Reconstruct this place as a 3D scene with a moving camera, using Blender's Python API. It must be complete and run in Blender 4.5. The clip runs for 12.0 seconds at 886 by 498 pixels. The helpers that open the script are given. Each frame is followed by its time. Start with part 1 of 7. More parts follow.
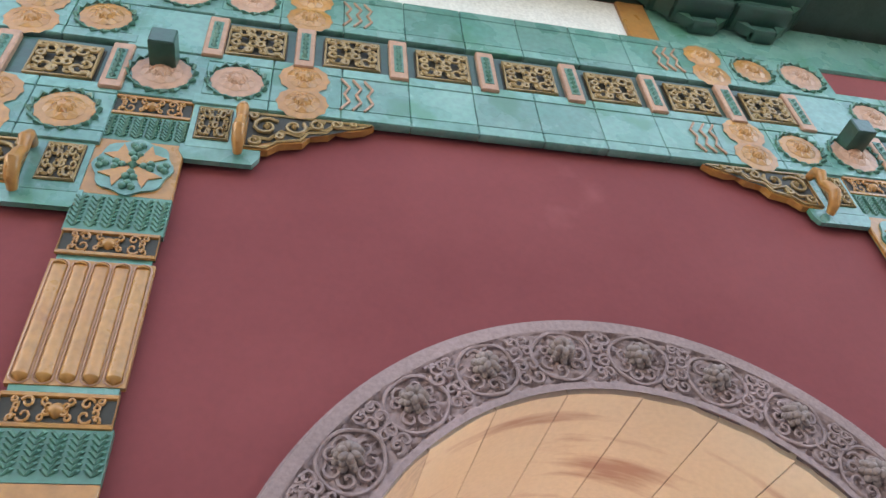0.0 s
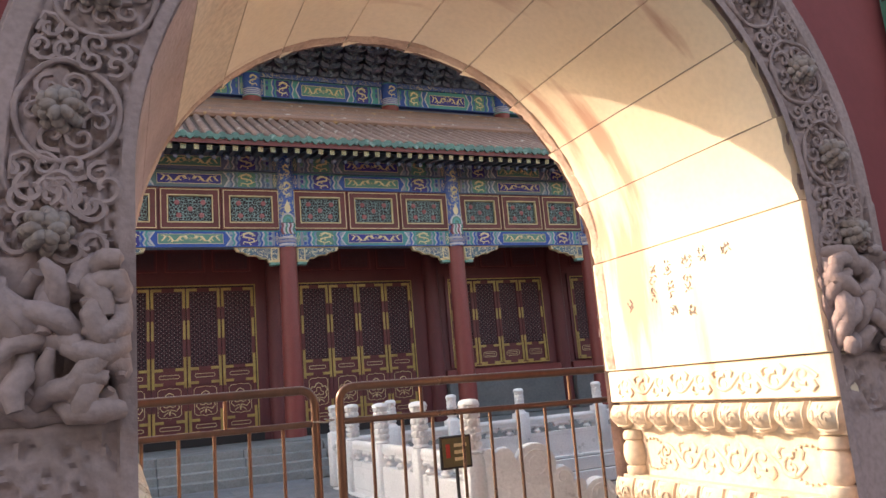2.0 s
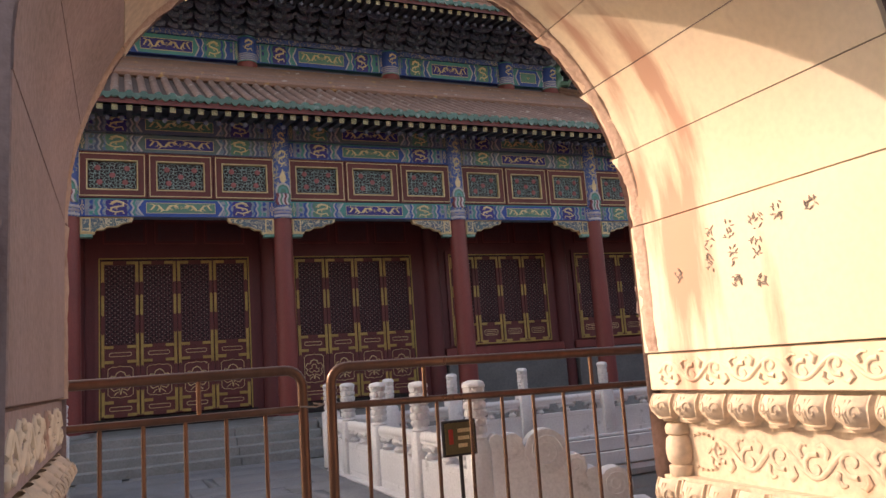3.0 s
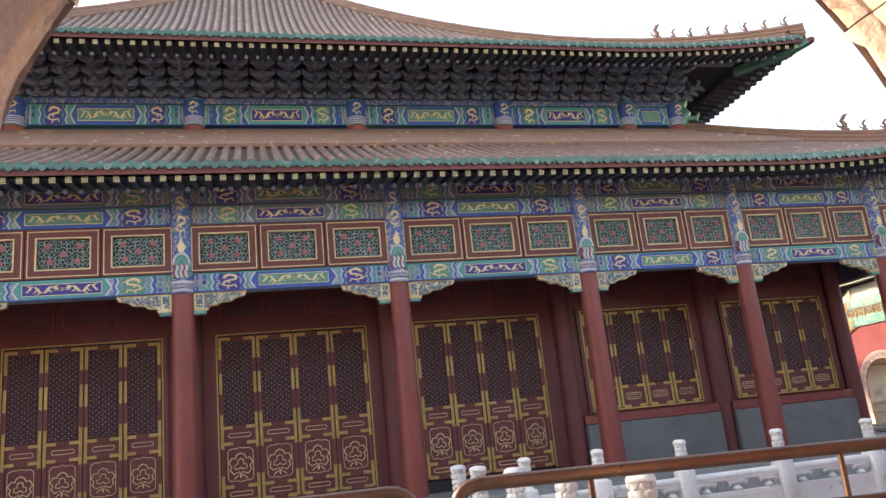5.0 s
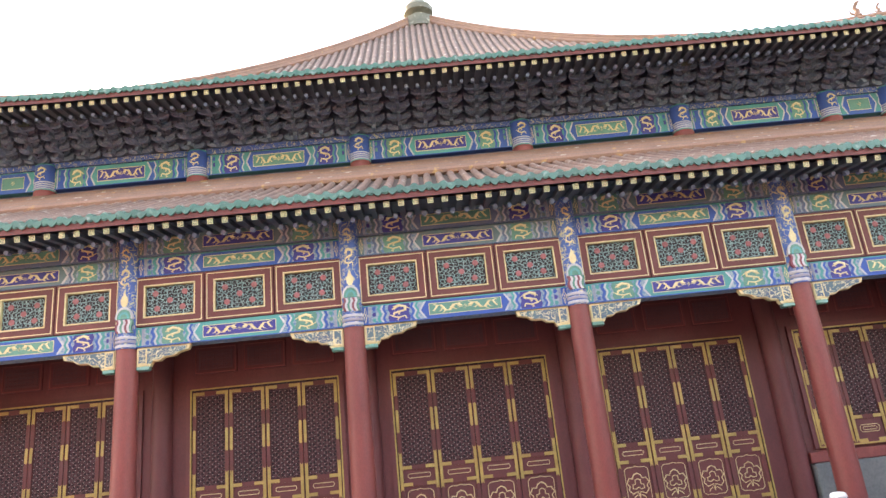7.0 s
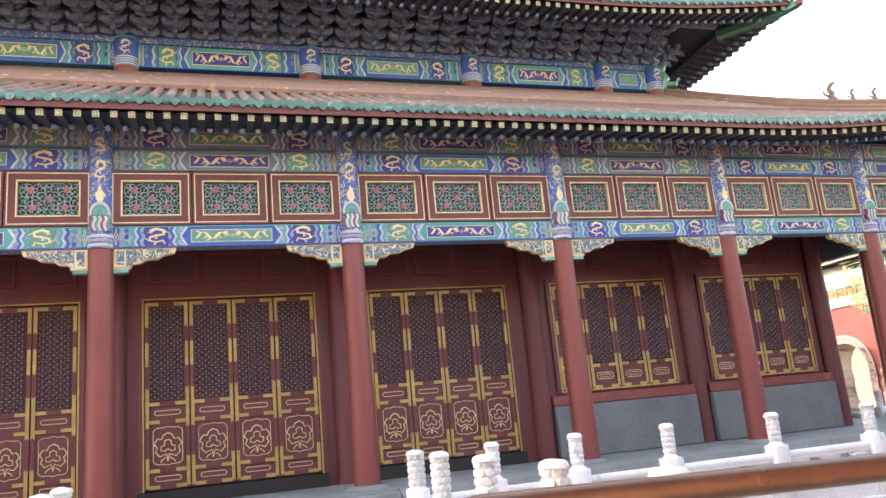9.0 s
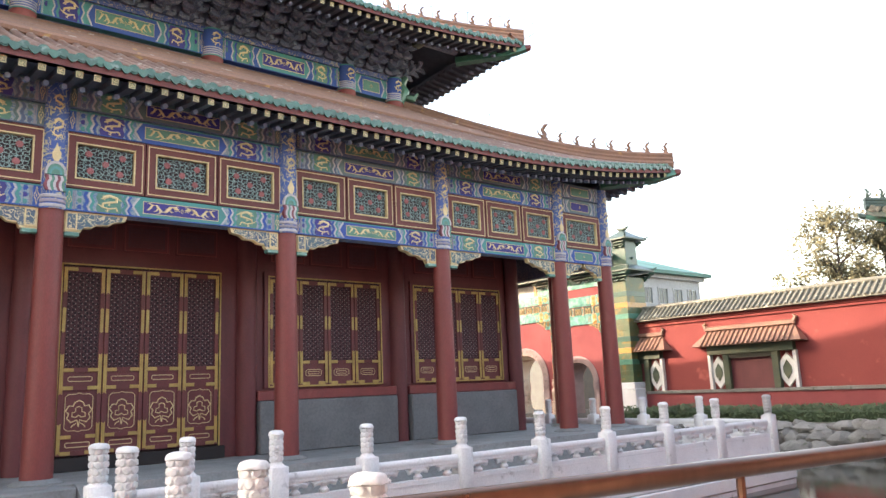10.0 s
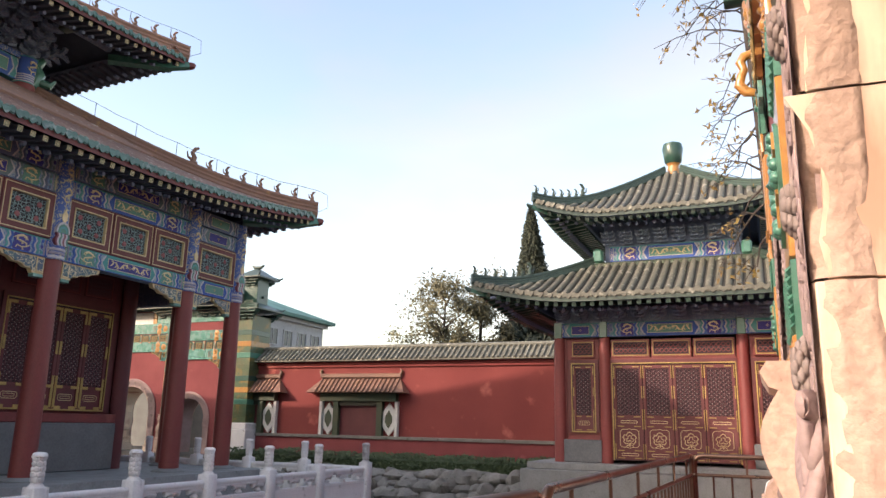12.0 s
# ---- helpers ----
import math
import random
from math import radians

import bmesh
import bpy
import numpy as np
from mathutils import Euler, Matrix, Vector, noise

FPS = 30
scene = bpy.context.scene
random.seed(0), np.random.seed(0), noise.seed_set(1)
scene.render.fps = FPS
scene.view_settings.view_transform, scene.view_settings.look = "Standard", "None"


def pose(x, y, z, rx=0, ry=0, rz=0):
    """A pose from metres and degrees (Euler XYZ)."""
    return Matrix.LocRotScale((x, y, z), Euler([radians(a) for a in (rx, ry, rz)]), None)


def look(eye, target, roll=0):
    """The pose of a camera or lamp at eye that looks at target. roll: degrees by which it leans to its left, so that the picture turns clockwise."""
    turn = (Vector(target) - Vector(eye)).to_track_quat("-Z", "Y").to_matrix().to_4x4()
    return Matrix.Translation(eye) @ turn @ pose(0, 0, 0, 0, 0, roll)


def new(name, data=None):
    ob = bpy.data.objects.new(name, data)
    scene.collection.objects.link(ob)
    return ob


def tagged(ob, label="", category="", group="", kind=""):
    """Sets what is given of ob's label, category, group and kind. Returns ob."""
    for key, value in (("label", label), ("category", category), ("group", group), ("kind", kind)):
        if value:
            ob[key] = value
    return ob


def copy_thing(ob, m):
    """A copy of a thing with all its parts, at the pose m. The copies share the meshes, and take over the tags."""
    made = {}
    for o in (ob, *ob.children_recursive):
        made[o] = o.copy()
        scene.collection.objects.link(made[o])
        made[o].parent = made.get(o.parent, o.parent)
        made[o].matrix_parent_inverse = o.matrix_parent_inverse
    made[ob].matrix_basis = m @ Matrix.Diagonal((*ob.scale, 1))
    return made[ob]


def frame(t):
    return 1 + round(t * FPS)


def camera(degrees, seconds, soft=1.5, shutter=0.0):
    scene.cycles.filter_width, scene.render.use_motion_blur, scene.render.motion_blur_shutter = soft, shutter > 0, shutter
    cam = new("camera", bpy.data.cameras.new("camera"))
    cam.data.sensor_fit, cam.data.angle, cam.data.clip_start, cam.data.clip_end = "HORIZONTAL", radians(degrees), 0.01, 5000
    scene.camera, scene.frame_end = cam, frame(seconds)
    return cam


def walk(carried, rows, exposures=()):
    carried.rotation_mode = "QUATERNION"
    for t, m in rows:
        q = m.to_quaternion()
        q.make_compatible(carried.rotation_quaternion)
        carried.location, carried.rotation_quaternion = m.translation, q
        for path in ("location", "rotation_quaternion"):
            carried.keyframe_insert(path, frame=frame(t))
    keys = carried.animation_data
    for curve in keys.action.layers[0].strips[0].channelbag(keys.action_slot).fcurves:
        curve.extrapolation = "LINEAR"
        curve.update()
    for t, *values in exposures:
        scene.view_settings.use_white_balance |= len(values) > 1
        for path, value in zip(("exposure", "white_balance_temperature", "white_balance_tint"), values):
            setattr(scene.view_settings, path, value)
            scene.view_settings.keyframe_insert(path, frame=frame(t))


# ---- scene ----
cam = camera(60.9, 12.0)
PATH = [
    (0, (0.552, 0.660, 1.389), (0.876, 1.863, 2.544), -5.6),
    (0.4, (0.567, 0.683, 1.378), (0.820, 1.985, 2.442), -2.0),
    (0.8, (0.589, 0.689, 1.358), (0.937, 2.057, 2.305), -4.2),
    (1.5, (0.632, 0.900, 1.291), (1.080, 2.440, 1.856), -4.2),
    (2, (0.674, 1.168, 1.277), (1.340, 2.703, 1.582), -4.9),
    (2.5, (0.787, 1.485, 1.272), (1.519, 3.009, 1.451), -4.6),
    (3, (0.892, 1.838, 1.305), (1.560, 3.380, 1.561), -4.2),
    (3.2, (0.917, 1.980, 1.334), (1.561, 3.525, 1.628), -4.6),
    (4.8, (1.227, 3.046, 1.561), (1.674, 4.653, 1.890), -6.0),
    (5, (1.287, 3.210, 1.536), (1.704, 4.807, 1.948), -6.0),
    (5.5, (1.349, 3.580, 1.470), (1.692, 5.181, 1.928), -6.6),
    (6, (1.438, 3.917, 1.504), (1.663, 5.527, 2.003), -6.9),
    (6.5, (1.473, 4.173, 1.533), (1.593, 5.794, 2.031), -6.5),
    (7, (1.489, 4.412, 1.522), (1.522, 6.025, 2.056), -5.9),
    (9, (1.668, 4.920, 1.527), (2.174, 6.501, 1.891), -5.3),
    (9.5, (1.659, 4.930, 1.570), (2.551, 6.342, 1.893), -3.7),
    (10, (1.636, 4.950, 1.590), (2.687, 6.250, 1.899), -2.4),
    (10.5, (1.625, 4.960, 1.620), (2.840, 6.110, 1.923), -0.8),
    (11, (1.652, 4.970, 1.627), (3.006, 5.942, 1.957), 0.8),
    (11.5, (1.651, 4.980, 1.625), (3.096, 5.807, 1.972), 1.5),
    (12, (1.686, 4.985, 1.630), (3.207, 5.642, 2.015), 1.2),
]
EXPOSURES = [(0, 2.9, 7600, 14), (1.0, 2.8, 7600, 14), (1.5, 2.6, 7600, 14), (2.0, 2.15, 7600, 14), (2.6, 1.62, 7900, 19), (3.2, 1.47, 8200, 22), (4.8, 2.3, 7600, 14), (5.5, 2.65, 7600, 14),
             (6.3, 2.95, 7800, 14), (7.2, 3.25, 8000, 14), (9.0, 3.2, 7800, 14), (9.7, 2.98, 7700, 14), (10.5, 2.13, 7600, 14), (11.2, 1.58, 7300, 15), (12.0, 1.55, 7300, 17)]
walk(cam, [(t, look(eye, target, roll)) for t, eye, target, roll in PATH], EXPOSURES)


# ---- light ----
world = bpy.data.worlds.new("sky")
scene.world = world
world.use_nodes = True
wn, wl = world.node_tree.nodes, world.node_tree.links
SUN = Vector((1.0, -0.86, -0.62)).normalized()
sky = wn.new("ShaderNodeTexSky")
sky.sky_type, sky.sun_disc = "NISHITA", False
sky.sun_elevation = math.asin(-SUN.z)
sky.sun_rotation = math.atan2(-SUN.x, -SUN.y)
sky.dust_density, sky.air_density = 2.5, 1.2
# thin uneven cloud over the whole sky
tc, cn, cr = wn.new("ShaderNodeTexCoord"), wn.new("ShaderNodeTexNoise"), wn.new("ShaderNodeMapRange")
bw, cm, cs = wn.new("ShaderNodeRGBToBW"), wn.new("ShaderNodeMix"), wn.new("ShaderNodeMapping")
cs.inputs["Scale"].default_value = (1.0, 1.0, 2.6)
cn.inputs["Scale"].default_value, cn.inputs["Detail"].default_value = 2.2, 6
cr.inputs["From Min"].default_value, cr.inputs["From Max"].default_value = 0.38, 0.72
cr.inputs["To Max"].default_value = 0.6
cm.data_type = "RGBA"
wl.new(tc.outputs["Generated"], cs.inputs["Vector"])
wl.new(cs.outputs[0], cn.inputs["Vector"])
wl.new(cn.outputs["Fac"], cr.inputs["Value"])
wl.new(sky.outputs[0], bw.inputs[0])
wl.new(cr.outputs[0], cm.inputs[0])
wl.new(sky.outputs[0], cm.inputs[6])
wl.new(bw.outputs[0], cm.inputs[7])
wl.new(cm.outputs[2], wn["Background"].inputs[0])
wn["Background"].inputs[1].default_value = 0.15
sun = new("sun", bpy.data.lights.new("sun", "SUN"))
sun.data.energy, sun.data.angle, sun.data.color = 1.5, radians(0.53), (1.0, 0.87, 0.76)
sun.rotation_mode = "QUATERNION"
sun.rotation_quaternion = SUN.to_track_quat("-Z", "Y")


# ---- materials ----
def material(name, col, col2=None, scale=3.0, fine=40.0, rough=0.7, bump=0.15, metal=0.0, coat=0.0, spread=0.5, vary=0.08,
             stain=None, stain_at=0.62, stain_scale=1.2, stretch=(1, 1, 1), spec=0.4, stretch_all=True, grain=0.25):
    m = bpy.data.materials.new(name)
    m.use_nodes = True
    n, l = m.node_tree.nodes, m.node_tree.links
    b = n["Principled BSDF"]
    geo = n.new("ShaderNodeNewGeometry")
    info = n.new("ShaderNodeObjectInfo")
    mp = n.new("ShaderNodeMapping")
    mp.inputs["Scale"].default_value = stretch
    l.new(geo.outputs["Position"], mp.inputs["Vector"])

    def tex(s, d=5, drawn=stretch_all):
        t = n.new("ShaderNodeTexNoise")
        t.inputs["Scale"].default_value, t.inputs["Detail"].default_value = s, d
        l.new(mp.outputs[0] if drawn else geo.outputs["Position"], t.inputs["Vector"])
        return t.outputs["Fac"]

    def ramp(src, a, z):
        r = n.new("ShaderNodeMapRange")
        r.inputs["From Min"].default_value, r.inputs["From Max"].default_value = a, z
        l.new(src, r.inputs["Value"])
        return r.outputs[0]

    def mix(f, a, c, blend="MIX"):
        x = n.new("ShaderNodeMix")
        x.data_type, x.blend_type = "RGBA", blend
        for s, q in ((x.inputs[0], f), (x.inputs[6], a), (x.inputs[7], c)):
            if isinstance(q, (int, float)):
                s.default_value = q
            elif isinstance(q, tuple):
                s.default_value = (*q, 1)
            else:
                l.new(q, s)
        return x.outputs[2]

    big, small = tex(scale), tex(fine, 3)
    col2 = col2 or tuple(c * 0.72 for c in col)
    c = mix(ramp(big, 0.5 - spread / 2, 0.5 + spread / 2), col, col2)
    c = mix(ramp(small, 0.35, 0.75), c, mix(grain, c, (0.02, 0.018, 0.016)))
    if stain:
        c = mix(ramp(tex(stain_scale, 7, True), stain_at, stain_at + 0.1), c, stain)
    h = n.new("ShaderNodeHueSaturation")
    v = n.new("ShaderNodeMapRange")
    v.inputs["To Min"].default_value, v.inputs["To Max"].default_value = 1 - vary, 1 + vary
    l.new(info.outputs["Random"], v.inputs["Value"])
    l.new(v.outputs[0], h.inputs["Value"])
    l.new(c, h.inputs["Color"])
    l.new(h.outputs[0], b.inputs["Base Color"])
    r = n.new("ShaderNodeMapRange")
    r.inputs["To Min"].default_value, r.inputs["To Max"].default_value = max(0.03, rough - 0.12), min(1, rough + 0.12)
    l.new(big, r.inputs["Value"])
    l.new(r.outputs[0], b.inputs["Roughness"])
    b.inputs["Metallic"].default_value = metal
    b.inputs["Coat Weight"].default_value = coat
    b.inputs["Coat Roughness"].default_value = 0.15
    b.inputs["Specular IOR Level"].default_value = spec
    if bump:
        k = n.new("ShaderNodeBump")
        k.inputs["Strength"].default_value, k.inputs["Distance"].default_value = bump, 0.02
        l.new(small, k.inputs["Height"])
        l.new(k.outputs[0], b.inputs["Normal"])
    return m


def scroll_paint(name, ground, gold, scale=9.0, width=0.05, second=None):
    """Painted ground with winding brush lines in a second colour."""
    m = bpy.data.materials.new(name)
    m.use_nodes = True
    n, l = m.node_tree.nodes, m.node_tree.links
    b = n["Principled BSDF"]
    geo = n.new("ShaderNodeNewGeometry")
    t = n.new("ShaderNodeTexNoise")
    t.inputs["Scale"].default_value, t.inputs["Detail"].default_value, t.inputs["Distortion"].default_value = scale, 1.0, 1.6
    l.new(geo.outputs["Position"], t.inputs["Vector"])
    a = n.new("ShaderNodeMath")
    a.operation = "SUBTRACT"
    a.inputs[1].default_value = 0.5
    l.new(t.outputs["Fac"], a.inputs[0])
    ab = n.new("ShaderNodeMath")
    ab.operation = "ABSOLUTE"
    l.new(a.outputs[0], ab.inputs[0])
    r = n.new("ShaderNodeMapRange")
    r.inputs["From Min"].default_value, r.inputs["From Max"].default_value = width * 0.8, width * 1.3
    r.inputs["To Min"].default_value, r.inputs["To Max"].default_value = 1, 0
    l.new(ab.outputs[0], r.inputs["Value"])
    t2 = n.new("ShaderNodeTexNoise")
    t2.inputs["Scale"].default_value, t2.inputs["Detail"].default_value = 2.5, 6
    l.new(geo.outputs["Position"], t2.inputs["Vector"])
    g = n.new("ShaderNodeMix")
    g.data_type = "RGBA"
    l.new(t2.outputs["Fac"], g.inputs[0])
    g.inputs[6].default_value = (*ground, 1)
    g.inputs[7].default_value = (*(second or tuple(c * 0.6 for c in ground)), 1)
    x = n.new("ShaderNodeMix")
    x.data_type = "RGBA"
    l.new(r.outputs[0], x.inputs[0])
    l.new(g.outputs[2], x.inputs[6])
    x.inputs[7].default_value = (*gold, 1)
    l.new(x.outputs[2], b.inputs["Base Color"])
    b.inputs["Roughness"].default_value = 0.6
    return m


RED_WALL = material("red_plaster", (0.255, 0.058, 0.06), (0.20, 0.045, 0.049), scale=1.1, fine=30, rough=0.85, bump=0.03, grain=0.07, stain=(0.29, 0.085, 0.085), stain_at=0.66)
RED_WALL2 = material("courtyard_red_plaster", (0.262, 0.051, 0.045), (0.217, 0.043, 0.040), scale=0.5, fine=30, rough=0.85, bump=0.1, stain=(0.44, 0.13, 0.10), stain_at=0.6, stain_scale=0.9)
LACQUER = material("red_lacquer", (0.27, 0.062, 0.056), (0.205, 0.05, 0.048), scale=2.0, fine=60, rough=0.5, bump=0.05, stain=(0.38, 0.14, 0.11), stain_at=0.66, stretch=(1, 1, 0.35))
DOOR_RED = material("door_red", (0.165, 0.044, 0.047), (0.125, 0.036, 0.04), scale=2.5, fine=60, rough=0.55, bump=0.05, stretch=(1, 1, 0.4))
GOLD = material("gold_paint", (0.53, 0.38, 0.13), (0.36, 0.25, 0.085), scale=5, fine=60, rough=0.45, bump=0.04, metal=0.1)
PALE_GOLD = material("pale_gold_line", (0.80, 0.66, 0.38), (0.68, 0.52, 0.27), scale=6, fine=60, rough=0.5, bump=0.03)
LATTICE = material("lattice_dark_red", (0.13, 0.056, 0.066), (0.10, 0.045, 0.055), scale=4, fine=60, rough=0.6, bump=0.04)
# near-black: the unlit depth behind lattices and carving put into colour
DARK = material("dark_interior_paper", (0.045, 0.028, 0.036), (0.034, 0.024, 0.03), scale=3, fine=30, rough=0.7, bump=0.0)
BLUE = material("blue_paint", (0.028, 0.085, 0.40), (0.055, 0.12, 0.34), scale=4, fine=40, rough=0.65, bump=0.05)
GREEN = material("green_paint", (0.055, 0.33, 0.30), (0.09, 0.27, 0.27), scale=4, fine=40, rough=0.65, bump=0.05)
# hall deck darker than its ribs: shade between tile rows put into colour
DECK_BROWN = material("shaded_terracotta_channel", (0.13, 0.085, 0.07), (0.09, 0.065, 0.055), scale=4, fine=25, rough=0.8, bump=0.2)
GREY_PAINT = material("faded_white_paint", (0.60, 0.57, 0.58), (0.44, 0.42, 0.45), scale=8, fine=50, rough=0.7, bump=0.05)
PALE_BEAM = scroll_paint("pale_lilac_and_blue_paint", (0.37, 0.40, 0.43), (0.09, 0.19, 0.34), 9, 0.05, (0.20, 0.27, 0.30))
BRACKET_CARVE = scroll_paint("gilt_scroll_on_violet_and_green", (0.09, 0.085, 0.17), (0.58, 0.50, 0.33), 8, 0.036, (0.07, 0.17, 0.16))
FADED = scroll_paint("weathered_blue_paint", (0.14, 0.18, 0.26), (0.22, 0.24, 0.28), 7, 0.05, (0.10, 0.13, 0.20))
# dark blue-grey base for eave undersides and rafters
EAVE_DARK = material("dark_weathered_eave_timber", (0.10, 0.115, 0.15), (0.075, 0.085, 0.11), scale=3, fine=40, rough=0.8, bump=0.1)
ROBE_RED = material("robe_red_paint", (0.26, 0.07, 0.09), (0.20, 0.06, 0.08), scale=6, rough=0.65, bump=0.03)
PALE_LILAC = material("pale_lilac_stripe_paint", (0.40, 0.36, 0.41), (0.30, 0.27, 0.33), scale=9, fine=50, rough=0.7, bump=0.03)
DUSTY_BLUE = material("dusty_weathered_blue_paint", (0.10, 0.14, 0.26), (0.15, 0.17, 0.24), scale=5, fine=40, rough=0.75, bump=0.05)
DUSTY_GREEN = material("dusty_weathered_green_paint", (0.12, 0.21, 0.22), (0.16, 0.20, 0.21), scale=5, fine=40, rough=0.75, bump=0.05)
VIOLET = material("violet_blue_ground_paint", (0.05, 0.04, 0.27), (0.06, 0.055, 0.20), scale=5, fine=40, rough=0.65, bump=0.03)
SAGE = material("sage_green_ground_paint", (0.13, 0.30, 0.22), (0.10, 0.24, 0.2), scale=5, fine=40, rough=0.65, bump=0.03)
BRACKET = material("bracket_dark", (0.23, 0.29, 0.42), (0.19, 0.24, 0.34), scale=5, fine=30, rough=0.85, bump=0.1)
BRACKET_P = scroll_paint("bracket_green_dim", (0.24, 0.32, 0.46), (0.36, 0.42, 0.48), 10, 0.03)
TILE_BROWN = material("terracotta_tile", (0.26, 0.155, 0.12), (0.19, 0.12, 0.10), scale=2.2, fine=28, rough=0.6, bump=0.2, stain=(0.40, 0.34, 0.30), stain_at=0.60, stain_scale=4)
TILE_AMBER = material("amber_glazed_ridge", (0.27, 0.145, 0.10), (0.20, 0.115, 0.088), scale=2.2, fine=28, rough=0.55, bump=0.25, vary=0.15, stain=(0.36, 0.21, 0.09), stain_at=0.62, stain_scale=4)
TILE_GREEN = material("green_glazed_tile", (0.032, 0.115, 0.085), (0.07, 0.155, 0.125), scale=6, fine=30, rough=0.35, bump=0.12, coat=0.25, vary=0.2, stain=(0.17, 0.23, 0.21), stain_at=0.58, stain_scale=6)
TILE_GREY = material("grey_green_old_tile", (0.115, 0.115, 0.09), (0.185, 0.18, 0.145), scale=3.5, fine=25, rough=0.6, bump=0.25, stain=(0.34, 0.33, 0.27), stain_at=0.58, stain_scale=4)
TURQ = material("turquoise_glaze", (0.085, 0.26, 0.215), (0.175, 0.35, 0.31), scale=3.5, fine=26, rough=0.28, bump=0.08, coat=0.5, vary=0.16, stain=(0.065, 0.21, 0.145), stain_at=0.55, stain_scale=2.6)
LEAF_GREEN = material("leaf_green_glaze", (0.045, 0.17, 0.12), (0.09, 0.245, 0.185), scale=7, fine=30, rough=0.32, bump=0.1, coat=0.35)
PINK_GLAZE = material("buff_pink_glaze", (0.50, 0.30, 0.20), (0.44, 0.24, 0.15), scale=6, fine=30, rough=0.4, bump=0.12, coat=0.2)
AMBER = material("amber_glaze", (0.48, 0.25, 0.07), (0.42, 0.19, 0.06), scale=5, fine=26, rough=0.3, bump=0.1, coat=0.4, vary=0.1, stain=(0.30, 0.13, 0.05), stain_at=0.66, stain_scale=6)
BROWN_GLAZE = material("brown_carved_glaze", (0.27, 0.18, 0.075), (0.40, 0.28, 0.12), scale=14, fine=40, rough=0.4, bump=0.15, coat=0.25)
# near-black: shade in the hollows of carved tiles put into colour
NEAR_BLACK = material("dark_recess_glaze", (0.03, 0.035, 0.026), (0.05, 0.04, 0.025), scale=8, fine=40, rough=0.5, bump=0.1)
DEEP_GREEN = material("deep_green_glaze", (0.02, 0.09, 0.06), (0.03, 0.07, 0.06), scale=6, fine=30, rough=0.35, bump=0.1, coat=0.4)
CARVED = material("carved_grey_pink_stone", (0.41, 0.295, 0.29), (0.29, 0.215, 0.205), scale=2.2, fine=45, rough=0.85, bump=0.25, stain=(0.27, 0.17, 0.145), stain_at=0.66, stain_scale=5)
BOSS = material("brown_grey_boss_stone", (0.36, 0.30, 0.285), (0.23, 0.165, 0.145), scale=14, fine=60, rough=0.85, bump=0.3)
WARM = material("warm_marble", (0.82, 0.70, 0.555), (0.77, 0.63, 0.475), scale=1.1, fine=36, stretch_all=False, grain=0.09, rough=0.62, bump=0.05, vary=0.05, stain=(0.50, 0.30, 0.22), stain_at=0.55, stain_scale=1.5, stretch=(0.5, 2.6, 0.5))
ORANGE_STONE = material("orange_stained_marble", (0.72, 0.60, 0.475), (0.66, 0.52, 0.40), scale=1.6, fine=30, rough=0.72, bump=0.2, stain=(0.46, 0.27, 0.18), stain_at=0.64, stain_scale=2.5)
EDGE_STONE = material("rough_pink_brown_stone", (0.57, 0.41, 0.335), (0.48, 0.33, 0.265), scale=3.5, fine=38, rough=0.85, bump=0.5, stain=(0.30, 0.19, 0.15), stain_at=0.62, stain_scale=7)
JOINT = material("dark_joint", (0.12, 0.09, 0.07), rough=0.9, bump=0.1)
MARBLE = material("weathered_white_marble", (0.80, 0.80, 0.80), (0.70, 0.70, 0.705), scale=2.4, fine=32, rough=0.75, bump=0.2, grain=0.16, stain=(0.38, 0.38, 0.37), stain_at=0.64, stain_scale=4)
GREY_STONE = material("grey_step_stone", (0.30, 0.31, 0.31), (0.22, 0.225, 0.225), scale=2.2, fine=30, rough=0.85, bump=0.25, stain=(0.14, 0.14, 0.13), stain_at=0.64, stain_scale=3)
PAVE = material("court_paving_slab", (0.25, 0.26, 0.28), (0.20, 0.205, 0.22), scale=1.5, fine=26, rough=0.75, bump=0.15, stain=(0.15, 0.15, 0.155), stain_at=0.64, stain_scale=2.2)
BRICK_GREY = material("grey_dado_brick", (0.185, 0.195, 0.20), (0.14, 0.15, 0.155), scale=1.6, fine=24, rough=0.85, bump=0.15)
BRONZE = material("bronze_coloured_rail", (0.18, 0.108, 0.08), (0.14, 0.08, 0.06), scale=3, fine=20, rough=0.3, bump=0.02, metal=0.75, vary=0.03, stretch=(1, 1, 0.3))
STEEL = material("worn_steel", (0.4, 0.39, 0.37), rough=0.35, metal=0.9, bump=0.02)
BLACK = material("black_metal", (0.02, 0.02, 0.022), rough=0.5, bump=0.03)
SIGN_FACE = material("olive_sign_face", (0.16, 0.13, 0.055), rough=0.5, bump=0.0)
SIGN_RED = material("sign_red", (0.5, 0.05, 0.03), rough=0.5, bump=0.0)
WHITE_PAINT = material("white_trim", (0.72, 0.72, 0.70), (0.6, 0.6, 0.58), scale=4, rough=0.7, bump=0.05)
GROUND = material("packed_earth", (0.13, 0.115, 0.095), (0.09, 0.085, 0.07), scale=0.4, fine=8, rough=0.95, bump=0.4)
ROCK = material("grey_rock", (0.25, 0.24, 0.22), (0.16, 0.155, 0.14), scale=2.2, fine=20, rough=0.9, bump=0.5, vary=0.2, stain=(0.09, 0.10, 0.07), stain_at=0.6, stain_scale=3)
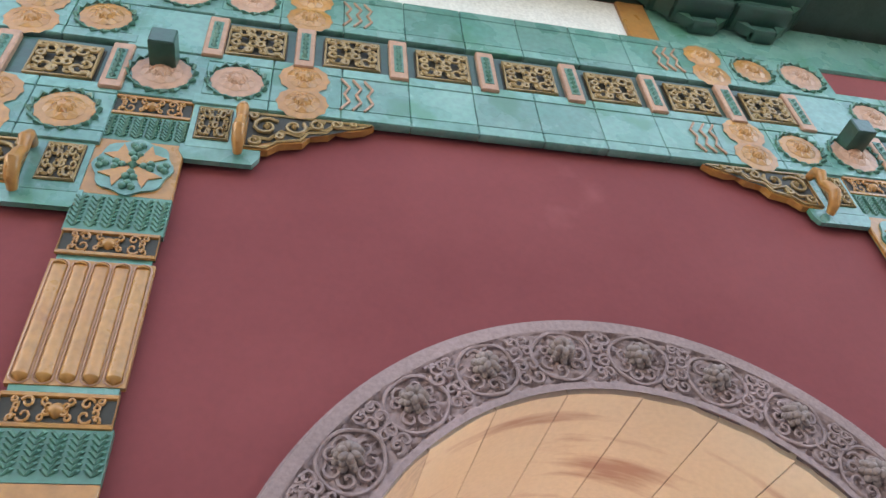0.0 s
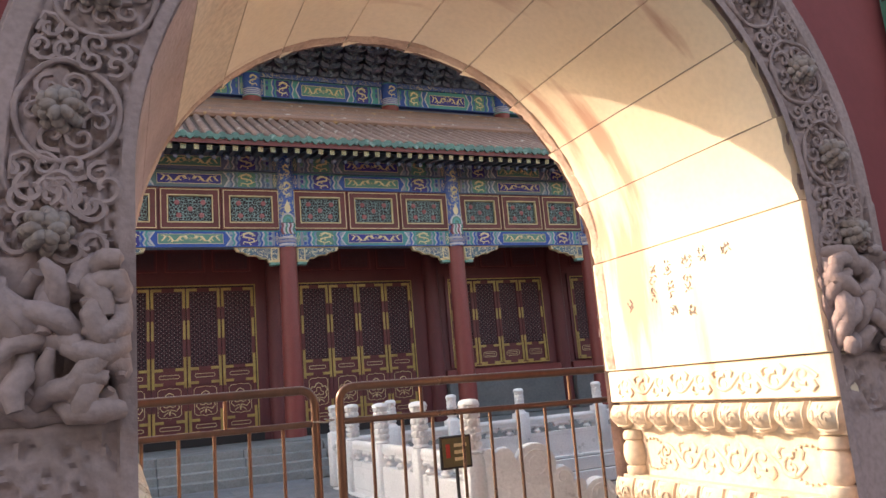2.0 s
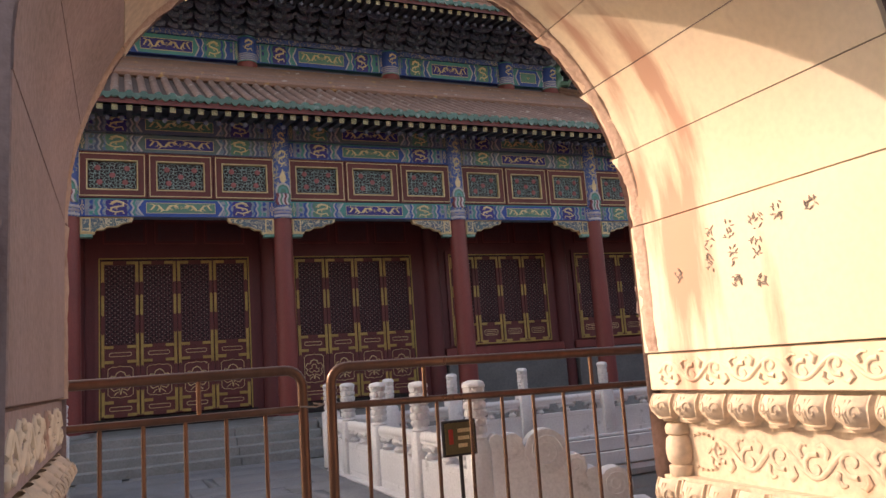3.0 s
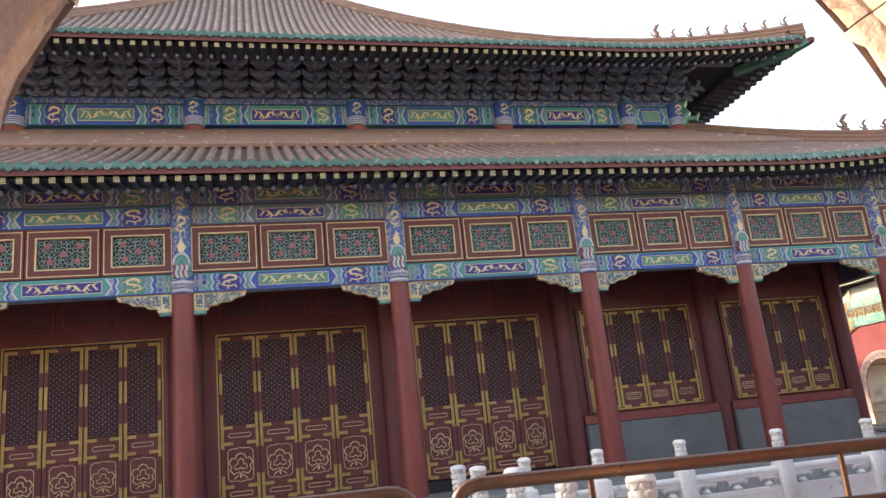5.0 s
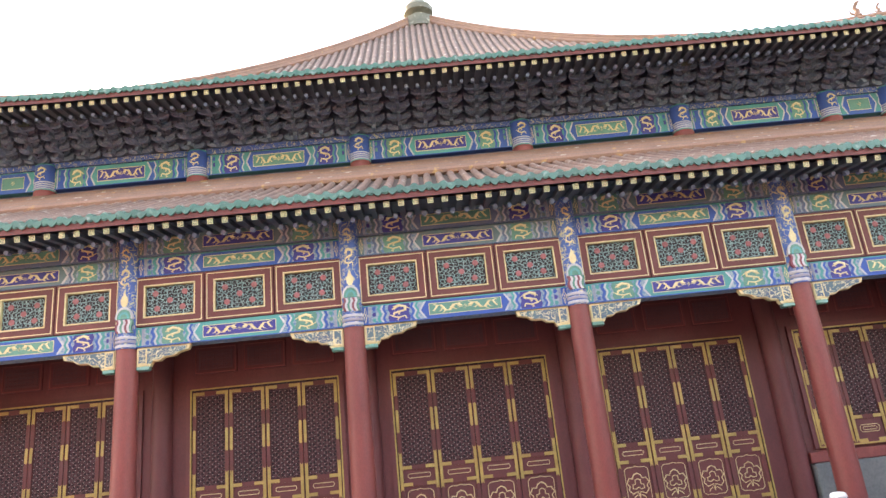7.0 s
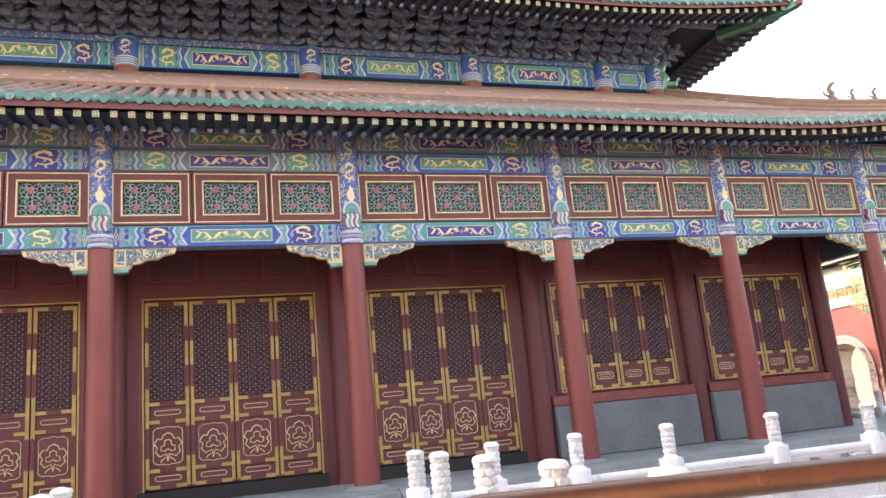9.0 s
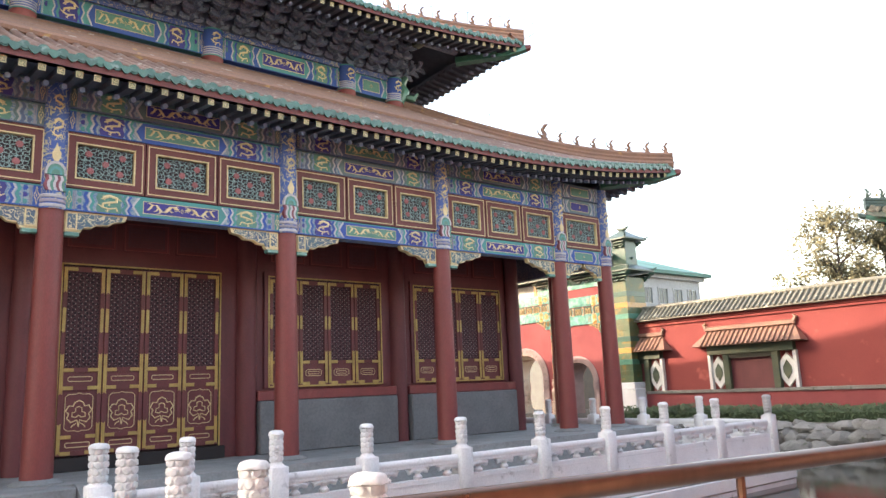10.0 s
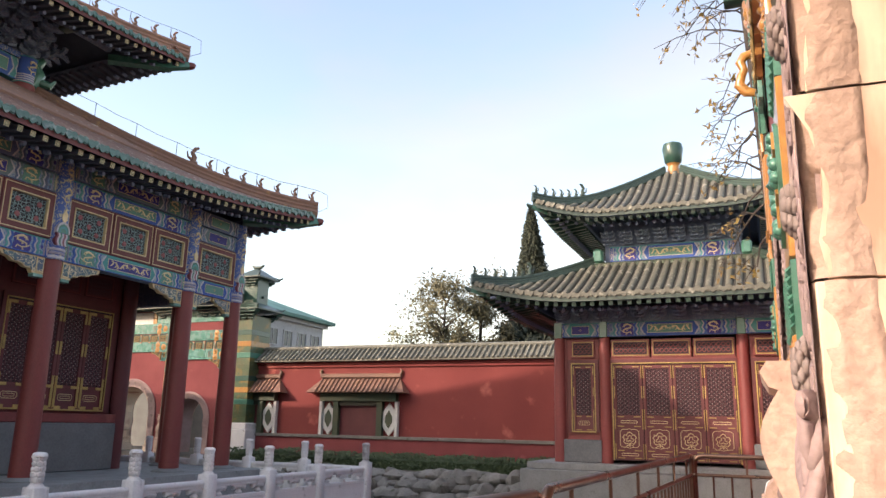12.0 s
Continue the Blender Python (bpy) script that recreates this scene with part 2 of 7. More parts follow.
HEDGE = material("hedge_leaf", (0.045, 0.08, 0.033), (0.065, 0.10, 0.045), scale=2, fine=20, rough=0.7, bump=0.0, vary=0.2)
CYPRESS = material("cypress_leaf", (0.03, 0.042, 0.03), (0.045, 0.055, 0.038), scale=0.8, fine=20, rough=0.8, bump=0.0)
AUTUMN = material("autumn_leaf", (0.105, 0.105, 0.06), (0.15, 0.135, 0.08), scale=0.5, fine=20, rough=0.8, bump=0.0)
TWIG_LEAF = material("dry_twig_leaf", (0.30, 0.22, 0.06), (0.2, 0.12, 0.05), scale=4, rough=0.7, bump=0.0)
BARK = material("bark", (0.08, 0.065, 0.055), (0.05, 0.04, 0.035), scale=4, fine=30, rough=0.9, bump=0.3)
FAR_WALL = material("far_office_wall", (0.50, 0.50, 0.50), (0.44, 0.44, 0.45), scale=0.2, fine=4, rough=0.8, bump=0.0)
FAR_GLASS = material("far_window_glass", (0.07, 0.09, 0.11), rough=0.15, bump=0.0)
TEAL_ROOF = material("teal_roof", (0.045, 0.17, 0.135), (0.04, 0.14, 0.115), scale=0.3, fine=6, rough=0.5, bump=0.0)
DARK_TILE = material("dark_green_ridge_tile", (0.035, 0.065, 0.05), (0.055, 0.085, 0.068), scale=6, fine=30, rough=0.4, bump=0.12, coat=0.2)
PANEL_RED = material("panel_brown_red", (0.175, 0.045, 0.042), (0.13, 0.037, 0.036), scale=3, fine=60, rough=0.6, bump=0.05)
# pavilion deck, darkened likewise to carry the shade between its tile rows
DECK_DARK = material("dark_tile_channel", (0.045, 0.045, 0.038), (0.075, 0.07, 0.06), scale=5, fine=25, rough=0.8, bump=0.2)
INK = material("old_ink", (0.20, 0.16, 0.15), (0.4, 0.32, 0.26), scale=30, fine=90, rough=0.9, bump=0.0)
STUD = material("pale_lattice_stud", (0.52, 0.44, 0.42), rough=0.5, bump=0.0)
RAFTER_BLUE = material("pale_blue_round_rafter_end", (0.23, 0.27, 0.38), (0.15, 0.19, 0.30), scale=9, rough=0.7, bump=0.0)
RAFTER_GOLD = material("dull_gold_rafter_end", (0.66, 0.56, 0.34), (0.52, 0.43, 0.24), scale=8, rough=0.6, bump=0.0)
POST_BLUE = scroll_paint("blue_post_with_gold_scrolls", (0.045, 0.08, 0.36), (0.50, 0.46, 0.30), 6, 0.022, (0.07, 0.15, 0.33))
FLOWER = material("pink_carved_flower", (0.50, 0.19, 0.20), (0.38, 0.13, 0.14), scale=12, fine=50, rough=0.7, bump=0.1)
VINE = material("green_carved_vine", (0.23, 0.41, 0.41), (0.38, 0.50, 0.49), scale=12, fine=50, rough=0.7, bump=0.1)
# both greens darkened: the hall's shadow on the far pier put into colour
PIER_GREEN = material("mottled_green_glazed_pier", (0.045, 0.10, 0.055), (0.10, 0.10, 0.04), scale=2.2, fine=14, rough=0.4, bump=0.2, coat=0.2, stain=(0.22, 0.13, 0.03), stain_at=0.56, stain_scale=1.6)
GREEN_BAND = material("dull_green_glaze_band", (0.055, 0.085, 0.06), (0.085, 0.09, 0.05), scale=3, rough=0.5, bump=0.1)
water = bpy.data.materials.new("pond_water")
water.use_nodes = True
wb = water.node_tree.nodes["Principled BSDF"]
wb.inputs["Base Color"].default_value, wb.inputs["Roughness"].default_value = (0.02, 0.028, 0.024, 1), 0.08
wt = water.node_tree.nodes.new("ShaderNodeTexNoise")
wt.inputs["Scale"].default_value = 14
wk = water.node_tree.nodes.new("ShaderNodeBump")
wk.inputs["Strength"].default_value = 0.12
water.node_tree.links.new(wt.outputs["Fac"], wk.inputs["Height"])
water.node_tree.links.new(wk.outputs[0], wb.inputs["Normal"])


# ---- mesh helpers ----
class Build:
    """Gathers vertices and faces of one mesh."""

    def __init__(self):
        self.v, self.f = [], []

    def add(self, vs, fs):
        k = len(self.v)
        self.v.extend(tuple(p) for p in vs)
        self.f.extend(tuple(i + k for i in f) for f in fs)
        return self

    def box(self, x0, x1, y0, y1, z0, z1, bev=0.0):
        if bev <= 0:
            vs = [(x, y, z) for x in (x0, x1) for y in (y0, y1) for z in (z0, z1)]
            return self.add(vs, [(0, 1, 3, 2), (4, 6, 7, 5), (0, 4, 5, 1), (2, 3, 7, 6), (0, 2, 6, 4), (1, 5, 7, 3)])
        b = bev
        ring = [(x0 + b, y0), (x1 - b, y0), (x1, y0 + b), (x1, y1 - b), (x1 - b, y1), (x0 + b, y1), (x0, y1 - b), (x0, y0 + b)]
        cx, cy = (x0 + x1) / 2, (y0 + y1) / 2
        inn = [(cx + (x - cx) * max(0, 1 - 2 * b / (x1 - x0)), cy + (y - cy) * max(0, 1 - 2 * b / (y1 - y0))) for x, y in ring]
        vs = [(x, y, z0) for x, y in inn] + [(x, y, z0 + b) for x, y in ring] + [(x, y, z1 - b) for x, y in ring] + [(x, y, z1) for x, y in inn]
        fs = [tuple(range(7, -1, -1)), tuple(range(24, 32))]
        for r in range(3):
            fs += [(r * 8 + i, r * 8 + (i + 1) % 8, r * 8 + 8 + (i + 1) % 8, r * 8 + 8 + i) for i in range(8)]
        return self.add(vs, fs)

    def cyl(self, p0, p1, r0, r1=None, n=12, caps=True):
        r1 = r0 if r1 is None else r1
        p0, p1 = Vector(p0), Vector(p1)
        d = (p1 - p0).normalized()
        a = d.orthogonal().normalized()
        c = d.cross(a)
        vs = [p + (a * math.cos(t) + c * math.sin(t)) * r for p, r in ((p0, r0), (p1, r1)) for t in (2 * math.pi * i / n for i in range(n))]
        fs = [(i, (i + 1) % n, n + (i + 1) % n, n + i) for i in range(n)]
        if caps:
            fs += [tuple(range(n - 1, -1, -1)), tuple(range(n, 2 * n))]
        return self.add(vs, fs)

    def tube(self, pts, r, n=6, closed=False):
        pts = [Vector(p) for p in pts]
        m = len(pts)
        rr = r if isinstance(r, (list, tuple)) else [r] * m
        vs, a = [], None
        for i, p in enumerate(pts):
            d = (pts[(i + 1) % m] - pts[i - 1]) if closed else (pts[min(i + 1, m - 1)] - pts[max(i - 1, 0)])
            d = d.normalized() if d.length > 1e-9 else Vector((0, 0, 1))
            a = d.orthogonal().normalized() if a is None else (a - d * a.dot(d)).normalized()
            c = d.cross(a)
            vs += [p + (a * math.cos(2 * math.pi * j / n) + c * math.sin(2 * math.pi * j / n)) * rr[i] for j in range(n)]
        fs = [(i * n + j, i * n + (j + 1) % n, (i + 1) % m * n + (j + 1) % n, (i + 1) % m * n + j) for i in range(m if closed else m - 1) for j in range(n)]
        if not closed:
            fs += [tuple(range(n - 1, -1, -1)), tuple(range((m - 1) * n, m * n))]
        return self.add(vs, fs)

    def prism(self, poly, axis, a, b):
        """Extrudes a closed outline: axis y takes (x, z) points, axis x takes (y, z), axis z takes (x, y)."""
        put = {"y": lambda p, t: (p[0], t, p[1]), "x": lambda p, t: (t, p[0], p[1]), "z": lambda p, t: (p[0], p[1], t)}[axis]
        n = len(poly)
        vs = [put(p, a) for p in poly] + [put(p, b) for p in poly]
        fs = [tuple(range(n)), tuple(range(2 * n - 1, n - 1, -1))] + [(i, n + i, n + (i + 1) % n, (i + 1) % n) for i in range(n)]
        return self.add(vs, fs)

    def lathe(self, prof, n=16, at=(0, 0, 0)):
        x, y, z = at
        vs = [(x + r * math.cos(2 * math.pi * i / n), y + r * math.sin(2 * math.pi * i / n), z + h) for r, h in prof for i in range(n)]
        fs = [(k * n + i, k * n + (i + 1) % n, k * n + n + (i + 1) % n, k * n + n + i) for k in range(len(prof) - 1) for i in range(n)]
        fs += [tuple(range(n - 1, -1, -1)), tuple(range((len(prof) - 1) * n, len(prof) * n))]
        return self.add(vs, fs)

    def grid(self, fn, nu, nv):
        vs = [fn(i / nu, j / nv) for i in range(nu + 1) for j in range(nv + 1)]
        return self.add(vs, [(i * (nv + 1) + j, (i + 1) * (nv + 1) + j, (i + 1) * (nv + 1) + j + 1, i * (nv + 1) + j + 1) for i in range(nu) for j in range(nv)])

    def moved(self, m):
        self.v = [tuple(m @ Vector(p)) for p in self.v]
        return self


def mesh_of(name, b, mat, smooth=40):
    me = bpy.data.meshes.new(name)
    me.from_pydata(b.v, [], b.f)
    bm = bmesh.new()
    bm.from_mesh(me)
    bmesh.ops.recalc_face_normals(bm, faces=bm.faces)
    bm.to_mesh(me)
    bm.free()
    me.materials.append(mat)
    if smooth:
        me.shade_smooth()
        me.set_sharp_from_angle(angle=radians(smooth))
    return me


def part(name, b, mat, parent=None, label="", smooth=40):
    me = b if isinstance(b, bpy.types.Mesh) else mesh_of(name, b, mat, smooth)
    ob = new(name, me)
    if parent:
        ob.parent = parent
    if label:
        ob["label"] = label
    return ob


def placed(name, me, parent, m):
    ob = new(name, me)
    ob.parent = parent
    ob.matrix_local = m
    return ob


def thing(name, label, category, group="", kind="", at=(0, 0, 0)):
    ob = new(name)
    ob.location = at
    return tagged(ob, label, category, group, kind)


def setting(name, b, mat, label, category, smooth=40):
    return tagged(part(name, b, mat, None, "", smooth), label, category, "", "structure")


def arc(cx, cz, r, a0, a1, n):
    return [(cx + r * math.cos(radians(a0 + (a1 - a0) * i / n)), cz + r * math.sin(radians(a0 + (a1 - a0) * i / n))) for i in range(n + 1)]


# ---- gate ----
GY = 0.715
ARCH_R, ARCH_OUT, SPRING = 1.27, 1.665, 1.91


def vine(p, k):
    a = noise.noise(Vector((p[0] * k, p[1] * k, 0.3)))
    c = noise.noise(Vector((p[0] * k * 1.9 + 7, p[1] * k * 1.9, 1.3)))
    return max(0.0, 1 - abs(a) * 3.6) ** 0.7, max(0.0, 1 - abs(c) * 3.6) ** 0.7


def carved(w, h, nx, ny, depth, k, border=0.08, mirror=False):
    """A carved tile in the xz plane that faces -y, with a raised border."""
    def fn(u, v):
        x, z = (u - 0.5) * w, (v - 0.5) * h
        e = min(w / 2 - abs(x), h / 2 - abs(z))
        q = (abs(x), abs(z)) if mirror else (x, z)
        a, c = vine(q, k)
        d = depth if e < border else depth * max(a, 0.55 * c) * min(1, (e - border) / 0.02)
        return (x, -d, z)
    b = Build().grid(fn, nx, ny)
    return b.box(-w / 2, w / 2, 0.0, 0.03, -h / 2, h / 2)


def curls(w, h, r, n, rad, seed, mirror=True, y=0.0):
    """Scrolls of a carved tile, facing -y, filling w by h."""
    rng = random.Random(seed)
    b = Build()
    for _ in range(n):
        cx, cz = rng.uniform(0.02, w / 2 - r * 0.7) if mirror else rng.uniform(-w / 2 + r * 0.7, w / 2 - r * 0.7), rng.uniform(-h / 2 + r * 0.7, h / 2 - r * 0.7)
        t0, d, k = rng.uniform(0, 6.3), rng.choice((-1, 1)), rng.uniform(0.75, 1.25)
        for s in ((1, -1) if mirror else (1,)):
            pts = []
            for j in range(10):
                q = j / 9
                t = t0 + d * q * 7.0
                rr = r * k * (1 - 0.85 * q)
                pts.append((s * max(-w / 2, min(w / 2, cx + math.cos(t) * rr)), y - 0.006 - 0.012 * q, max(-h / 2, min(h / 2, cz + math.sin(t) * rr))))
            b.tube(pts, [rad * (1 - 0.35 * j / 9) for j in range(10)], 5)
    return b


def quad_curls(w, h, r, rad, y):
    """Carved tile pattern: one quarter of curls mirrored to four."""
    b = Build()
    for sx in (-1, 1):
        for sz in (-1, 1):
            for cx, cz, rr, t0, d in ((0.28, 0.27, 1.0, 0.4, 1), (0.37, 0.10, 0.6, 2.0, -1), (0.12, 0.37, 0.6, 4.0, 1), (0.40, 0.40, 0.5, 1.0, -1), (0.09, 0.12, 0.7, 5.2, -1)):
                b.tube([(sx * (cx * w + math.cos(t0 + d * k * 0.7) * r * rr * (1 - k / 12)), y - 0.004 - 0.0012 * k, sz * (cz * h + math.sin(t0 + d * k * 0.7) * r * rr * (1 - k / 12))) for k in range(10)], [rad * (1.05 - 0.04 * k) for k in range(10)], 5)
    return b


def flower_disc(r, petals=10, rings=3, depth=0.035):
    """Layered round flower, facing -y."""
    b = Build()
    for k in range(rings):
        rr = r * (1 - k / (rings + 0.4))
        y = -depth * (k + 1) / rings
        for i in range(petals - 2 * k):
            t = 2 * math.pi * (i + 0.5 * k) / (petals - 2 * k)
            c, s = math.cos(t), math.sin(t)
            w = rr * 0.38
            vs = [(c * rr * q - s * w * o, y * g, s * rr * q + c * w * o) for q, o, g in ((0.1, 0, 0.6), (0.55, -1, 0.8), (0.9, -0.75, 0.75), (1.02, 0, 0.5), (0.9, 0.75, 0.75), (0.55, 1, 0.8))]
            vs.append((c * rr * 0.6, y * 1.35, s * rr * 0.6))
            b.add(vs, [(j, (j + 1) % 6, 6) for j in range(6)])
    b.lathe([(r * 0.28, 0), (r * 0.26, depth * 1.1), (r * 0.1, depth * 1.5)], 10)
    m = Matrix.Rotation(radians(90), 4, "X")
    k = len(b.v) - 30
    b.v[k:] = [tuple(m @ Vector(p)) for p in b.v[k:]]
    return b


def boss_stone():
    b = Build()
    for k, (rr, y, n) in enumerate(((0.075, -0.03, 8), (0.06, -0.055, 7), (0.042, -0.078, 6))):
        for i in range(n):
            t = 2 * math.pi * (i + 0.5 * k) / n
            c, s = math.cos(t), math.sin(t)
            o = Build().lathe([(0.004, -0.5), (0.7, -0.35), (1.0, 0), (0.7, 0.4), (0.01, 0.55)], 6)
            o.moved(Matrix.Translation((c * rr * 0.75, y, s * rr * 0.75)) @ Matrix.Rotation(-t + math.pi / 2, 4, "Y") @ Matrix.Diagonal((0.026, 0.028, 0.055, 1)))
            b.add(o.v, o.f)
    b.add(*(lambda o: (o.v, o.f))(Build().lathe([(0.03, -0.07), (0.028, 0.0), (0.012, 0.02)], 8).moved(Matrix.Translation((0, -0.06, 0)) @ Matrix.Rotation(radians(90), 4, "X"))))
    return b


def archivolt_mesh(r0, r1, spring, name):
    """Carved ring of the arch and its straight legs, facing -y."""
    leg, half = spring - 0.02, math.pi * (r0 + r1) / 2
    total, wid = 2 * leg + half, r1 - r0
    cell = half / 12

    def fn(u, v):
        s, w = u * total, (v - 0.5) * wid
        rel = 0.0
        if s < leg or s > total - leg:
            left = s < leg
            z = s if left else total - s
            x = (-1 if left else 1) * (r0 + wid * v)
            e = wid / 2 - abs(w)
            q = (x * 1.0, z)
            if z < 1.68:
                a, c = vine(q, 5.5)
                rel = 0.03 * min(1.0, 1.5 * a + 0.3 * c) if e > 0.03 and z > 1.28 else 0.0
                if z <= 1.27:
                    rel = 0.02
                if 1.02 < z < 1.24 and e > 0.04:
                    rel = 0.025 * max(*vine(q, 11))
            else:
                a, c = vine(q, 13)
                rel = 0.035 * max(a, c) if e > 0.03 else 0.0
            if e < 0.05:
                rel = 0.03
            return (x, -rel, z)
        t = math.pi - (s - leg) / half * math.pi
        r = r0 + wid * v
        a0 = ((s - leg) / cell) % 1 - 0.5
        a, d = a0 * cell, math.hypot(a0 * cell, w)
        e = wid / 2 - abs(w)
        ring = math.exp(-((d - 0.135) / 0.012) ** 2)
        th = math.atan2(w, a)
        inner = (0.5 + 0.5 * math.cos(7 * th + 55 * d)) * max(0, 1 - d / 0.12)
        va, vc = vine((s * 1.0, w), 15)
        rel = 0.026 * max(va, vc)
        if w > wid / 2 - 0.085:
            rel = 0.034 if e > 0.012 else 0.015
        if w < -wid / 2 + 0.035:
            rel = 0.03
        return (math.cos(t) * r, -rel, spring + math.sin(t) * r)
    b = Build().grid(fn, 560, 46)
    rng = random.Random(12)
    flip = wid / 0.43

    def on(s, w, lift):
        s += half / 2
        t = math.pi - s / half * math.pi
        r = (r0 + r1) / 2 + w
        return (math.cos(t) * r, -0.012 - lift, spring + math.sin(t) * r)

    def curl(s, w, r, t0, d, turns, rad):
        pts = []
        for k in range(12):
            q = k / 11
            rr = r * (1 - 0.86 * q)
            t = t0 + d * q * turns * 2 * math.pi
            pts.append(on(s + math.cos(t) * rr, max(-wid / 2 + 0.045, min(wid / 2 - 0.095, w + math.sin(t) * rr)), 0.012 + 0.012 * q))
        b.tube(pts, [rad * (1 - 0.4 * k / 11) for k in range(12)], 5)
    for i in range(12):
        c = (i - 5.5) * cell
        ring = [on(c + math.cos(t) * 0.158 * flip * (1 + 0.05 * math.sin(3 * t + i)), -0.018 + math.sin(t) * 0.142 * flip, 0.014 + 0.006 * math.sin(5 * t + i)) for t in [k * math.pi / 14 for k in range(28)]]
        b.tube(ring, 0.0095, 6, True)
        for k in range(7):
            t = k * 2 * math.pi / 7 + rng.uniform(-0.2, 0.2)
            curl(c + math.cos(t) * 0.088 * flip, -0.018 + math.sin(t) * 0.088 * flip, 0.042, rng.uniform(0, 6), rng.choice((-1, 1)), 1.1, 0.0095)
        for sx in (-1, 1):
            for w, r in ((0.085, 0.048), (0.03, 0.04), (-0.05, 0.045), (-0.12, 0.042), (0.11, 0.03)):
                curl(c + sx * cell * 0.43 + rng.uniform(-0.012, 0.012), w * flip, r * flip, rng.uniform(0, 6), rng.choice((-1, 1)), 1.25, 0.0105)
    for sx in (-1, 1):
        for k in range(34):
            z = rng.uniform(1.30, 1.66)
            x = sx * ((r0 + r1) / 2 + rng.uniform(-0.14, 0.12) * flip)
            t, pts = rng.uniform(0, 6.3), []
            for j in range(6):
                pts.append((max(min(x, sx * r0 + (0.39 * flip if sx > 0 else -0.04)), sx * r0 + (0.04 if sx > 0 else -0.39 * flip)), -0.035 - 0.05 * math.sin(j * 0.6 + k), z))
                x, z, t = x + math.cos(t) * 0.05, max(1.29, min(1.68, z + math.sin(t) * 0.05)), t + rng.uniform(-0.9, 0.9)
            b.tube(pts, [0.02, 0.032, 0.034, 0.032, 0.026, 0.012], 7)
        for k in range(16):
            z0, x0 = 1.70 + rng.uniform(0, 0.19), sx * ((r0 + r1) / 2 + rng.uniform(-0.15, 0.10) * flip)
            t0 = rng.uniform(0, 6)
            b.tube([(x0 + math.cos(t0 + j * 0.55) * 0.045 * (1 - j / 13), -0.03, z0 + math.sin(t0 + j * 0.55) * 0.045 * (1 - j / 13)) for j in range(11)], 0.010, 5)
    return mesh_of(name, b, CARVED, 60)


def ring_blocks(r0, r1, spring, y0, y1, n):
    out = []
    for i in range(n):
        a0, a1 = 180 - 180 * i / n - 0.11, 180 - 180 * (i + 1) / n + 0.11
        b = Build()
        jag = [random.uniform(-0.012, 0.012) for _ in range(8)]
        poly = arc(0, spring, r0, a0, a1, 5) + arc(0, spring, r1, a1, a0, 5)
        m = len(poly)
        vs = [(p[0], y0 + jag[k % 8], p[1]) for k, p in enumerate(poly)] + [(p[0], y1 + jag[(k + 3) % 8] + (0.05 if k in (0, 11) else 0.0), p[1]) for k, p in enumerate(poly)]
        b.add(vs, [tuple(range(m)), tuple(range(2 * m - 1, m - 1, -1))] + [(k, m + k, m + (k + 1) % m, (k + 1) % m) for k in range(m)])
        out.append(b)
    return out


def edge_stone(s0, s1, seed):
    """Worn facing stone at the arch's edge: inner face, rounded corner and a strip of the outer face. s runs along the intrados."""
    R, end = ARCH_R - 0.004, GY + 0.056

    def fn(u, v):
        s = s0 + (s1 - s0) * v
        total = math.pi * R
        if s < 0:
            o, n = Vector((R, 0, SPRING + s)), Vector((1, 0, 0))
        elif s > total:
            o, n = Vector((-R, 0, SPRING - (s - total))), Vector((-1, 0, 0))
        else:
            n = Vector((math.cos(s / R), 0, math.sin(s / R)))
            o = Vector((0, 0, SPRING)) + n * R
        d = (u - 0.62) * 0.21
        k = noise.noise(Vector((s * 9, u * 4, seed))) * 0.010 + noise.noise(Vector((s * 28, u * 11, seed))) * 0.004
        corner = max(0.0, 1 - abs(d) / 0.05) ** 1.6
        chip = corner * (0.012 + 0.075 * max(0.0, noise.noise(Vector((s * 15, 3.1, seed))) - 0.12))
        sink = 0.02 * max(0.0, 1 - min(u, 1 - u) / 0.12)
        if d < 0:
            return tuple(o + n * (chip - k + sink - 0.002) + Vector((0, end + d - chip, 0)))
        return tuple(o + n * (d + chip) + Vector((0, end + k - chip - sink, 0)))
    return Build().grid(fn, 26, max(10, int((s1 - s0) * 40)))


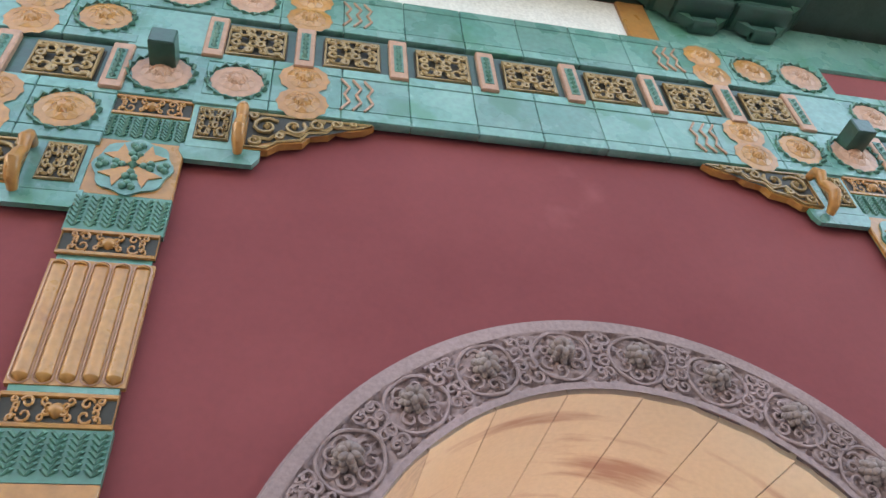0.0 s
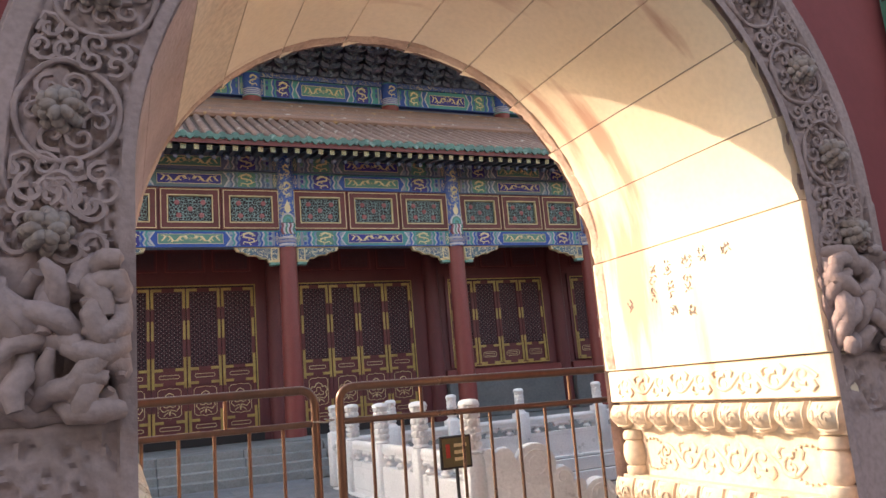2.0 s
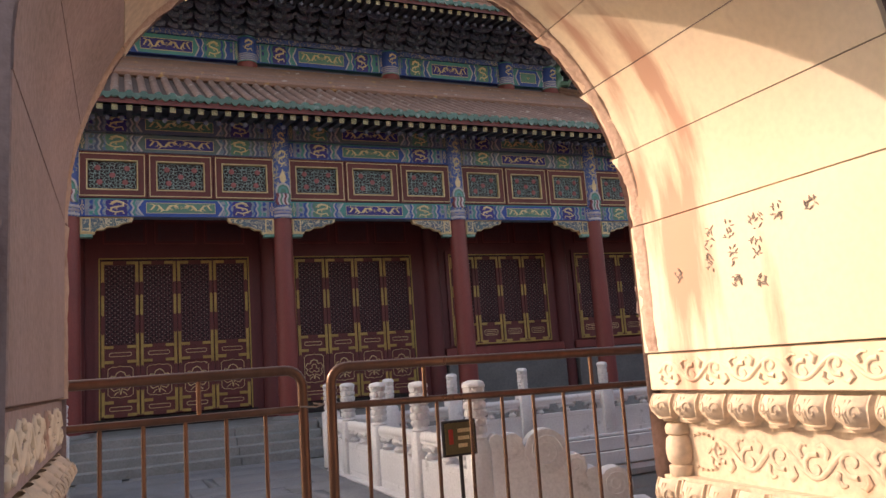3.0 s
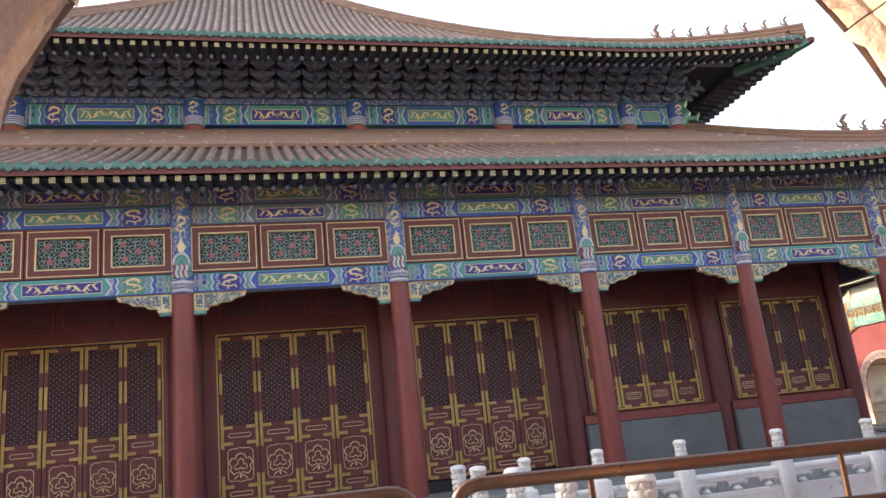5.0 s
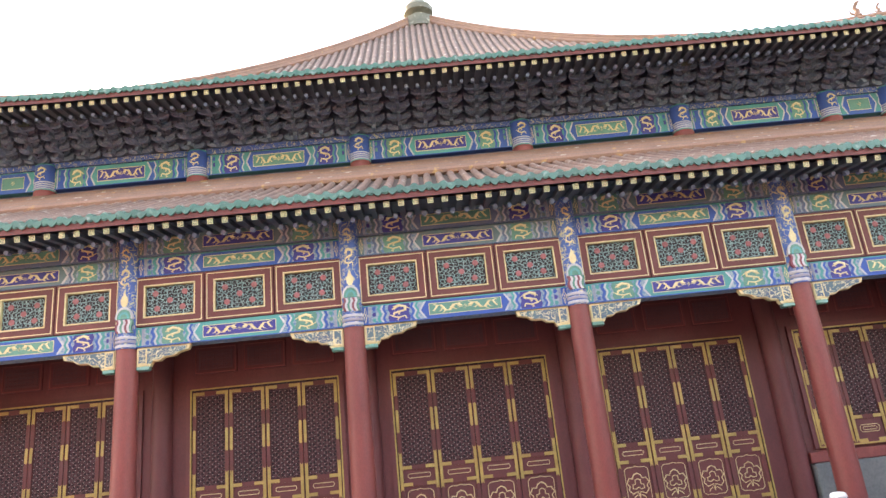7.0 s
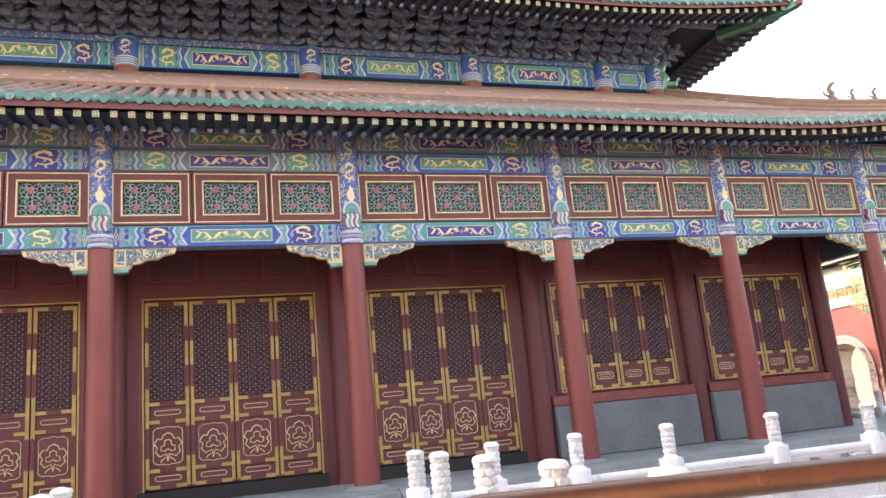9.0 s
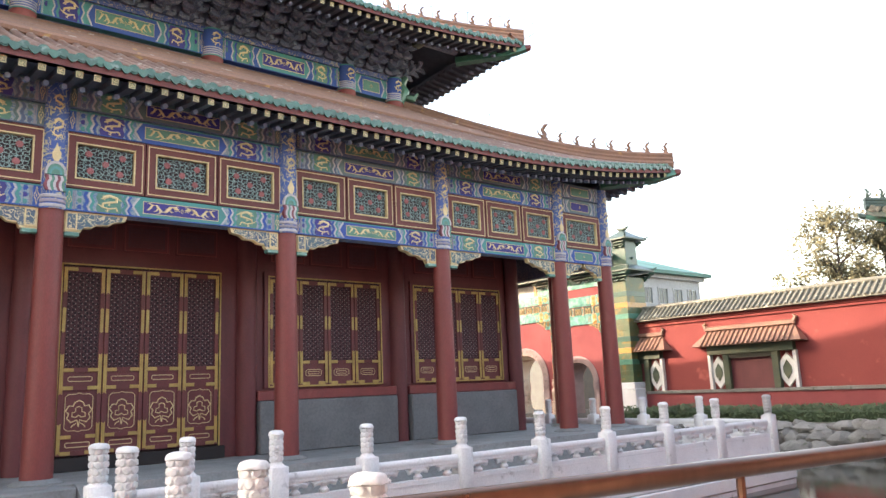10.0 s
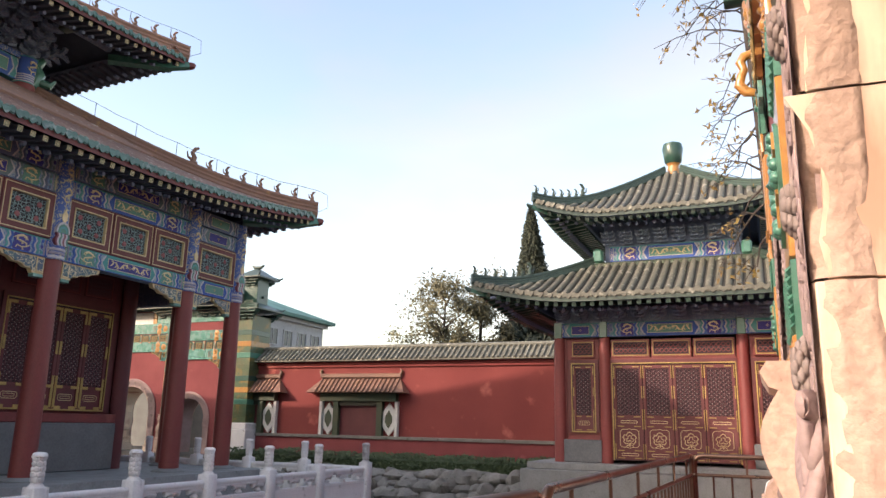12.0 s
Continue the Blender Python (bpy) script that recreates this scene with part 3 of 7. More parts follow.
def petal_band(y0, y1, x, z0, z1, out, n, up, side):
    """Row of drooping lotus petals along y on a jamb, each with a raised rim and two curls."""
    parts = []
    w, h = (y1 - y0) / n, z1 - z0
    for i in range(n):
        c = y0 + w * (i + 0.5)

        def at(a, v, lift=0.0, c=c):
            wide = w * 0.5 * min(1.0, 0.30 + 1.7 * v) ** 0.6
            bul = (max(0.0, 1 - a * a) ** 0.55) * math.sin(math.pi * (0.14 + 0.80 * (1 - v)))
            return (x + side * (out * bul + lift), c + a * wide, z0 + h * (v - 0.05 * (1 - a * a) * (1 - v)))
        b = Build().grid(lambda u, v: at(2 * u - 1, v), 12, 9)
        rim = [at(-0.80, 1 - k / 8 * 0.84, 0.002) for k in range(9)] + [at(q, 0.14, 0.003) for q in (-0.45, 0, 0.45)] + [at(0.80, 0.16 + k / 8 * 0.84, 0.002) for k in range(9)]
        b.tube(rim, h * 0.045, 5)
        for s in (-1, 1):
            b.tube([at(s * (0.36 + 0.26 * (1 - k / 10) * math.cos(k * 0.75)), 0.56 + 0.24 * (1 - k / 10) * math.sin(k * 0.75), 0.002) for k in range(10)], [h * 0.042 * (1 - 0.04 * k) for k in range(10)], 5)
            b.tube([at(s * 0.10, 0.30, 0.002), at(s * 0.05, 0.55, 0.002), at(s * 0.12, 0.9, 0.002)], h * 0.035, 5)
        parts.append(b)
    return parts


def stem_scroll(L, h, n, rad, flat):
    """Low relief of a winding stem with a leafy curl in each bend, facing -y."""
    b = Scroll()
    pts = [(L * (k / 60 - 0.5) * 0.96, 0, math.sin(math.pi * n * k / 60) * h * 0.33) for k in range(61)]
    b.tube(pts, rad, 6)
    for i in range(n):
        cx, s = L * 0.96 * ((i + 0.5) / n - 0.5), (1 if i % 2 else -1)
        r = h * 0.34
        b.tube([(cx + math.cos(1.2 + k * 0.7) * r * (1 - k / 12), 0, s * (-0.10 * h) + s * math.sin(1.2 + k * 0.7) * r * (1 - k / 12)) for k in range(11)], [rad * (1.1 - 0.05 * k) for k in range(11)], 6)
        for d in (-1, 1):
            e = cx + d * L / n * 0.33
            b.tube([(e, 0, s * h * 0.12), (e + d * 0.012, 0, s * h * 0.30), (e - d * 0.010, 0, s * h * 0.44), (e - d * 0.03, 0, s * h * 0.40)], [rad, rad * 1.3, rad, rad * 0.5], 6)
    b.v = [(p[0], p[1] * flat, p[2]) for p in b.v]
    return b


class Scroll(Build):
    def ruyi(self, half, r):
        """Beaded cloud heads at both ends of a panel."""
        for s in (-1, 1):
            for k in range(15):
                t = -2.1 + 4.2 * k / 14
                self.lathe([(0.002, -0.008), (0.008, 0), (0.002, 0.008)], 6, (s * (half - math.cos(t) * r * 1.2), -0.002, math.sin(t) * r * 0.95))
        return self


def small_roof(b, x0, x1, y0, y1, z, rise, over):
    xs = [x0 - over, x0 + (y1 - y0) * 0.4, x1 - (y1 - y0) * 0.4, x1 + over]
    ym = (y0 + y1) / 2
    vs = [(xs[0], y0 - over, z), (xs[3], y0 - over, z), (xs[3], y1 + over, z), (xs[0], y1 + over, z), (xs[1], ym, z + rise), (xs[2], ym, z + rise)]
    vs += [(p[0], p[1], p[2] - 0.07) for p in vs[:4]]
    b.add(vs, [(0, 1, 5, 4), (1, 2, 5), (2, 3, 4, 5), (3, 0, 4), (6, 7, 1, 0), (7, 8, 2, 1), (8, 9, 3, 2), (9, 6, 0, 3), (9, 8, 7, 6)])


def gate_wall_mesh(top):
    arches = ((-3.75, 1.30, 1.62), (0, 1.645, SPRING), (3.75, 1.30, 1.62))
    poly = [(-6.3, 0.0)]
    for c, r, s in arches:
        poly += [(c - r, 0.0)] + [(c + x, s + z) for x, z in arc(0, 0, r, 180, 0, 24)] + [(c + r, 0.0)]
    return Build().prism(poly + [(6.3, 0.0), (6.3, top), (-6.3, top)], "y", -GY, GY)


def build_gate():
    g = thing("glazed_archway_gate", "red-walled ceremonial gate faced with turquoise and amber glazed tiles", "gate")
    part("wall", gate_wall_mesh(7.0), RED_WALL, g, "faded red plaster wall")
    # central arch
    ring = archivolt_mesh(ARCH_R, ARCH_OUT, SPRING, "carved_surround")
    bossm = mesh_of("boss", boss_stone(), BOSS, 60)
    side_ring = archivolt_mesh(1.0, 1.32, 1.62, "side_surround")
    for face in (0, 1):
        turn = Matrix.Rotation(math.pi * face, 4, "Z") @ Matrix.Translation((0, -GY - 0.045, 0))
        sur = placed("carved_surround", ring, g, turn @ Matrix.Diagonal((1, 0.5 if face else 1, 1, 1)))
        sur["label"] = "grey-pink stone arch surround carved with lotus scrolls"
        for i in range(12):
            q = math.pi * (i + 0.5) / 12
            r = (ARCH_R + ARCH_OUT) / 2
            placed("boss", bossm, sur, Matrix.Translation((math.cos(q) * r, -0.012, SPRING + math.sin(q) * r)) @ Matrix.Rotation(random.uniform(0, 6), 4, "Y") @ Matrix.Scale(0.82, 4))
        for sx in (-1, 1):
            placed("boss", bossm, sur, Matrix.Translation((sx * 1.485, -0.02, 1.76)) @ Matrix.Scale(0.82, 4))
        for c in (-3.75, 3.75):
            placed("side_surround", side_ring, g, turn @ Matrix.Translation((c, 0.02, 0)))
    part("surround_block", Build().prism(arc(0, SPRING, ARCH_OUT - 0.002, 180, 0, 40) + arc(0, SPRING, ARCH_R + 0.03, 0, 180, 40), "y", -GY - 0.03, GY + 0.03), CARVED, g)
    for sx in (-1, 1):
        part("surround_leg", Build().box(*sorted((sx * (ARCH_R + 0.142), sx * (ARCH_OUT - 0.002))), -GY - 0.03, GY + 0.03, 0, SPRING), CARVED, g)
    k = 0
    for b in ring_blocks(ARCH_R, ARCH_R + 0.12, SPRING, -GY - 0.03, GY + 0.03, 11):
        k += 1
        # left stones step to darker tones: the vault's shaded side put into colour
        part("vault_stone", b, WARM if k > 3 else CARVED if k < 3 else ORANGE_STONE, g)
    span = math.pi * ARCH_R
    cuts = [-0.62] + [span * q / 11 for q in range(12)] + [span + 0.62]
    for q, (s0, s1) in enumerate(zip(cuts, cuts[1:])):
        part("edge_stone", edge_stone(s0 + 0.003, s1 - 0.003, q * 5.3), EDGE_STONE, g, "" if q else "worn pink-brown stone at the arch edge", 60)
    for c in (-3.75, 3.75):
        part("side_vault", Build().prism(arc(c, 1.62, 1.30, 180, 0, 30) + arc(c, 1.62, 1.0, 0, 180, 30), "y", -GY - 0.03, GY + 0.03), CARVED, g)
        for sx in (-1, 1):
            part("side_jamb", Build().box(*sorted((c + sx * 1.0, c + sx * 1.3)), -GY - 0.03, GY + 0.03, 0, 1.62), CARVED, g)
    # jambs: slabs, carved frieze, lotus base
    frieze = mesh_of("frieze", stem_scroll(2 * GY, 0.125, 9, 0.0105, 0.9), WARM, 60)
    scrolls = mesh_of("waist_scroll", stem_scroll(2 * GY - 0.40, 0.165, 6, 0.0105, 0.55).ruyi(GY - 0.20, 0.085), ORANGE_STONE, 60)
    for sx in (-1, 1):
        X = sx * ARCH_R
        back = sx * (ARCH_R + 0.14)
        lo, hi = sorted((X, back))
        # left slab takes the darker stone, so its shade sits in the colour
        part("jamb_slab", Build().box(lo, hi, -GY - 0.048, GY + 0.048, 1.2845, SPRING - 0.003, 0.003), WARM if sx > 0 else CARVED, g, "warm sunlit marble slab with ink traces" if sx > 0 else "shaded left arch slab, its shade put into a grey-pink tone")
        part("jamb_core", Build().box(*sorted((sx * (ARCH_R + 0.10), back)), -GY - 0.03, GY + 0.03, 0, 1.29), JOINT, g)
        # same darker tone for the shaded left frieze
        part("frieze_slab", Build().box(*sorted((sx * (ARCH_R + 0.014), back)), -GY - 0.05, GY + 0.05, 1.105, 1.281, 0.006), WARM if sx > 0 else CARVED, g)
        placed("frieze", frieze, g, Matrix.Translation((X + sx * 0.014, 0, 1.193)) @ Matrix.Rotation(-sx * math.pi / 2, 4, "Z"))
        for b in petal_band(-GY - 0.06, GY + 0.06, X + sx * 0.05, 0.965, 1.09, 0.085, 9, False, -sx):
            part("lotus_petal", b, ORANGE_STONE, g)
        part("petal_backing", Build().box(*sorted((X + sx * 0.055, back)), -GY - 0.03, GY + 0.03, 0.955, 1.10), ORANGE_STONE, g)
        part("waist_block", Build().box(*sorted((X + sx * 0.085, back)), -GY + 0.03, GY - 0.03, 0.70, 0.955), ORANGE_STONE, g)
        placed("waist_scroll", scrolls, g, Matrix.Translation((X + sx * 0.082, 0, 0.825)) @ Matrix.Rotation(-sx * math.pi / 2, 4, "Z"))
        for sy in (-1, 1):
            col = Build().lathe([(0.05, 0), (0.062, 0.02), (0.06, 0.05), (0.045, 0.055), (0.062, 0.075), (0.068, 0.11), (0.068, 0.13), (0.062, 0.17), (0.045, 0.19), (0.06, 0.2), (0.062, 0.225), (0.05, 0.245)], 14, (X + sx * 0.07, sy * (GY - 0.05), 0.705))
            part("corner_baluster", col, ORANGE_STONE, g)
        for b in petal_band(-GY - 0.05, GY + 0.05, X + sx * 0.02, 0.545, 0.70, 0.08, 9, True, -sx):
            part("lotus_petal", b, ORANGE_STONE, g)
        part("petal_backing", Build().box(*sorted((X + sx * 0.025, back)), -GY - 0.03, GY + 0.03, 0.53, 0.71), ORANGE_STONE, g)
        placed("base_frieze", frieze, g, Matrix.Translation((X - sx * 0.045, 0, 0.43)) @ Matrix.Rotation(-sx * math.pi / 2, 4, "Z") @ Matrix.Diagonal((1, 1, 1.25, 1)))
        part("base_slab", Build().box(*sorted((X - sx * 0.04, back)), -GY - 0.07, GY + 0.07, 0.33, 0.535, 0.008), ORANGE_STONE, g)
        part("plinth", Build().box(*sorted((X - sx * 0.10, back)), -GY - 0.12, GY + 0.12, 0.0, 0.325, 0.012), ORANGE_STONE, g)
    for y, z, w, h in ((4.13, 1.76, 0.045, 0.10), (4.01, 1.78, 0.05, 0.07), (3.86, 1.79, 0.06, 0.08), (3.75, 1.79, 0.045, 0.09), (3.59, 1.80, 0.05, 0.05), (4.0, 1.67, 0.05, 0.09), (3.87, 1.68, 0.05, 0.08), (4.14, 1.66, 0.035, 0.08), (4.35, 1.62, 0.04, 0.08), (4.0, 1.56, 0.045, 0.05), (3.87, 1.55, 0.04, 0.05)):
        rngi = random.Random(int(y * 1000 + z * 77))
        ink = Build()
        for k in range(15):
            a, c = rngi.uniform(-w, w) * 0.55, rngi.uniform(-h, h) * 0.5
            l = rngi.uniform(0.005, 0.016)
            t = rngi.choice((0.1, 1.4, 0.8, -0.7))
            q = Vector((0, math.cos(t) * l, math.sin(t) * l))
            p = Vector((ARCH_R - 0.0015, y - 3.90 + a, z + c))
            ink.tube([p - q, p, p + q], [0.0012, 0.0042, 0.0012], 4)
        part("ink_mark", ink, INK, g)
    # glazed facing on both faces
    flower = mesh_of("flower_tile_relief", flower_disc(0.15, 12, 3, 0.05), PINK_GLAZE, 25)
    flower_a = mesh_of("amber_flower_relief", flower_disc(0.15, 12, 3, 0.05), AMBER, 25)
    wr = Build()
    for k in range(16):
        q = 2 * math.pi * k / 16
        wr.tube([(0.155 * math.cos(q), -0.006, 0.155 * math.sin(q)), (0.172 * math.cos(q + 0.12), -0.016, 0.172 * math.sin(q + 0.12)), (0.16 * math.cos(q + 0.34), -0.006, 0.16 * math.sin(q + 0.34))], [0.008, 0.014, 0.004], 5)
    wreath = mesh_of("leaf_wreath", wr, LEAF_GREEN, 60)
    slot = mesh_of("carved_slot_tile", quad_curls(0.27, 0.26, 0.05, 0.0115, -0.012).tube([(-0.14, -0.012, -0.135), (0.14, -0.012, -0.135), (0.14, -0.012, 0.135), (-0.14, -0.012, 0.135)], 0.012, 6, True), BROWN_GLAZE, 60)
    # flat dark slab gives the curls their shaded valleys
    slot_hole = mesh_of("slot_recess", Build().box(-0.17, 0.17, -0.005, 0.02, -0.16, 0.16), NEAR_BLACK)
    post = Build()
    post.box(-0.06, 0.06, -0.03, 0.02, -0.215, 0.215, 0.008)
    post = mesh_of("short_post", post, PINK_GLAZE)
    insert = mesh_of("post_insert", Build().box(-0.03, 0.03, -0.034, -0.028, -0.15, 0.15), LEAF_GREEN)
    bead = Build()
    for i in range(6):
        bead.lathe([(0.002, -0.018), (0.02, 0), (0.002, 0.018)], 6, (0, -0.036, -0.12 + i * 0.048))
    bead = mesh_of("post_beads", bead, TURQ)
    tile = mesh_of("turquoise_tile", Build().box(-0.1985, 0.1985, -0.035, 0.02, -0.16, 0.16, 0.004), TURQ)
    rail = mesh_of("turquoise_rail", Build().box(-0.1985, 0.1985, -0.039, 0.02, -0.045, 0.045, 0.006), TURQ)
    band_p = mesh_of("carved_band", quad_curls(0.36, 0.085, 0.026, 0.0062, -0.012).tube([(-0.2, -0.012, -0.055), (0.2, -0.012, -0.055), (0.2, -0.012, 0.055), (-0.2, -0.012, 0.055)], 0.012, 6, True), AMBER, 60)
    # dark slab again, painted shade behind the band's curls
    band_bg = mesh_of("band_recess", Build().box(-0.2, 0.2, -0.010, 0.02, -0.055, 0.055), NEAR_BLACK)
    bud = mesh_of("band_bud", Build().lathe([(0.004, -0.035), (0.026, -0.018), (0.034, 0.0), (0.024, 0.02), (0.004, 0.034)], 8), AMBER, 60)
    leafb = Build()
    for i in range(6):
        for j in range(7):
            for s in (-1, 1):
                c = -0.175 + i * 0.07
                z = -0.09 + j * 0.027
                leafb.tube([(c, -0.012, z), (c + s * 0.018, -0.02, z + 0.02), (c + s * 0.03, -0.012, z + 0.028)], [0.006, 0.009, 0.003], 5)
    leafb.box(-0.21, 0.21, -0.012, 0.02, -0.12, 0.12)
    leaf_band = mesh_of("leaf_band", leafb, LEAF_GREEN, 50)
    flute = Build().box(-0.21, 0.21, -0.006, 0.02, -0.345, 0.345)
    lines = Build()
    for i in range(5):
        c = -0.164 + i * 0.082
        flute.grid(lambda u, v, c=c: (c + math.cos(math.pi * u) * 0.031, -0.006 - math.sin(math.pi * u) * 0.02, -0.305 + 0.61 * v), 6, 1)
        for z in (-0.305, 0.305):
            flute.lathe([(0.031, -0.001), (0.026, 0.012), (0.002, 0.03)] if z > 0 else [(0.002, -0.03), (0.026, -0.012), (0.031, 0.001)], 8, (c, -0.008, z))
        lines.tube([(c + 0.037 * math.cos(q) * 1.0, -0.009, (0.305 if math.sin(q) > 0 else -0.305) + 0.036 * math.sin(q)) for q in [k * math.pi / 6 + 0.01 for k in range(12)]], 0.0045, 4, True)
    flute_line = mesh_of("flute_line", lines, PINK_GLAZE, 60)
    flute = mesh_of("fluted_panel", flute, AMBER, 50)
    med_base = mesh_of("medallion_tile", Build().box(-0.21, 0.21, -0.012, 0.02, -0.315, 0.315, 0.006), AMBER)
    field = Build().prism([(math.cos(t) * 0.185 * (1 + 0.05 * math.cos(8 * t)), math.sin(t) * 0.20 * (1 + 0.05 * math.cos(8 * t))) for t in [k * math.pi / 24 for k in range(48)]], "y", -0.018, 0.0)
    field = mesh_of("medallion_field", field, TURQ)
    field_low = mesh_of("medallion_field", Build().prism([(math.cos(t) * 0.185 * (1 + 0.05 * math.cos(8 * t)), math.sin(t) * 0.20 * (1 + 0.05 * math.cos(8 * t))) for t in [k * math.pi / 24 for k in range(48)]], "y", -0.018, 0.0), LEAF_GREEN)
    star = Build()
    for k in range(4):
        t = k * math.pi / 2 + math.pi / 4
        star.prism([(0, 0)] + [(math.cos(t + o) * q, math.sin(t + o) * q * 1.05) for o, q in ((-0.42, 0.06), (-0.36, 0.165), (0, 0.125), (0.36, 0.165), (0.42, 0.06))], "y", -0.026, -0.016)
    star = mesh_of("medallion_star", star, AMBER)
    medb = Build()
    for k in range(4):
        t = k * math.pi / 2
        for q, o in ((0.05, 0), (0.085, -0.22), (0.085, 0.22), (0.13, 0), (0.155, -0.13), (0.155, 0.13)):
            medb.lathe([(0.003, -0.022), (0.018, -0.01), (0.021, 0), (0.018, 0.01), (0.003, 0.022)], 7, (math.cos(t + o) * q, -0.022, math.sin(t + o) * q))
    medb.lathe([(0.003, -0.028), (0.028, 0), (0.003, 0.028)], 8, (0, -0.024, 0))
    medal = mesh_of("leaf_medallion", medb, LEAF_GREEN, 60)
    gus_poly = [(0, 0), (0.72, 0), (0.66, -0.05), (0.58, -0.08), (0.5, -0.07), (0.46, -0.13), (0.36, -0.15), (0.32, -0.22), (0.2, -0.25), (0.14, -0.31), (0, -0.32)]

    def gusset(sx):
        b = Build().prism([(sx * x, z) for x, z in gus_poly], "y", -0.024, 0.02)
        return b
    gus = {s: mesh_of("gusset_board", gusset(s), AMBER) for s in (-1, 1)}

    def gusset_relief(sx):
        def fn(u, v):
            x = 0.02 + u * 0.64
            low = -0.29 * (1 - u) ** 0.8 * 0.95 - 0.02
            z = -0.015 + (low + 0.02) * v
            return (sx * x, -0.028, z)
        return Build().grid(fn, 20, 4)

    def gusset_scroll(sx):
        b = Build()
        edge = [(0.012, -0.012)] + [(x - 0.012 * (x > 0.1), z + (0.014 if z < -0.01 else -0.012)) for x, z in gus_poly[1:]]
        b.tube([(sx * x, -0.032, z) for x, z in edge], 0.009, 5, True)
        for cx, cz, r, d in ((0.12, -0.13, 0.085, 1), (0.27, -0.11, 0.07, -1), (0.40, -0.075, 0.052, 1), (0.50, -0.045, 0.034, -1), (0.06, -0.26, 0.035, -1), (0.05, -0.05, 0.03, 1), (0.20, -0.205, 0.032, 1), (0.60, -0.035, 0.02, 1)):
            b.tube([(sx * (cx + math.cos(0.8 + d * k * 0.62) * r * (1 - k / 15)), -0.034 - 0.0012 * k, cz + math.sin(0.8 + d * k * 0.62) * r * (1 - k / 15)) for k in range(13)], [0.013 - 0.0004 * k for k in range(13)], 6)
            b.lathe([(0.002, -r * 0.3), (r * 0.26, 0), (0.002, r * 0.3)], 7, (sx * cx, -0.04, cz))
        b.tube([(sx * x, -0.034, z) for x, z in ((0.05, -0.22), (0.14, -0.23), (0.20, -0.15), (0.30, -0.18), (0.35, -0.10), (0.44, -0.10), (0.48, -0.06), (0.58, -0.05))], 0.011, 5)
        return b
    # flat dark sheet: shade between the gusset scrolls as colour
    gusr = {s: mesh_of("gusset_carving", gusset_relief(s), NEAR_BLACK, 60) for s in (-1, 1)}
    guss = {s: mesh_of("gusset_scroll", gusset_scroll(s), BROWN_GLAZE, 60) for s in (-1, 1)}
    bracket_arm = mesh_of("bracket_nose", Build().tube([(0, 0.0, 0.0), (0, -0.07, 0.02), (0, -0.12, 0.08), (0, -0.10, 0.15), (0, -0.075, 0.20), (0, -0.10, 0.26), (0, -0.07, 0.31), (0, 0.0, 0.33)], [0.03, 0.042, 0.045, 0.036, 0.034, 0.042, 0.038, 0.03], 10).moved(Matrix.Diagonal((0.8, 1, 1, 1))), AMBER)
    bracket_plate = mesh_of("bracket_plate", Build().prism([(-0.2, 0), (0.2, 0), (0.24, 0.06), (0.24, 0.12), (-0.24, 0.12), (-0.24, 0.06)], "y", -0.05, 0.02), TURQ)
    block = mesh_of("beam_end_block", Build().box(-0.072, 0.072, -0.20, 0.02, -0.072, 0.072, 0.008), DEEP_GREEN)
    zig = Build()
    for k in range(3):
        pts = [(k * 0.07, -0.045, -0.15), (0.05 + k * 0.07, -0.045, -0.07), (0.02 + k * 0.07, -0.045, 0.0), (0.05 + k * 0.07, -0.045, 0.07), (k * 0.07, -0.045, 0.15)]
        zig.tube(pts, 0.009, 5)
    zig = mesh_of("chevron_line", zig, PINK_GLAZE)
    bays = ((-5.75, -2.445), (-2.06, 2.06), (2.445, 5.75))
    for face in (0, 1):
        F = Matrix.Rotation(math.pi * face, 4, "Z") @ Matrix.Translation((0, -GY - 0.045, 0))
        T = lambda x, z, y=0.0: F @ Matrix.Translation((x, y, z))
        for bx0, bx1 in bays:
            w = bx1 - bx0
            dz = 0.0 if w > 4 else -0.42
            T = lambda x, z, y=0.0, dz=dz: F @ Matrix.Translation((x, y, z + dz))
            n = max(4, round(w / 0.40))
            st = w / n
            sc = Matrix.Diagonal((st / 0.40, 1, 1, 1))
            for zc in (5.155, 6.08):
                for i in range(n):
                    x = bx0 + st * (i + 0.5)
                    placed("turquoise_tile", tile, g, T(x, zc + 0.02) @ sc)
                    placed("turquoise_rail", rail, g, T(x, zc - 0.19) @ sc)
                    placed("turquoise_rail", rail, g, T(x, zc + 0.225) @ sc)
                for sx, cx in ((1, bx0), (-1, bx1)):
                    for j, (dx, me) in enumerate(((0.22, flower if sx > 0 else flower_a), (0.60, flower_a))):
                        placed("flower_relief", me, g, T(cx + sx * dx, zc + (0.0 if j == 0 else 0.11), -0.034) @ Matrix.Diagonal((1, 0.68, 1, 1)))
                        if j == 0:
                            placed("leaf_wreath", wreath, g, T(cx + sx * dx, zc, -0.034))
                    placed("flower_relief", flower_a, g, T(cx + sx * 0.60, zc - 0.13, -0.034) @ Matrix.Diagonal((1, 0.68, 1, 1)))
                    placed("chevron_line", zig, g, T(cx + sx * 0.82, zc) @ Matrix.Diagonal((sx, 1, 1, 1)))
            m = 7 if w > 4 else 5
            st = w / m
            part("slot_back", Build().box(bx0, bx1, -0.02, 0.02, -0.22, 0.22).moved(T((0), 5.585, 0)), DEEP_GREEN, g)
            for i in range(m):
                x = bx0 + st * (i + 0.5)
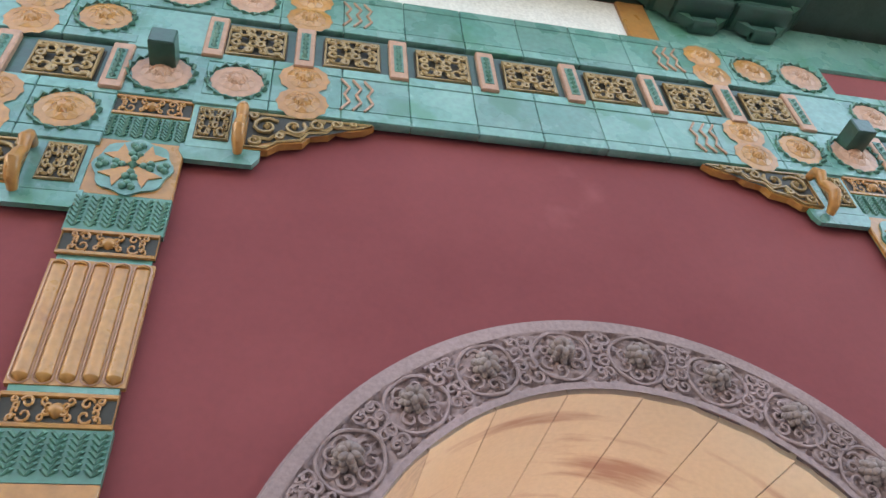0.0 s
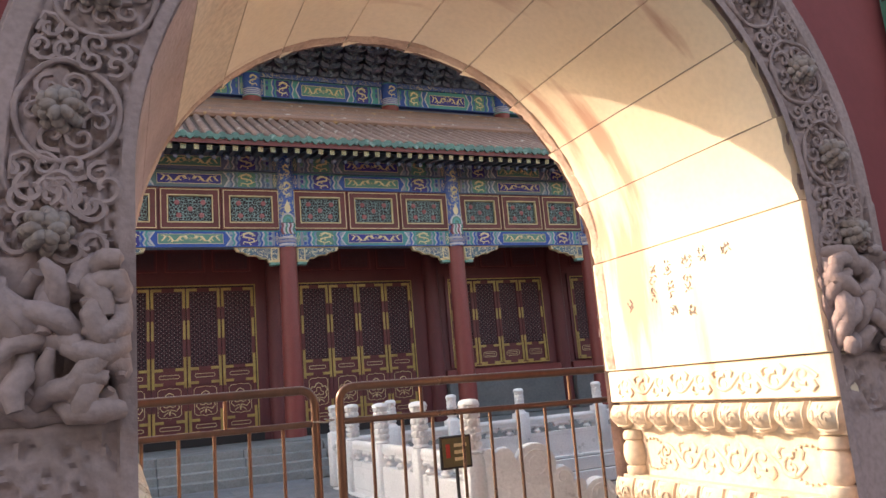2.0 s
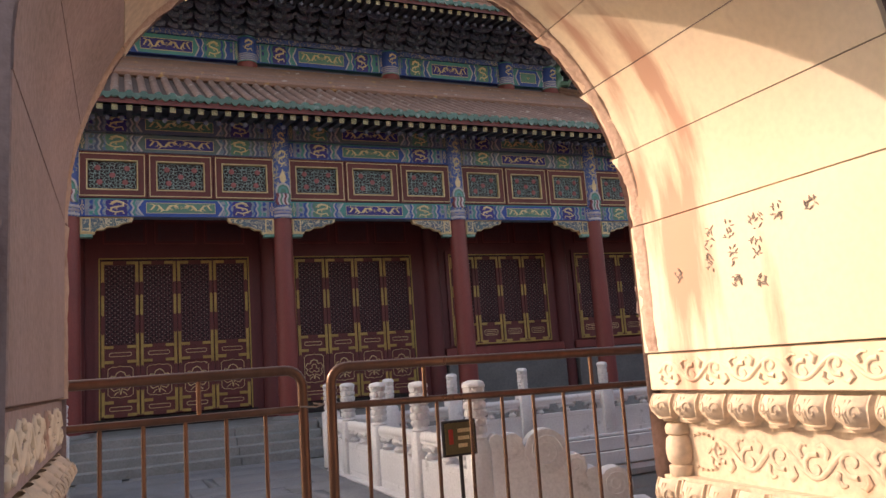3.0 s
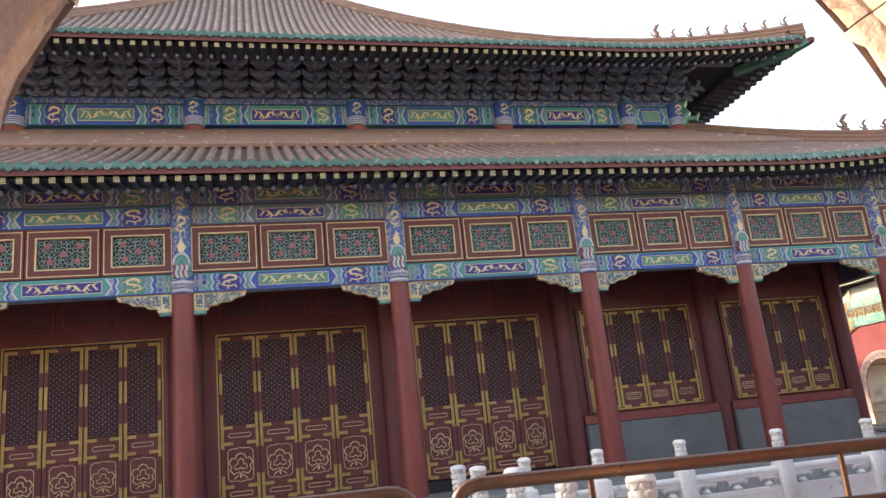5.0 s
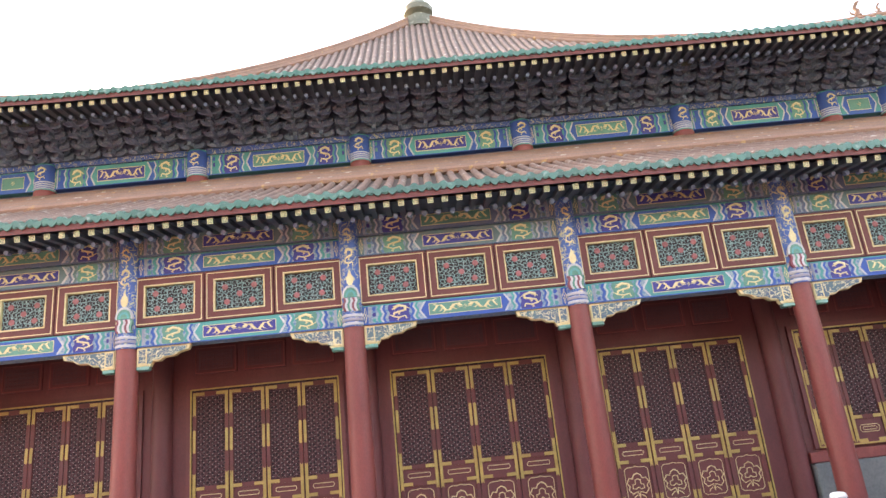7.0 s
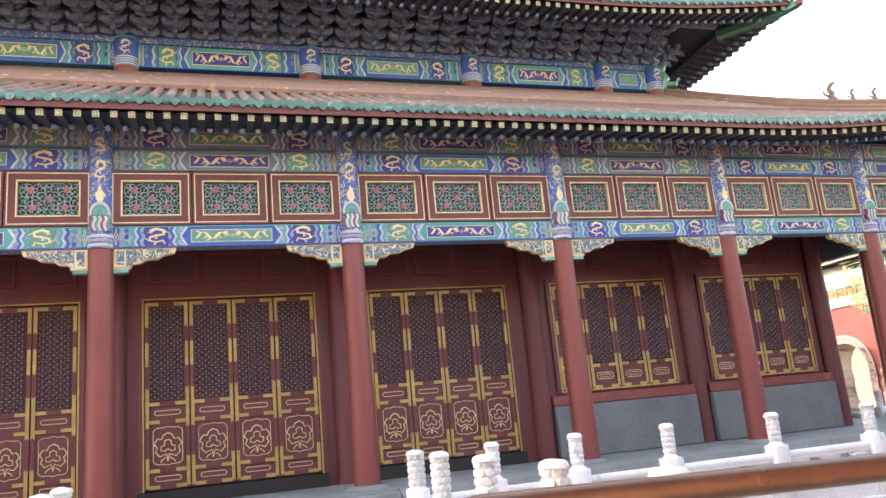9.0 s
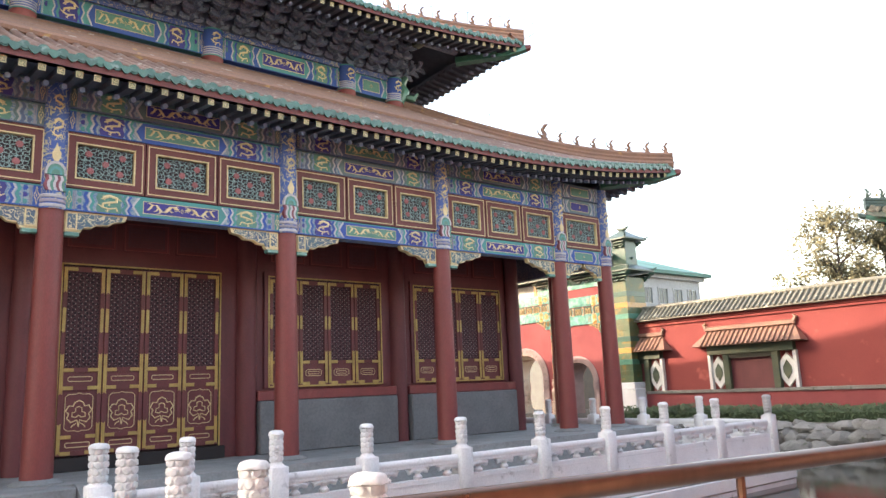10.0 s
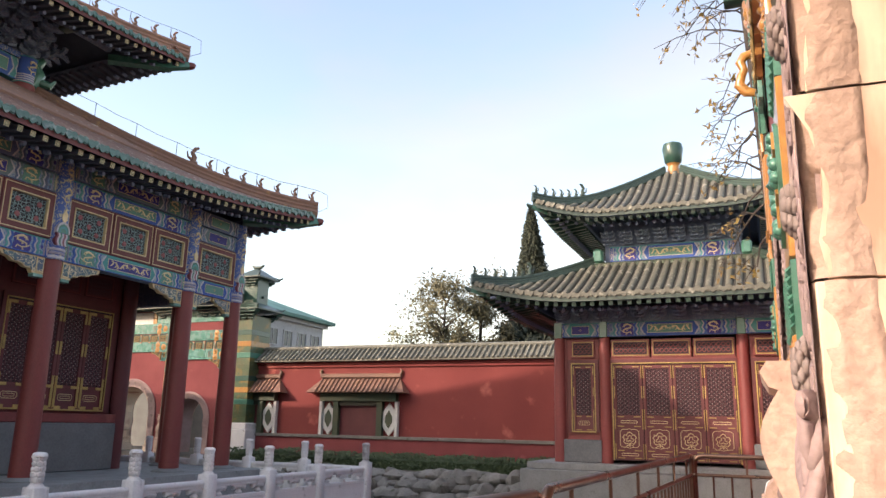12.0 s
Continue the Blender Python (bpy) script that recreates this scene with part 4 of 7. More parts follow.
                placed("slot_recess", slot_hole, g, T(x, 5.585, -0.02) @ Matrix.Diagonal((1.1, 1, 1.0, 1)))
                placed("carved_slot_tile", slot, g, T(x, 5.585, -0.028) @ Matrix.Diagonal((1.2, 1, 1.1, 1)))
                for xp in ((bx0 + st * i,) if i else (bx0 + 0.05, bx1 - 0.05)):
                    px = placed("short_post", post, g, T(xp, 5.585, -0.03))
                    placed("post_insert", insert, px, Matrix())
                    placed("post_beads", bead, px, Matrix())
            for sx, cx in ((1, bx0), (-1, bx1)):
                gg = placed("gusset_board", gus[sx], g, T(cx + sx * 0.30, 4.90))
                placed("gusset_carving", gusr[sx], gg, Matrix())
                placed("gusset_scroll", guss[sx], gg, Matrix())
                placed("bracket_plate", bracket_plate, g, T(cx + sx * 0.20, 4.46) @ Matrix.Diagonal((0.85, 0.45, 1, 1)))
                placed("slot_recess", slot_hole, g, T(cx + sx * 0.14, 4.76, -0.022) @ Matrix.Diagonal((0.55, 1, 0.85, 1)))
                placed("bracket_side_tile", slot, g, T(cx + sx * 0.14, 4.76, -0.016) @ Matrix.Diagonal((0.6, 1, 0.95, 1)))
                placed("bracket_back_tile", tile, g, T(cx + sx * 0.16, 4.75) @ Matrix.Diagonal((0.72, 0.7, 1.2, 1)))
                placed("bracket_nose", bracket_arm, g, T(cx + sx * 0.29, 4.53, -0.04) @ Matrix.Diagonal((1, 0.9, 1.0, 1)))
        T = lambda x, z, y=0.0: F @ Matrix.Translation((x, y, z))
        for px in (-6.0, -2.255, 2.255, 6.0):
            for me, zc, sy in ((band_p, 4.855, 1.3), (leaf_band, 4.665, 0.88), (med_base, 4.355, 0.66), (leaf_band, 4.025, 1.04), (band_p, 3.83, 1.18), (flute, 3.405, 0.93), (band_p, 2.97, 1.18), (leaf_band, 2.79, 0.9), (med_base, 2.40, 0.9), (leaf_band, 1.99, 1.0), (band_p, 1.83, 1.0)):
                placed(me.name.split(".")[0], me, g, T(px, zc, -0.005) @ Matrix.Diagonal((1.045, 1, sy, 1)))
                if me is band_p:
                    placed("band_recess", band_bg, g, T(px, zc, -0.005) @ Matrix.Diagonal((1.045, 1, sy, 1)))
                    placed("band_bud", bud, g, T(px, zc, -0.016))
                if me is flute:
                    placed("flute_line", flute_line, g, T(px, zc, -0.005) @ Matrix.Diagonal((1.045, 1, sy, 1)))
                if me is med_base:
                    placed("medallion_field", field if zc > 3 else field_low, g, T(px, zc, -0.012))
                    placed("medallion_star", star, g, T(px, zc, -0.012))
                    placed("leaf_medallion", medal, g, T(px, zc, -0.012))
            part("pilaster_core", Build().box(px - 0.2, px + 0.2, -0.006, 0.03, 1.6, 4.93).moved(F), TURQ, g)
            prof = [(-0.075 - 0.05 * math.sin(q * 2 * math.pi) - 0.09 * q * q, 1.74 - 0.50 * q) for q in [k / 12 for k in range(13)]]
            part("pilaster_base", Build().prism([(0.03, 1.82), (-0.10, 1.82), (-0.12, 1.79), (-0.10, 1.75)] + prof + [(-0.18, 1.20), (-0.18, 1.02), (-0.15, 0.98), (-0.15, 0.72), (-0.22, 0.66), (-0.22, 0.0), (0.03, 0.0)], "x", px - 0.25, px + 0.25).moved(F), EDGE_STONE, g)
            part("base_scroll", Build().tube([(px + 0.12 * math.cos(k * 0.6) * (1 - k / 14), -0.195, 1.11 + 0.075 * math.sin(k * 0.6) * (1 - k / 14)) for k in range(12)], 0.014, 6).moved(F), EDGE_STONE, g)
            for zc in (5.155, 6.08):
                placed("turquoise_tile", tile, g, T(px, zc) @ Matrix.Diagonal((1.2, 1.1, 1.38, 1)))
                placed("flower_relief", flower, g, T(px, zc, -0.036) @ Matrix.Diagonal((1.1, 0.68, 1.1, 1)))
                placed("leaf_wreath", wreath, g, T(px, zc, -0.036) @ Matrix.Diagonal((1.1, 1, 1.1, 1)))
            placed("turquoise_tile", tile, g, T(px, 5.62) @ Matrix.Diagonal((1.2, 1, 1.4, 1)))
            placed("beam_end_block", block, g, T(px, 5.25, -0.03))
    part("upper_panel", Build().box(-0.95, 0.95, -GY - 0.02, GY + 0.02, 6.36, 6.95), WHITE_PAINT, g, "white upper frieze of the gate")
    for sx in (-1, 1):
        part("frieze_post", Build().box(*sorted((sx * 0.955, sx * 1.20)), -GY - 0.05, GY + 0.05, 6.36, 6.95, 0.01), AMBER, g)
        part("frieze_panel", Build().box(*sorted((sx * 1.205, sx * 5.7)), -GY - 0.03, GY + 0.03, 6.36, 6.95, 0.01), TURQ, g)
    # deep green brackets and roof
    brk = Build()
    for k in range(3):
        brk.box(-0.12 - 0.14 * k, 0.12 + 0.14 * k, -0.12 - 0.13 * k, 0.0, 0.14 * k, 0.14 * k + 0.10, 0.02)
        for sx in (-1, 1):
            brk.prism([(sx * (0.1 + 0.14 * k), 0.14 * k), (sx * (0.22 + 0.14 * k), 0.14 * k + 0.12), (sx * (0.12 + 0.14 * k), 0.14 * k + 0.12)], "y", -0.12 - 0.13 * k, -0.04)
    brk = mesh_of("corbel", brk, DEEP_GREEN)
    for face in (0, 1):
        F = Matrix.Rotation(math.pi * face, 4, "Z") @ Matrix.Translation((0, -GY - 0.02, 0))
        for x in (-5.4, -4.85, -4.3, -2.15, -1.62, 1.62, 2.15, 4.3, 4.85, 5.4):
            placed("corbel", brk, g, F @ Matrix.Translation((x, 0, 6.62)))
    roofs = Build()
    small_roof(roofs, -6.0, 6.0, -GY - 0.4, GY + 0.4, 7.1, 0.5, 0.35)
    part("roof", roofs, DARK_TILE, g, "green glazed tile roof")
    for x, w, z in ((-4.6, 1.25, 7.9), (0, 1.6, 8.6), (4.6, 1.25, 7.9)):
        part("upper_frieze", Build().box(x - w, x + w, -0.62, 0.62, 7.2, z), GREEN_BAND, g)
        for sy in (-1, 1):
            for k in range(5):
                placed("corbel", brk, g, Matrix.Translation((x - w + 0.2 + (2 * w - 0.4) * k / 4, sy * 0.62, z - 0.42)) @ Matrix.Rotation(math.pi * (sy > 0), 4, "Z"))
        up_roof = Build()
        small_roof(up_roof, x - w, x + w, -0.8, 0.8, z, 0.7, 0.55)
        part("roof", up_roof, DARK_TILE, g)
        part("roof_ridge", Build().tube([(x - w - 0.1, 0, z + 0.82), (x - w + 0.2, 0, z + 0.72), (x + w - 0.2, 0, z + 0.72), (x + w + 0.1, 0, z + 0.82)], 0.12, 8), DARK_TILE, g)
    for x in (-6.72, 6.72):
        part("corner_tower", Build().box(x - 0.48, x + 0.48, -0.735, 0.735, 1.5, 6.6, 0.01), PIER_GREEN, g, "green and amber tiled end pier")
        for k in range(8):
            part("pier_band", Build().box(x - 0.495, x + 0.495, -0.745, 0.745, 1.8 + k * 0.55, 2.05 + k * 0.55, 0.01), (PIER_GREEN, LEAF_GREEN, AMBER, DEEP_GREEN)[k % 4], g)
        part("pier_base", Build().box(x - 0.7, x + 0.7, -0.95, 0.95, 0, 1.2, 0.03).box(x - 0.62, x + 0.62, -0.88, 0.88, 1.2, 1.5, 0.03), MARBLE, g)
        for zr, hw in ((6.95, 0.5), (8.55, 0.34)):
            low = Build()
            small_roof(low, x - hw, x + hw, -hw - 0.1, hw + 0.1, zr, 0.55, 0.42)
            rf = part("roof", low, DARK_TILE, g)
            part("roof_ridge", Build().tube([(x - hw, 0, zr + 0.66), (x - hw * 0.5, 0, zr + 0.56), (x + hw * 0.5, 0, zr + 0.56), (x + hw, 0, zr + 0.66)], [0.05, 0.09, 0.09, 0.05], 7), DARK_TILE, rf)
            for ex in (-1, 1):
                for ey in (-1, 1):
                    part("upturned_corner", Build().tube([(x + ex * hw * 0.8, ey * (hw + 0.05), zr + 0.2), (x + ex * (hw + 0.38), ey * (hw + 0.48), zr + 0.02), (x + ex * (hw + 0.52), ey * (hw + 0.62), zr + 0.14)], [0.06, 0.06, 0.025], 6), DARK_TILE, rf)
        part("upper_tower", Build().box(x - 0.4, x + 0.4, -0.45, 0.45, 7.1, 8.6, 0.02), DEEP_GREEN, g)
        for sy in (-1, 1):
            for k in range(2):
                placed("corbel", brk, g, Matrix.Translation((x - 0.2 + 0.4 * k, sy * 0.47, 8.12)) @ Matrix.Rotation(math.pi * (sy > 0), 4, "Z") @ Matrix.Scale(0.75, 4))
        for sy in (-1, 1):
            for k in range(3):
                placed("corbel", brk, g, Matrix.Translation((x - 0.4 + 0.4 * k, sy * 0.74, 6.42)) @ Matrix.Rotation(math.pi * (sy > 0), 4, "Z"))
    return g


gate = build_gate()
gate.matrix_basis = Matrix.Translation((1.978, 4.13, 0))
gate_east = copy_thing(gate, Matrix.Translation((32.2, 35.0, 0)) @ Matrix.Rotation(radians(90), 4, "Z"))
gate_east["label"] = "far red and green glazed gate standing beyond the hall corner"


# ---- roofs ----
def roof_fn(half_e, z_e, half_i, z_i, sag, lift, start, flare):
    def at(s, v, up=0.0):
        half = half_e + (half_i - half_e) * v
        q = max(0.0, (abs(s) / half_e - start) / (1 - start)) ** 2 * (1 - v) ** 2
        z = z_e + (z_i - z_e) * ((1 - sag) * v + sag * v * v) + lift * q + up
        return (s * (1 + flare * q / half_e), -half - flare * q, z)
    return at


def EAVE_TILE(pitch, rad):
    """End of a cover-tile row with its lipped disc, and the hanging scalloped drip tile beside it."""
    b = Build().cyl((0, -0.02, 0), (0, 0.12, 0), rad, rad, 10).cyl((0, -0.034, 0), (0, -0.018, 0), rad * 0.72, rad * 0.8, 10)
    out = [(pitch * 0.5 + pitch * 0.36 * math.cos(q), 0.02 - 0.125 * math.sin(q) * (1 + 0.1 * math.cos(4 * q))) for q in [math.pi * i / 8 for i in range(9)]]
    return b.prism(out, "y", -0.04, -0.005)


def tile_roof(hall, spec, pitch, rad, tiles, edge, split_sides=(0,), ridge=TILE_AMBER, rafters=True, side_list=(0, 1, 2, 3), soffit=BRACKET, edge_rows=0.35, board=PANEL_RED, deck=None, beam_mat=DEEP_GREEN, ends_mat=RAFTER_GOLD, hip=1.0):
    """Four-sided roof: a deck, cover-tile rows, eave tiles, rafters and hip ridges. spec feeds roof_fn."""
    at = roof_fn(*spec)
    half_e, z_e, half_i, z_i = spec[:4]
    n = int(2 * half_e / pitch)
    rot = [Matrix.Rotation(radians(90) * k, 4, "Z") for k in range(4)]
    for k in side_list:
        def top(u, v):
            return at((2 * u - 1) * (half_e + (half_i - half_e) * v), v)

        def under(u, v):
            p = at((2 * u - 1) * (half_e - 0.04 + (half_i - half_e) * v), v)
            return (p[0], p[1] + 0.04, p[2] - 0.14)
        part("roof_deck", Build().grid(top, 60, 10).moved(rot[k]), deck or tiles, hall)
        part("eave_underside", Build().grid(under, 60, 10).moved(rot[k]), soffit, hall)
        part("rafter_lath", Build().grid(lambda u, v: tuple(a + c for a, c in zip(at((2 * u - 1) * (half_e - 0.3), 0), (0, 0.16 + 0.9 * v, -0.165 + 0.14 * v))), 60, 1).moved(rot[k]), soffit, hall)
        part("eave_board", Build().grid(lambda u, v: tuple(a + c for a, c in zip(at((2 * u - 1) * half_e, 0), (0, 0.01, -0.02 - 0.145 * v))), 60, 1).moved(rot[k]), board, hall)
        rows, discs = Build(), Build()
        disc = mesh_of("eave_tile", EAVE_TILE(pitch, rad), edge)
        for i in range(n):
            s = -half_e + pitch * (i + 0.5)
            ve = min(1.0, max(0.03, (half_e - abs(s)) / (half_e - half_i)))
            steps = max(2, int(8 * ve))

            def rib(v0, v1, steps):
                b = Build()
                pts = [at(s, v0 + (v1 - v0) * j / steps, 0.012) for j in range(steps + 1)]
                vs = [(p[0] + math.cos(math.pi * a / 5) * rad, p[1], p[2] + math.sin(math.pi * a / 5) * rad) for p in pts for a in range(6)]
                return b.add(vs, [(j * 6 + a, j * 6 + a + 1, j * 6 + 7 + a, j * 6 + 6 + a) for j in range(steps) for a in range(5)])
            e = min(ve, edge_rows / (half_e - half_i) * (half_e - half_i) / max(0.1, half_e - half_i))
            p = at(s, 0, 0.02)
            if k in split_sides:
                part("roof_rib", rib(e, ve, steps), tiles, hall) if ve > e + 0.01 else None
                part("glazed_edge_tile", rib(0, e, 2), edge, hall)
                placed("eave_tile", disc, hall, rot[k] @ Matrix.Translation(p))
            else:
                b = rib(0, ve, steps)
                rows.add(b.v, b.f)
                o = EAVE_TILE(pitch, rad).moved(Matrix.Translation(p))
                discs.add(o.v, o.f)
        if rows.v:
            tagged(part("tile_field", rows.moved(rot[k]), tiles, hall), kind="stuff")
            tagged(part("eave_tile_band", discs.moved(rot[k]), edge, hall), kind="stuff")
        if rafters:
            sq = mesh_of("flying_rafter", Build().box(-0.055, 0.055, 0.0, 0.9, -0.055, 0.055), beam_mat)
            end = Build().box(-0.056, 0.056, -0.012, 0.0, -0.056, 0.056)
            endm = mesh_of("rafter_end", end, DEEP_GREEN)
            cross = Build()
            for a in (-1, 1):
                cross.box(*sorted((a * 0.04, a * 0.053)), -0.018, -0.01, -0.053, 0.053).box(-0.04, 0.04, -0.018, -0.01, *sorted((a * 0.04, a * 0.053)))
                cross.box(*sorted((0, a * 0.03)), -0.017, -0.01, *sorted((a * 0.018, a * 0.03))).box(*sorted((a * 0.018, a * 0.03)), -0.017, -0.01, *sorted((0, -a * 0.03)))
            cross.box(-0.006, 0.006, -0.0175, -0.01, -0.03, 0.03).box(-0.03, 0.03, -0.0165, -0.01, -0.006, 0.006)
            crossm = mesh_of("rafter_mark", cross, ends_mat)
            sqs, ends, rnds = Build(), Build(), Build()
            for i in range(n):
                s = -half_e + pitch * (i + 0.5)
                if abs(s) > half_e - 0.25:
                    continue
                p = at(s, 0)
                m = Matrix.Translation((p[0], p[1] + 0.10, p[2] - 0.225)) @ Matrix.Rotation(radians(9), 4, "X")
                m2 = Matrix.Translation((p[0] + pitch * 0.5, p[1] + 0.46, p[2] - 0.325))
                if k in split_sides:
                    r = placed("flying_rafter", sq, hall, rot[k] @ m)
                    placed("rafter_end", endm, r, Matrix())
                    placed("rafter_mark", crossm, r, Matrix())
                else:
                    sqs.add(*(lambda o: (o.v, o.f))(Build().box(-0.055, 0.055, 0.0, 0.9, -0.055, 0.055).moved(m)))
                    o = Build().add(cross.v, cross.f).moved(m)
                    ends.add(o.v, o.f)
                o = Build().cyl((0, 0, 0), (0, 0.14, 0.03), 0.046, 0.046, 8).moved(m2)
                rnds.add(o.v, o.f)
            if sqs.v:
                tagged(part("rafter_band", sqs.moved(rot[k]), beam_mat, hall), kind="stuff")
                tagged(part("rafter_end_band", ends.moved(rot[k]), ends_mat, hall), kind="stuff")
            if rnds.v:
                tagged(part("round_rafter_band", rnds.moved(rot[k]), RAFTER_BLUE, hall), kind="stuff")
        # hip ridge on this side's right corner
        pts = []
        for j in range(15):
            v = j / 14
            half = half_e + (half_i - half_e) * v
            x, y, z = at(half, v)
            pts.append((x, -x, z + 0.06))
        b = Build()
        for dz, r in ((0.0, 0.14), (0.14, 0.11), (0.27, 0.10)):
            b.tube([(p[0], p[1], p[2] + dz * hip) for p in pts], r * hip, 8)
        part("hip_ridge", b.moved(rot[k]), ridge, hall)
        x, y, z = at(half_e, 0)
        hr = part("hip_rafter", Build().tube([(x - 1.5, 1.5 - x, z - 0.42), (x - 0.4, 0.4 - x, z - 0.33), (x + 0.02, -x - 0.02, z - 0.19)], [0.15 * hip, 0.14 * hip, 0.12 * hip], 4).moved(rot[k]), LEAF_GREEN, hall, "green painted hip rafter")
        part("hip_rafter_head", Build().tube([(x + 0.022, -x - 0.022, z - 0.19), (x + 0.09, -x - 0.09, z - 0.16), (x + 0.13, -x - 0.13, z - 0.11)], [0.125 * hip, 0.11 * hip, 0.05 * hip], 6).moved(rot[k]), board, hr)
    return at


def ridge_beast(scale=1.0):
    b = Build()
    b.tube([(0, 0, 0), (0.02, 0, 0.10), (-0.02, 0, 0.18), (0.03, 0, 0.26), (0.09, 0, 0.28)], [0.05, 0.045, 0.04, 0.035, 0.015], 7)
    b.tube([(-0.02, 0, 0.05), (-0.09, 0, 0.10), (-0.11, 0, 0.2)], [0.03, 0.02, 0.008], 6)
    b.box(-0.07, 0.08, -0.04, 0.04, -0.03, 0.02, 0.01)
    return b.moved(Matrix.Scale(scale, 4))


def hip_figures(hall, at, spec, count, mat, scale, corner, reach=0.30, rise=0.43):
    half_e, half_i = spec[0], spec[2]
    small = mesh_of("ridge_figure", ridge_beast(scale), mat)
    big = mesh_of("ridge_dragon_head", ridge_beast(scale * 1.6), mat)
    rot = Matrix.Rotation(radians(90) * corner, 4, "Z")
    for i in range(count + 1):
        v = 0.02 + reach * i / count
        half = half_e + (half_i - half_e) * v
        x, y, z = at(half, v)
        m = rot @ Matrix.Translation((x, -x, z + rise)) @ Matrix.Rotation(radians(-45), 4, "Z")
        placed("ridge_figure" if i < count else "ridge_dragon_head", small if i < count else big, hall, m)


# ---- hall ----
HX, HY = 2.09, 35.05
OFFS = (-16.44, -14.54, -10.52, -6.5, -2.167, 2.167, 6.5, 10.52, 14.54, 16.44)
COL_TOP, FLOOR = 4.81, 0.37
hall = thing("palace_hall", "large two-tiered red-columned palace hall with painted blue-green beams", "building", at=(HX, HY, 0))
FY = -16.44
WY = -14.54


def zigzag(x, z0, z1, y, w, amp, sx):
    h = z1 - z0
    zs = [z0 + h * t for t in (0, 0.25, 0.5, 0.75, 1)]
    xs = [0, amp, 0, amp, 0]
    poly = [(x + sx * a, z) for a, z in zip(xs, zs)] + [(x + sx * (a + w), z) for a, z in reversed(list(zip(xs, zs)))]
    return Build().prism(poly, "y", y - 0.008, y)


def dragon_mesh(coiled):
    """Gilt dragon of unit size: winding body, head, tail and four clawed legs, in the xz plane."""
    b = Build()
    if coiled:
        body = [(-0.22, 0.30), (0.0, 0.42), (0.26, 0.32), (0.26, 0.12), (0.02, 0.06), (-0.22, -0.02), (-0.26, -0.22), (-0.02, -0.30), (0.24, -0.22), (0.30, -0.40)]
        legs = ((2, 0.14, -0.10), (4, -0.04, -0.16), (6, -0.12, 0.10), (7, -0.06, -0.14))
    else:
        body = [(-0.44, 0.06), (-0.36, 0.26), (-0.24, 0.24), (-0.16, 0.02), (-0.08, -0.22), (0.06, -0.22), (0.14, 0.04), (0.22, 0.28), (0.34, 0.26), (0.40, 0.02), (0.48, -0.20)]
        legs = ((1, -0.10, 0.10), (3, -0.12, -0.20), (5, 0.08, -0.14), (6, 0.10, -0.26), (8, 0.10, 0.10))
    n = len(body)
    b.tube([(x, 0, z) for x, z in body], [0.095 if i == 0 else 0.082 - 0.05 * i / n for i in range(n)], 5)
    for i, dx, dz in legs:
        x, z = body[i]
        b.tube([(x, 0, z), (x + dx, 0, z + dz)], [0.045, 0.028], 4)
        b.tube([(x + dx - 0.05, 0, z + dz + 0.03), (x + dx + 0.05, 0, z + dz - 0.03)], 0.024, 4)
    x, z = body[0]
    b.tube([(x - 0.08, 0, z - 0.10), (x - 0.02, 0, z - 0.04), (x + 0.06, 0, z - 0.14)], [0.035, 0.05, 0.02], 4)
    return mesh_of("gilt_dragon", b, PALE_GOLD, 60)


DRAGON, COIL = dragon_mesh(False), dragon_mesh(True)
DRAGON_FAR = mesh_of("beam_flower", Build().tube([(0.34 * math.cos(q) * (1 + 0.3 * math.cos(4 * q)), 0, 0.40 * math.sin(q) * (1 + 0.3 * math.cos(4 * q))) for q in [k * math.pi / 12 for k in range(24)]], 0.05, 4, True).lathe([(0.02, -0.12), (0.13, 0), (0.02, 0.12)], 8), PALE_GOLD, 60)


def pointed(m, hw, z0, z1, tip, y, d):
    """Flat panel with pointed, stepped ends."""
    h = z1 - z0
    right = [(m + hw, z0 + h * 0.12), (m + hw + tip, z0 + h * 0.5), (m + hw, z1 - h * 0.12), (m + hw - tip * 0.3, z1)]
    left = [(2 * m - x, z) for x, z in reversed(right)]
    return Build().prism([(m + hw - tip * 0.3, z0)] + right + left + [(m - hw + tip * 0.3, z0)], "y", y - d, y)


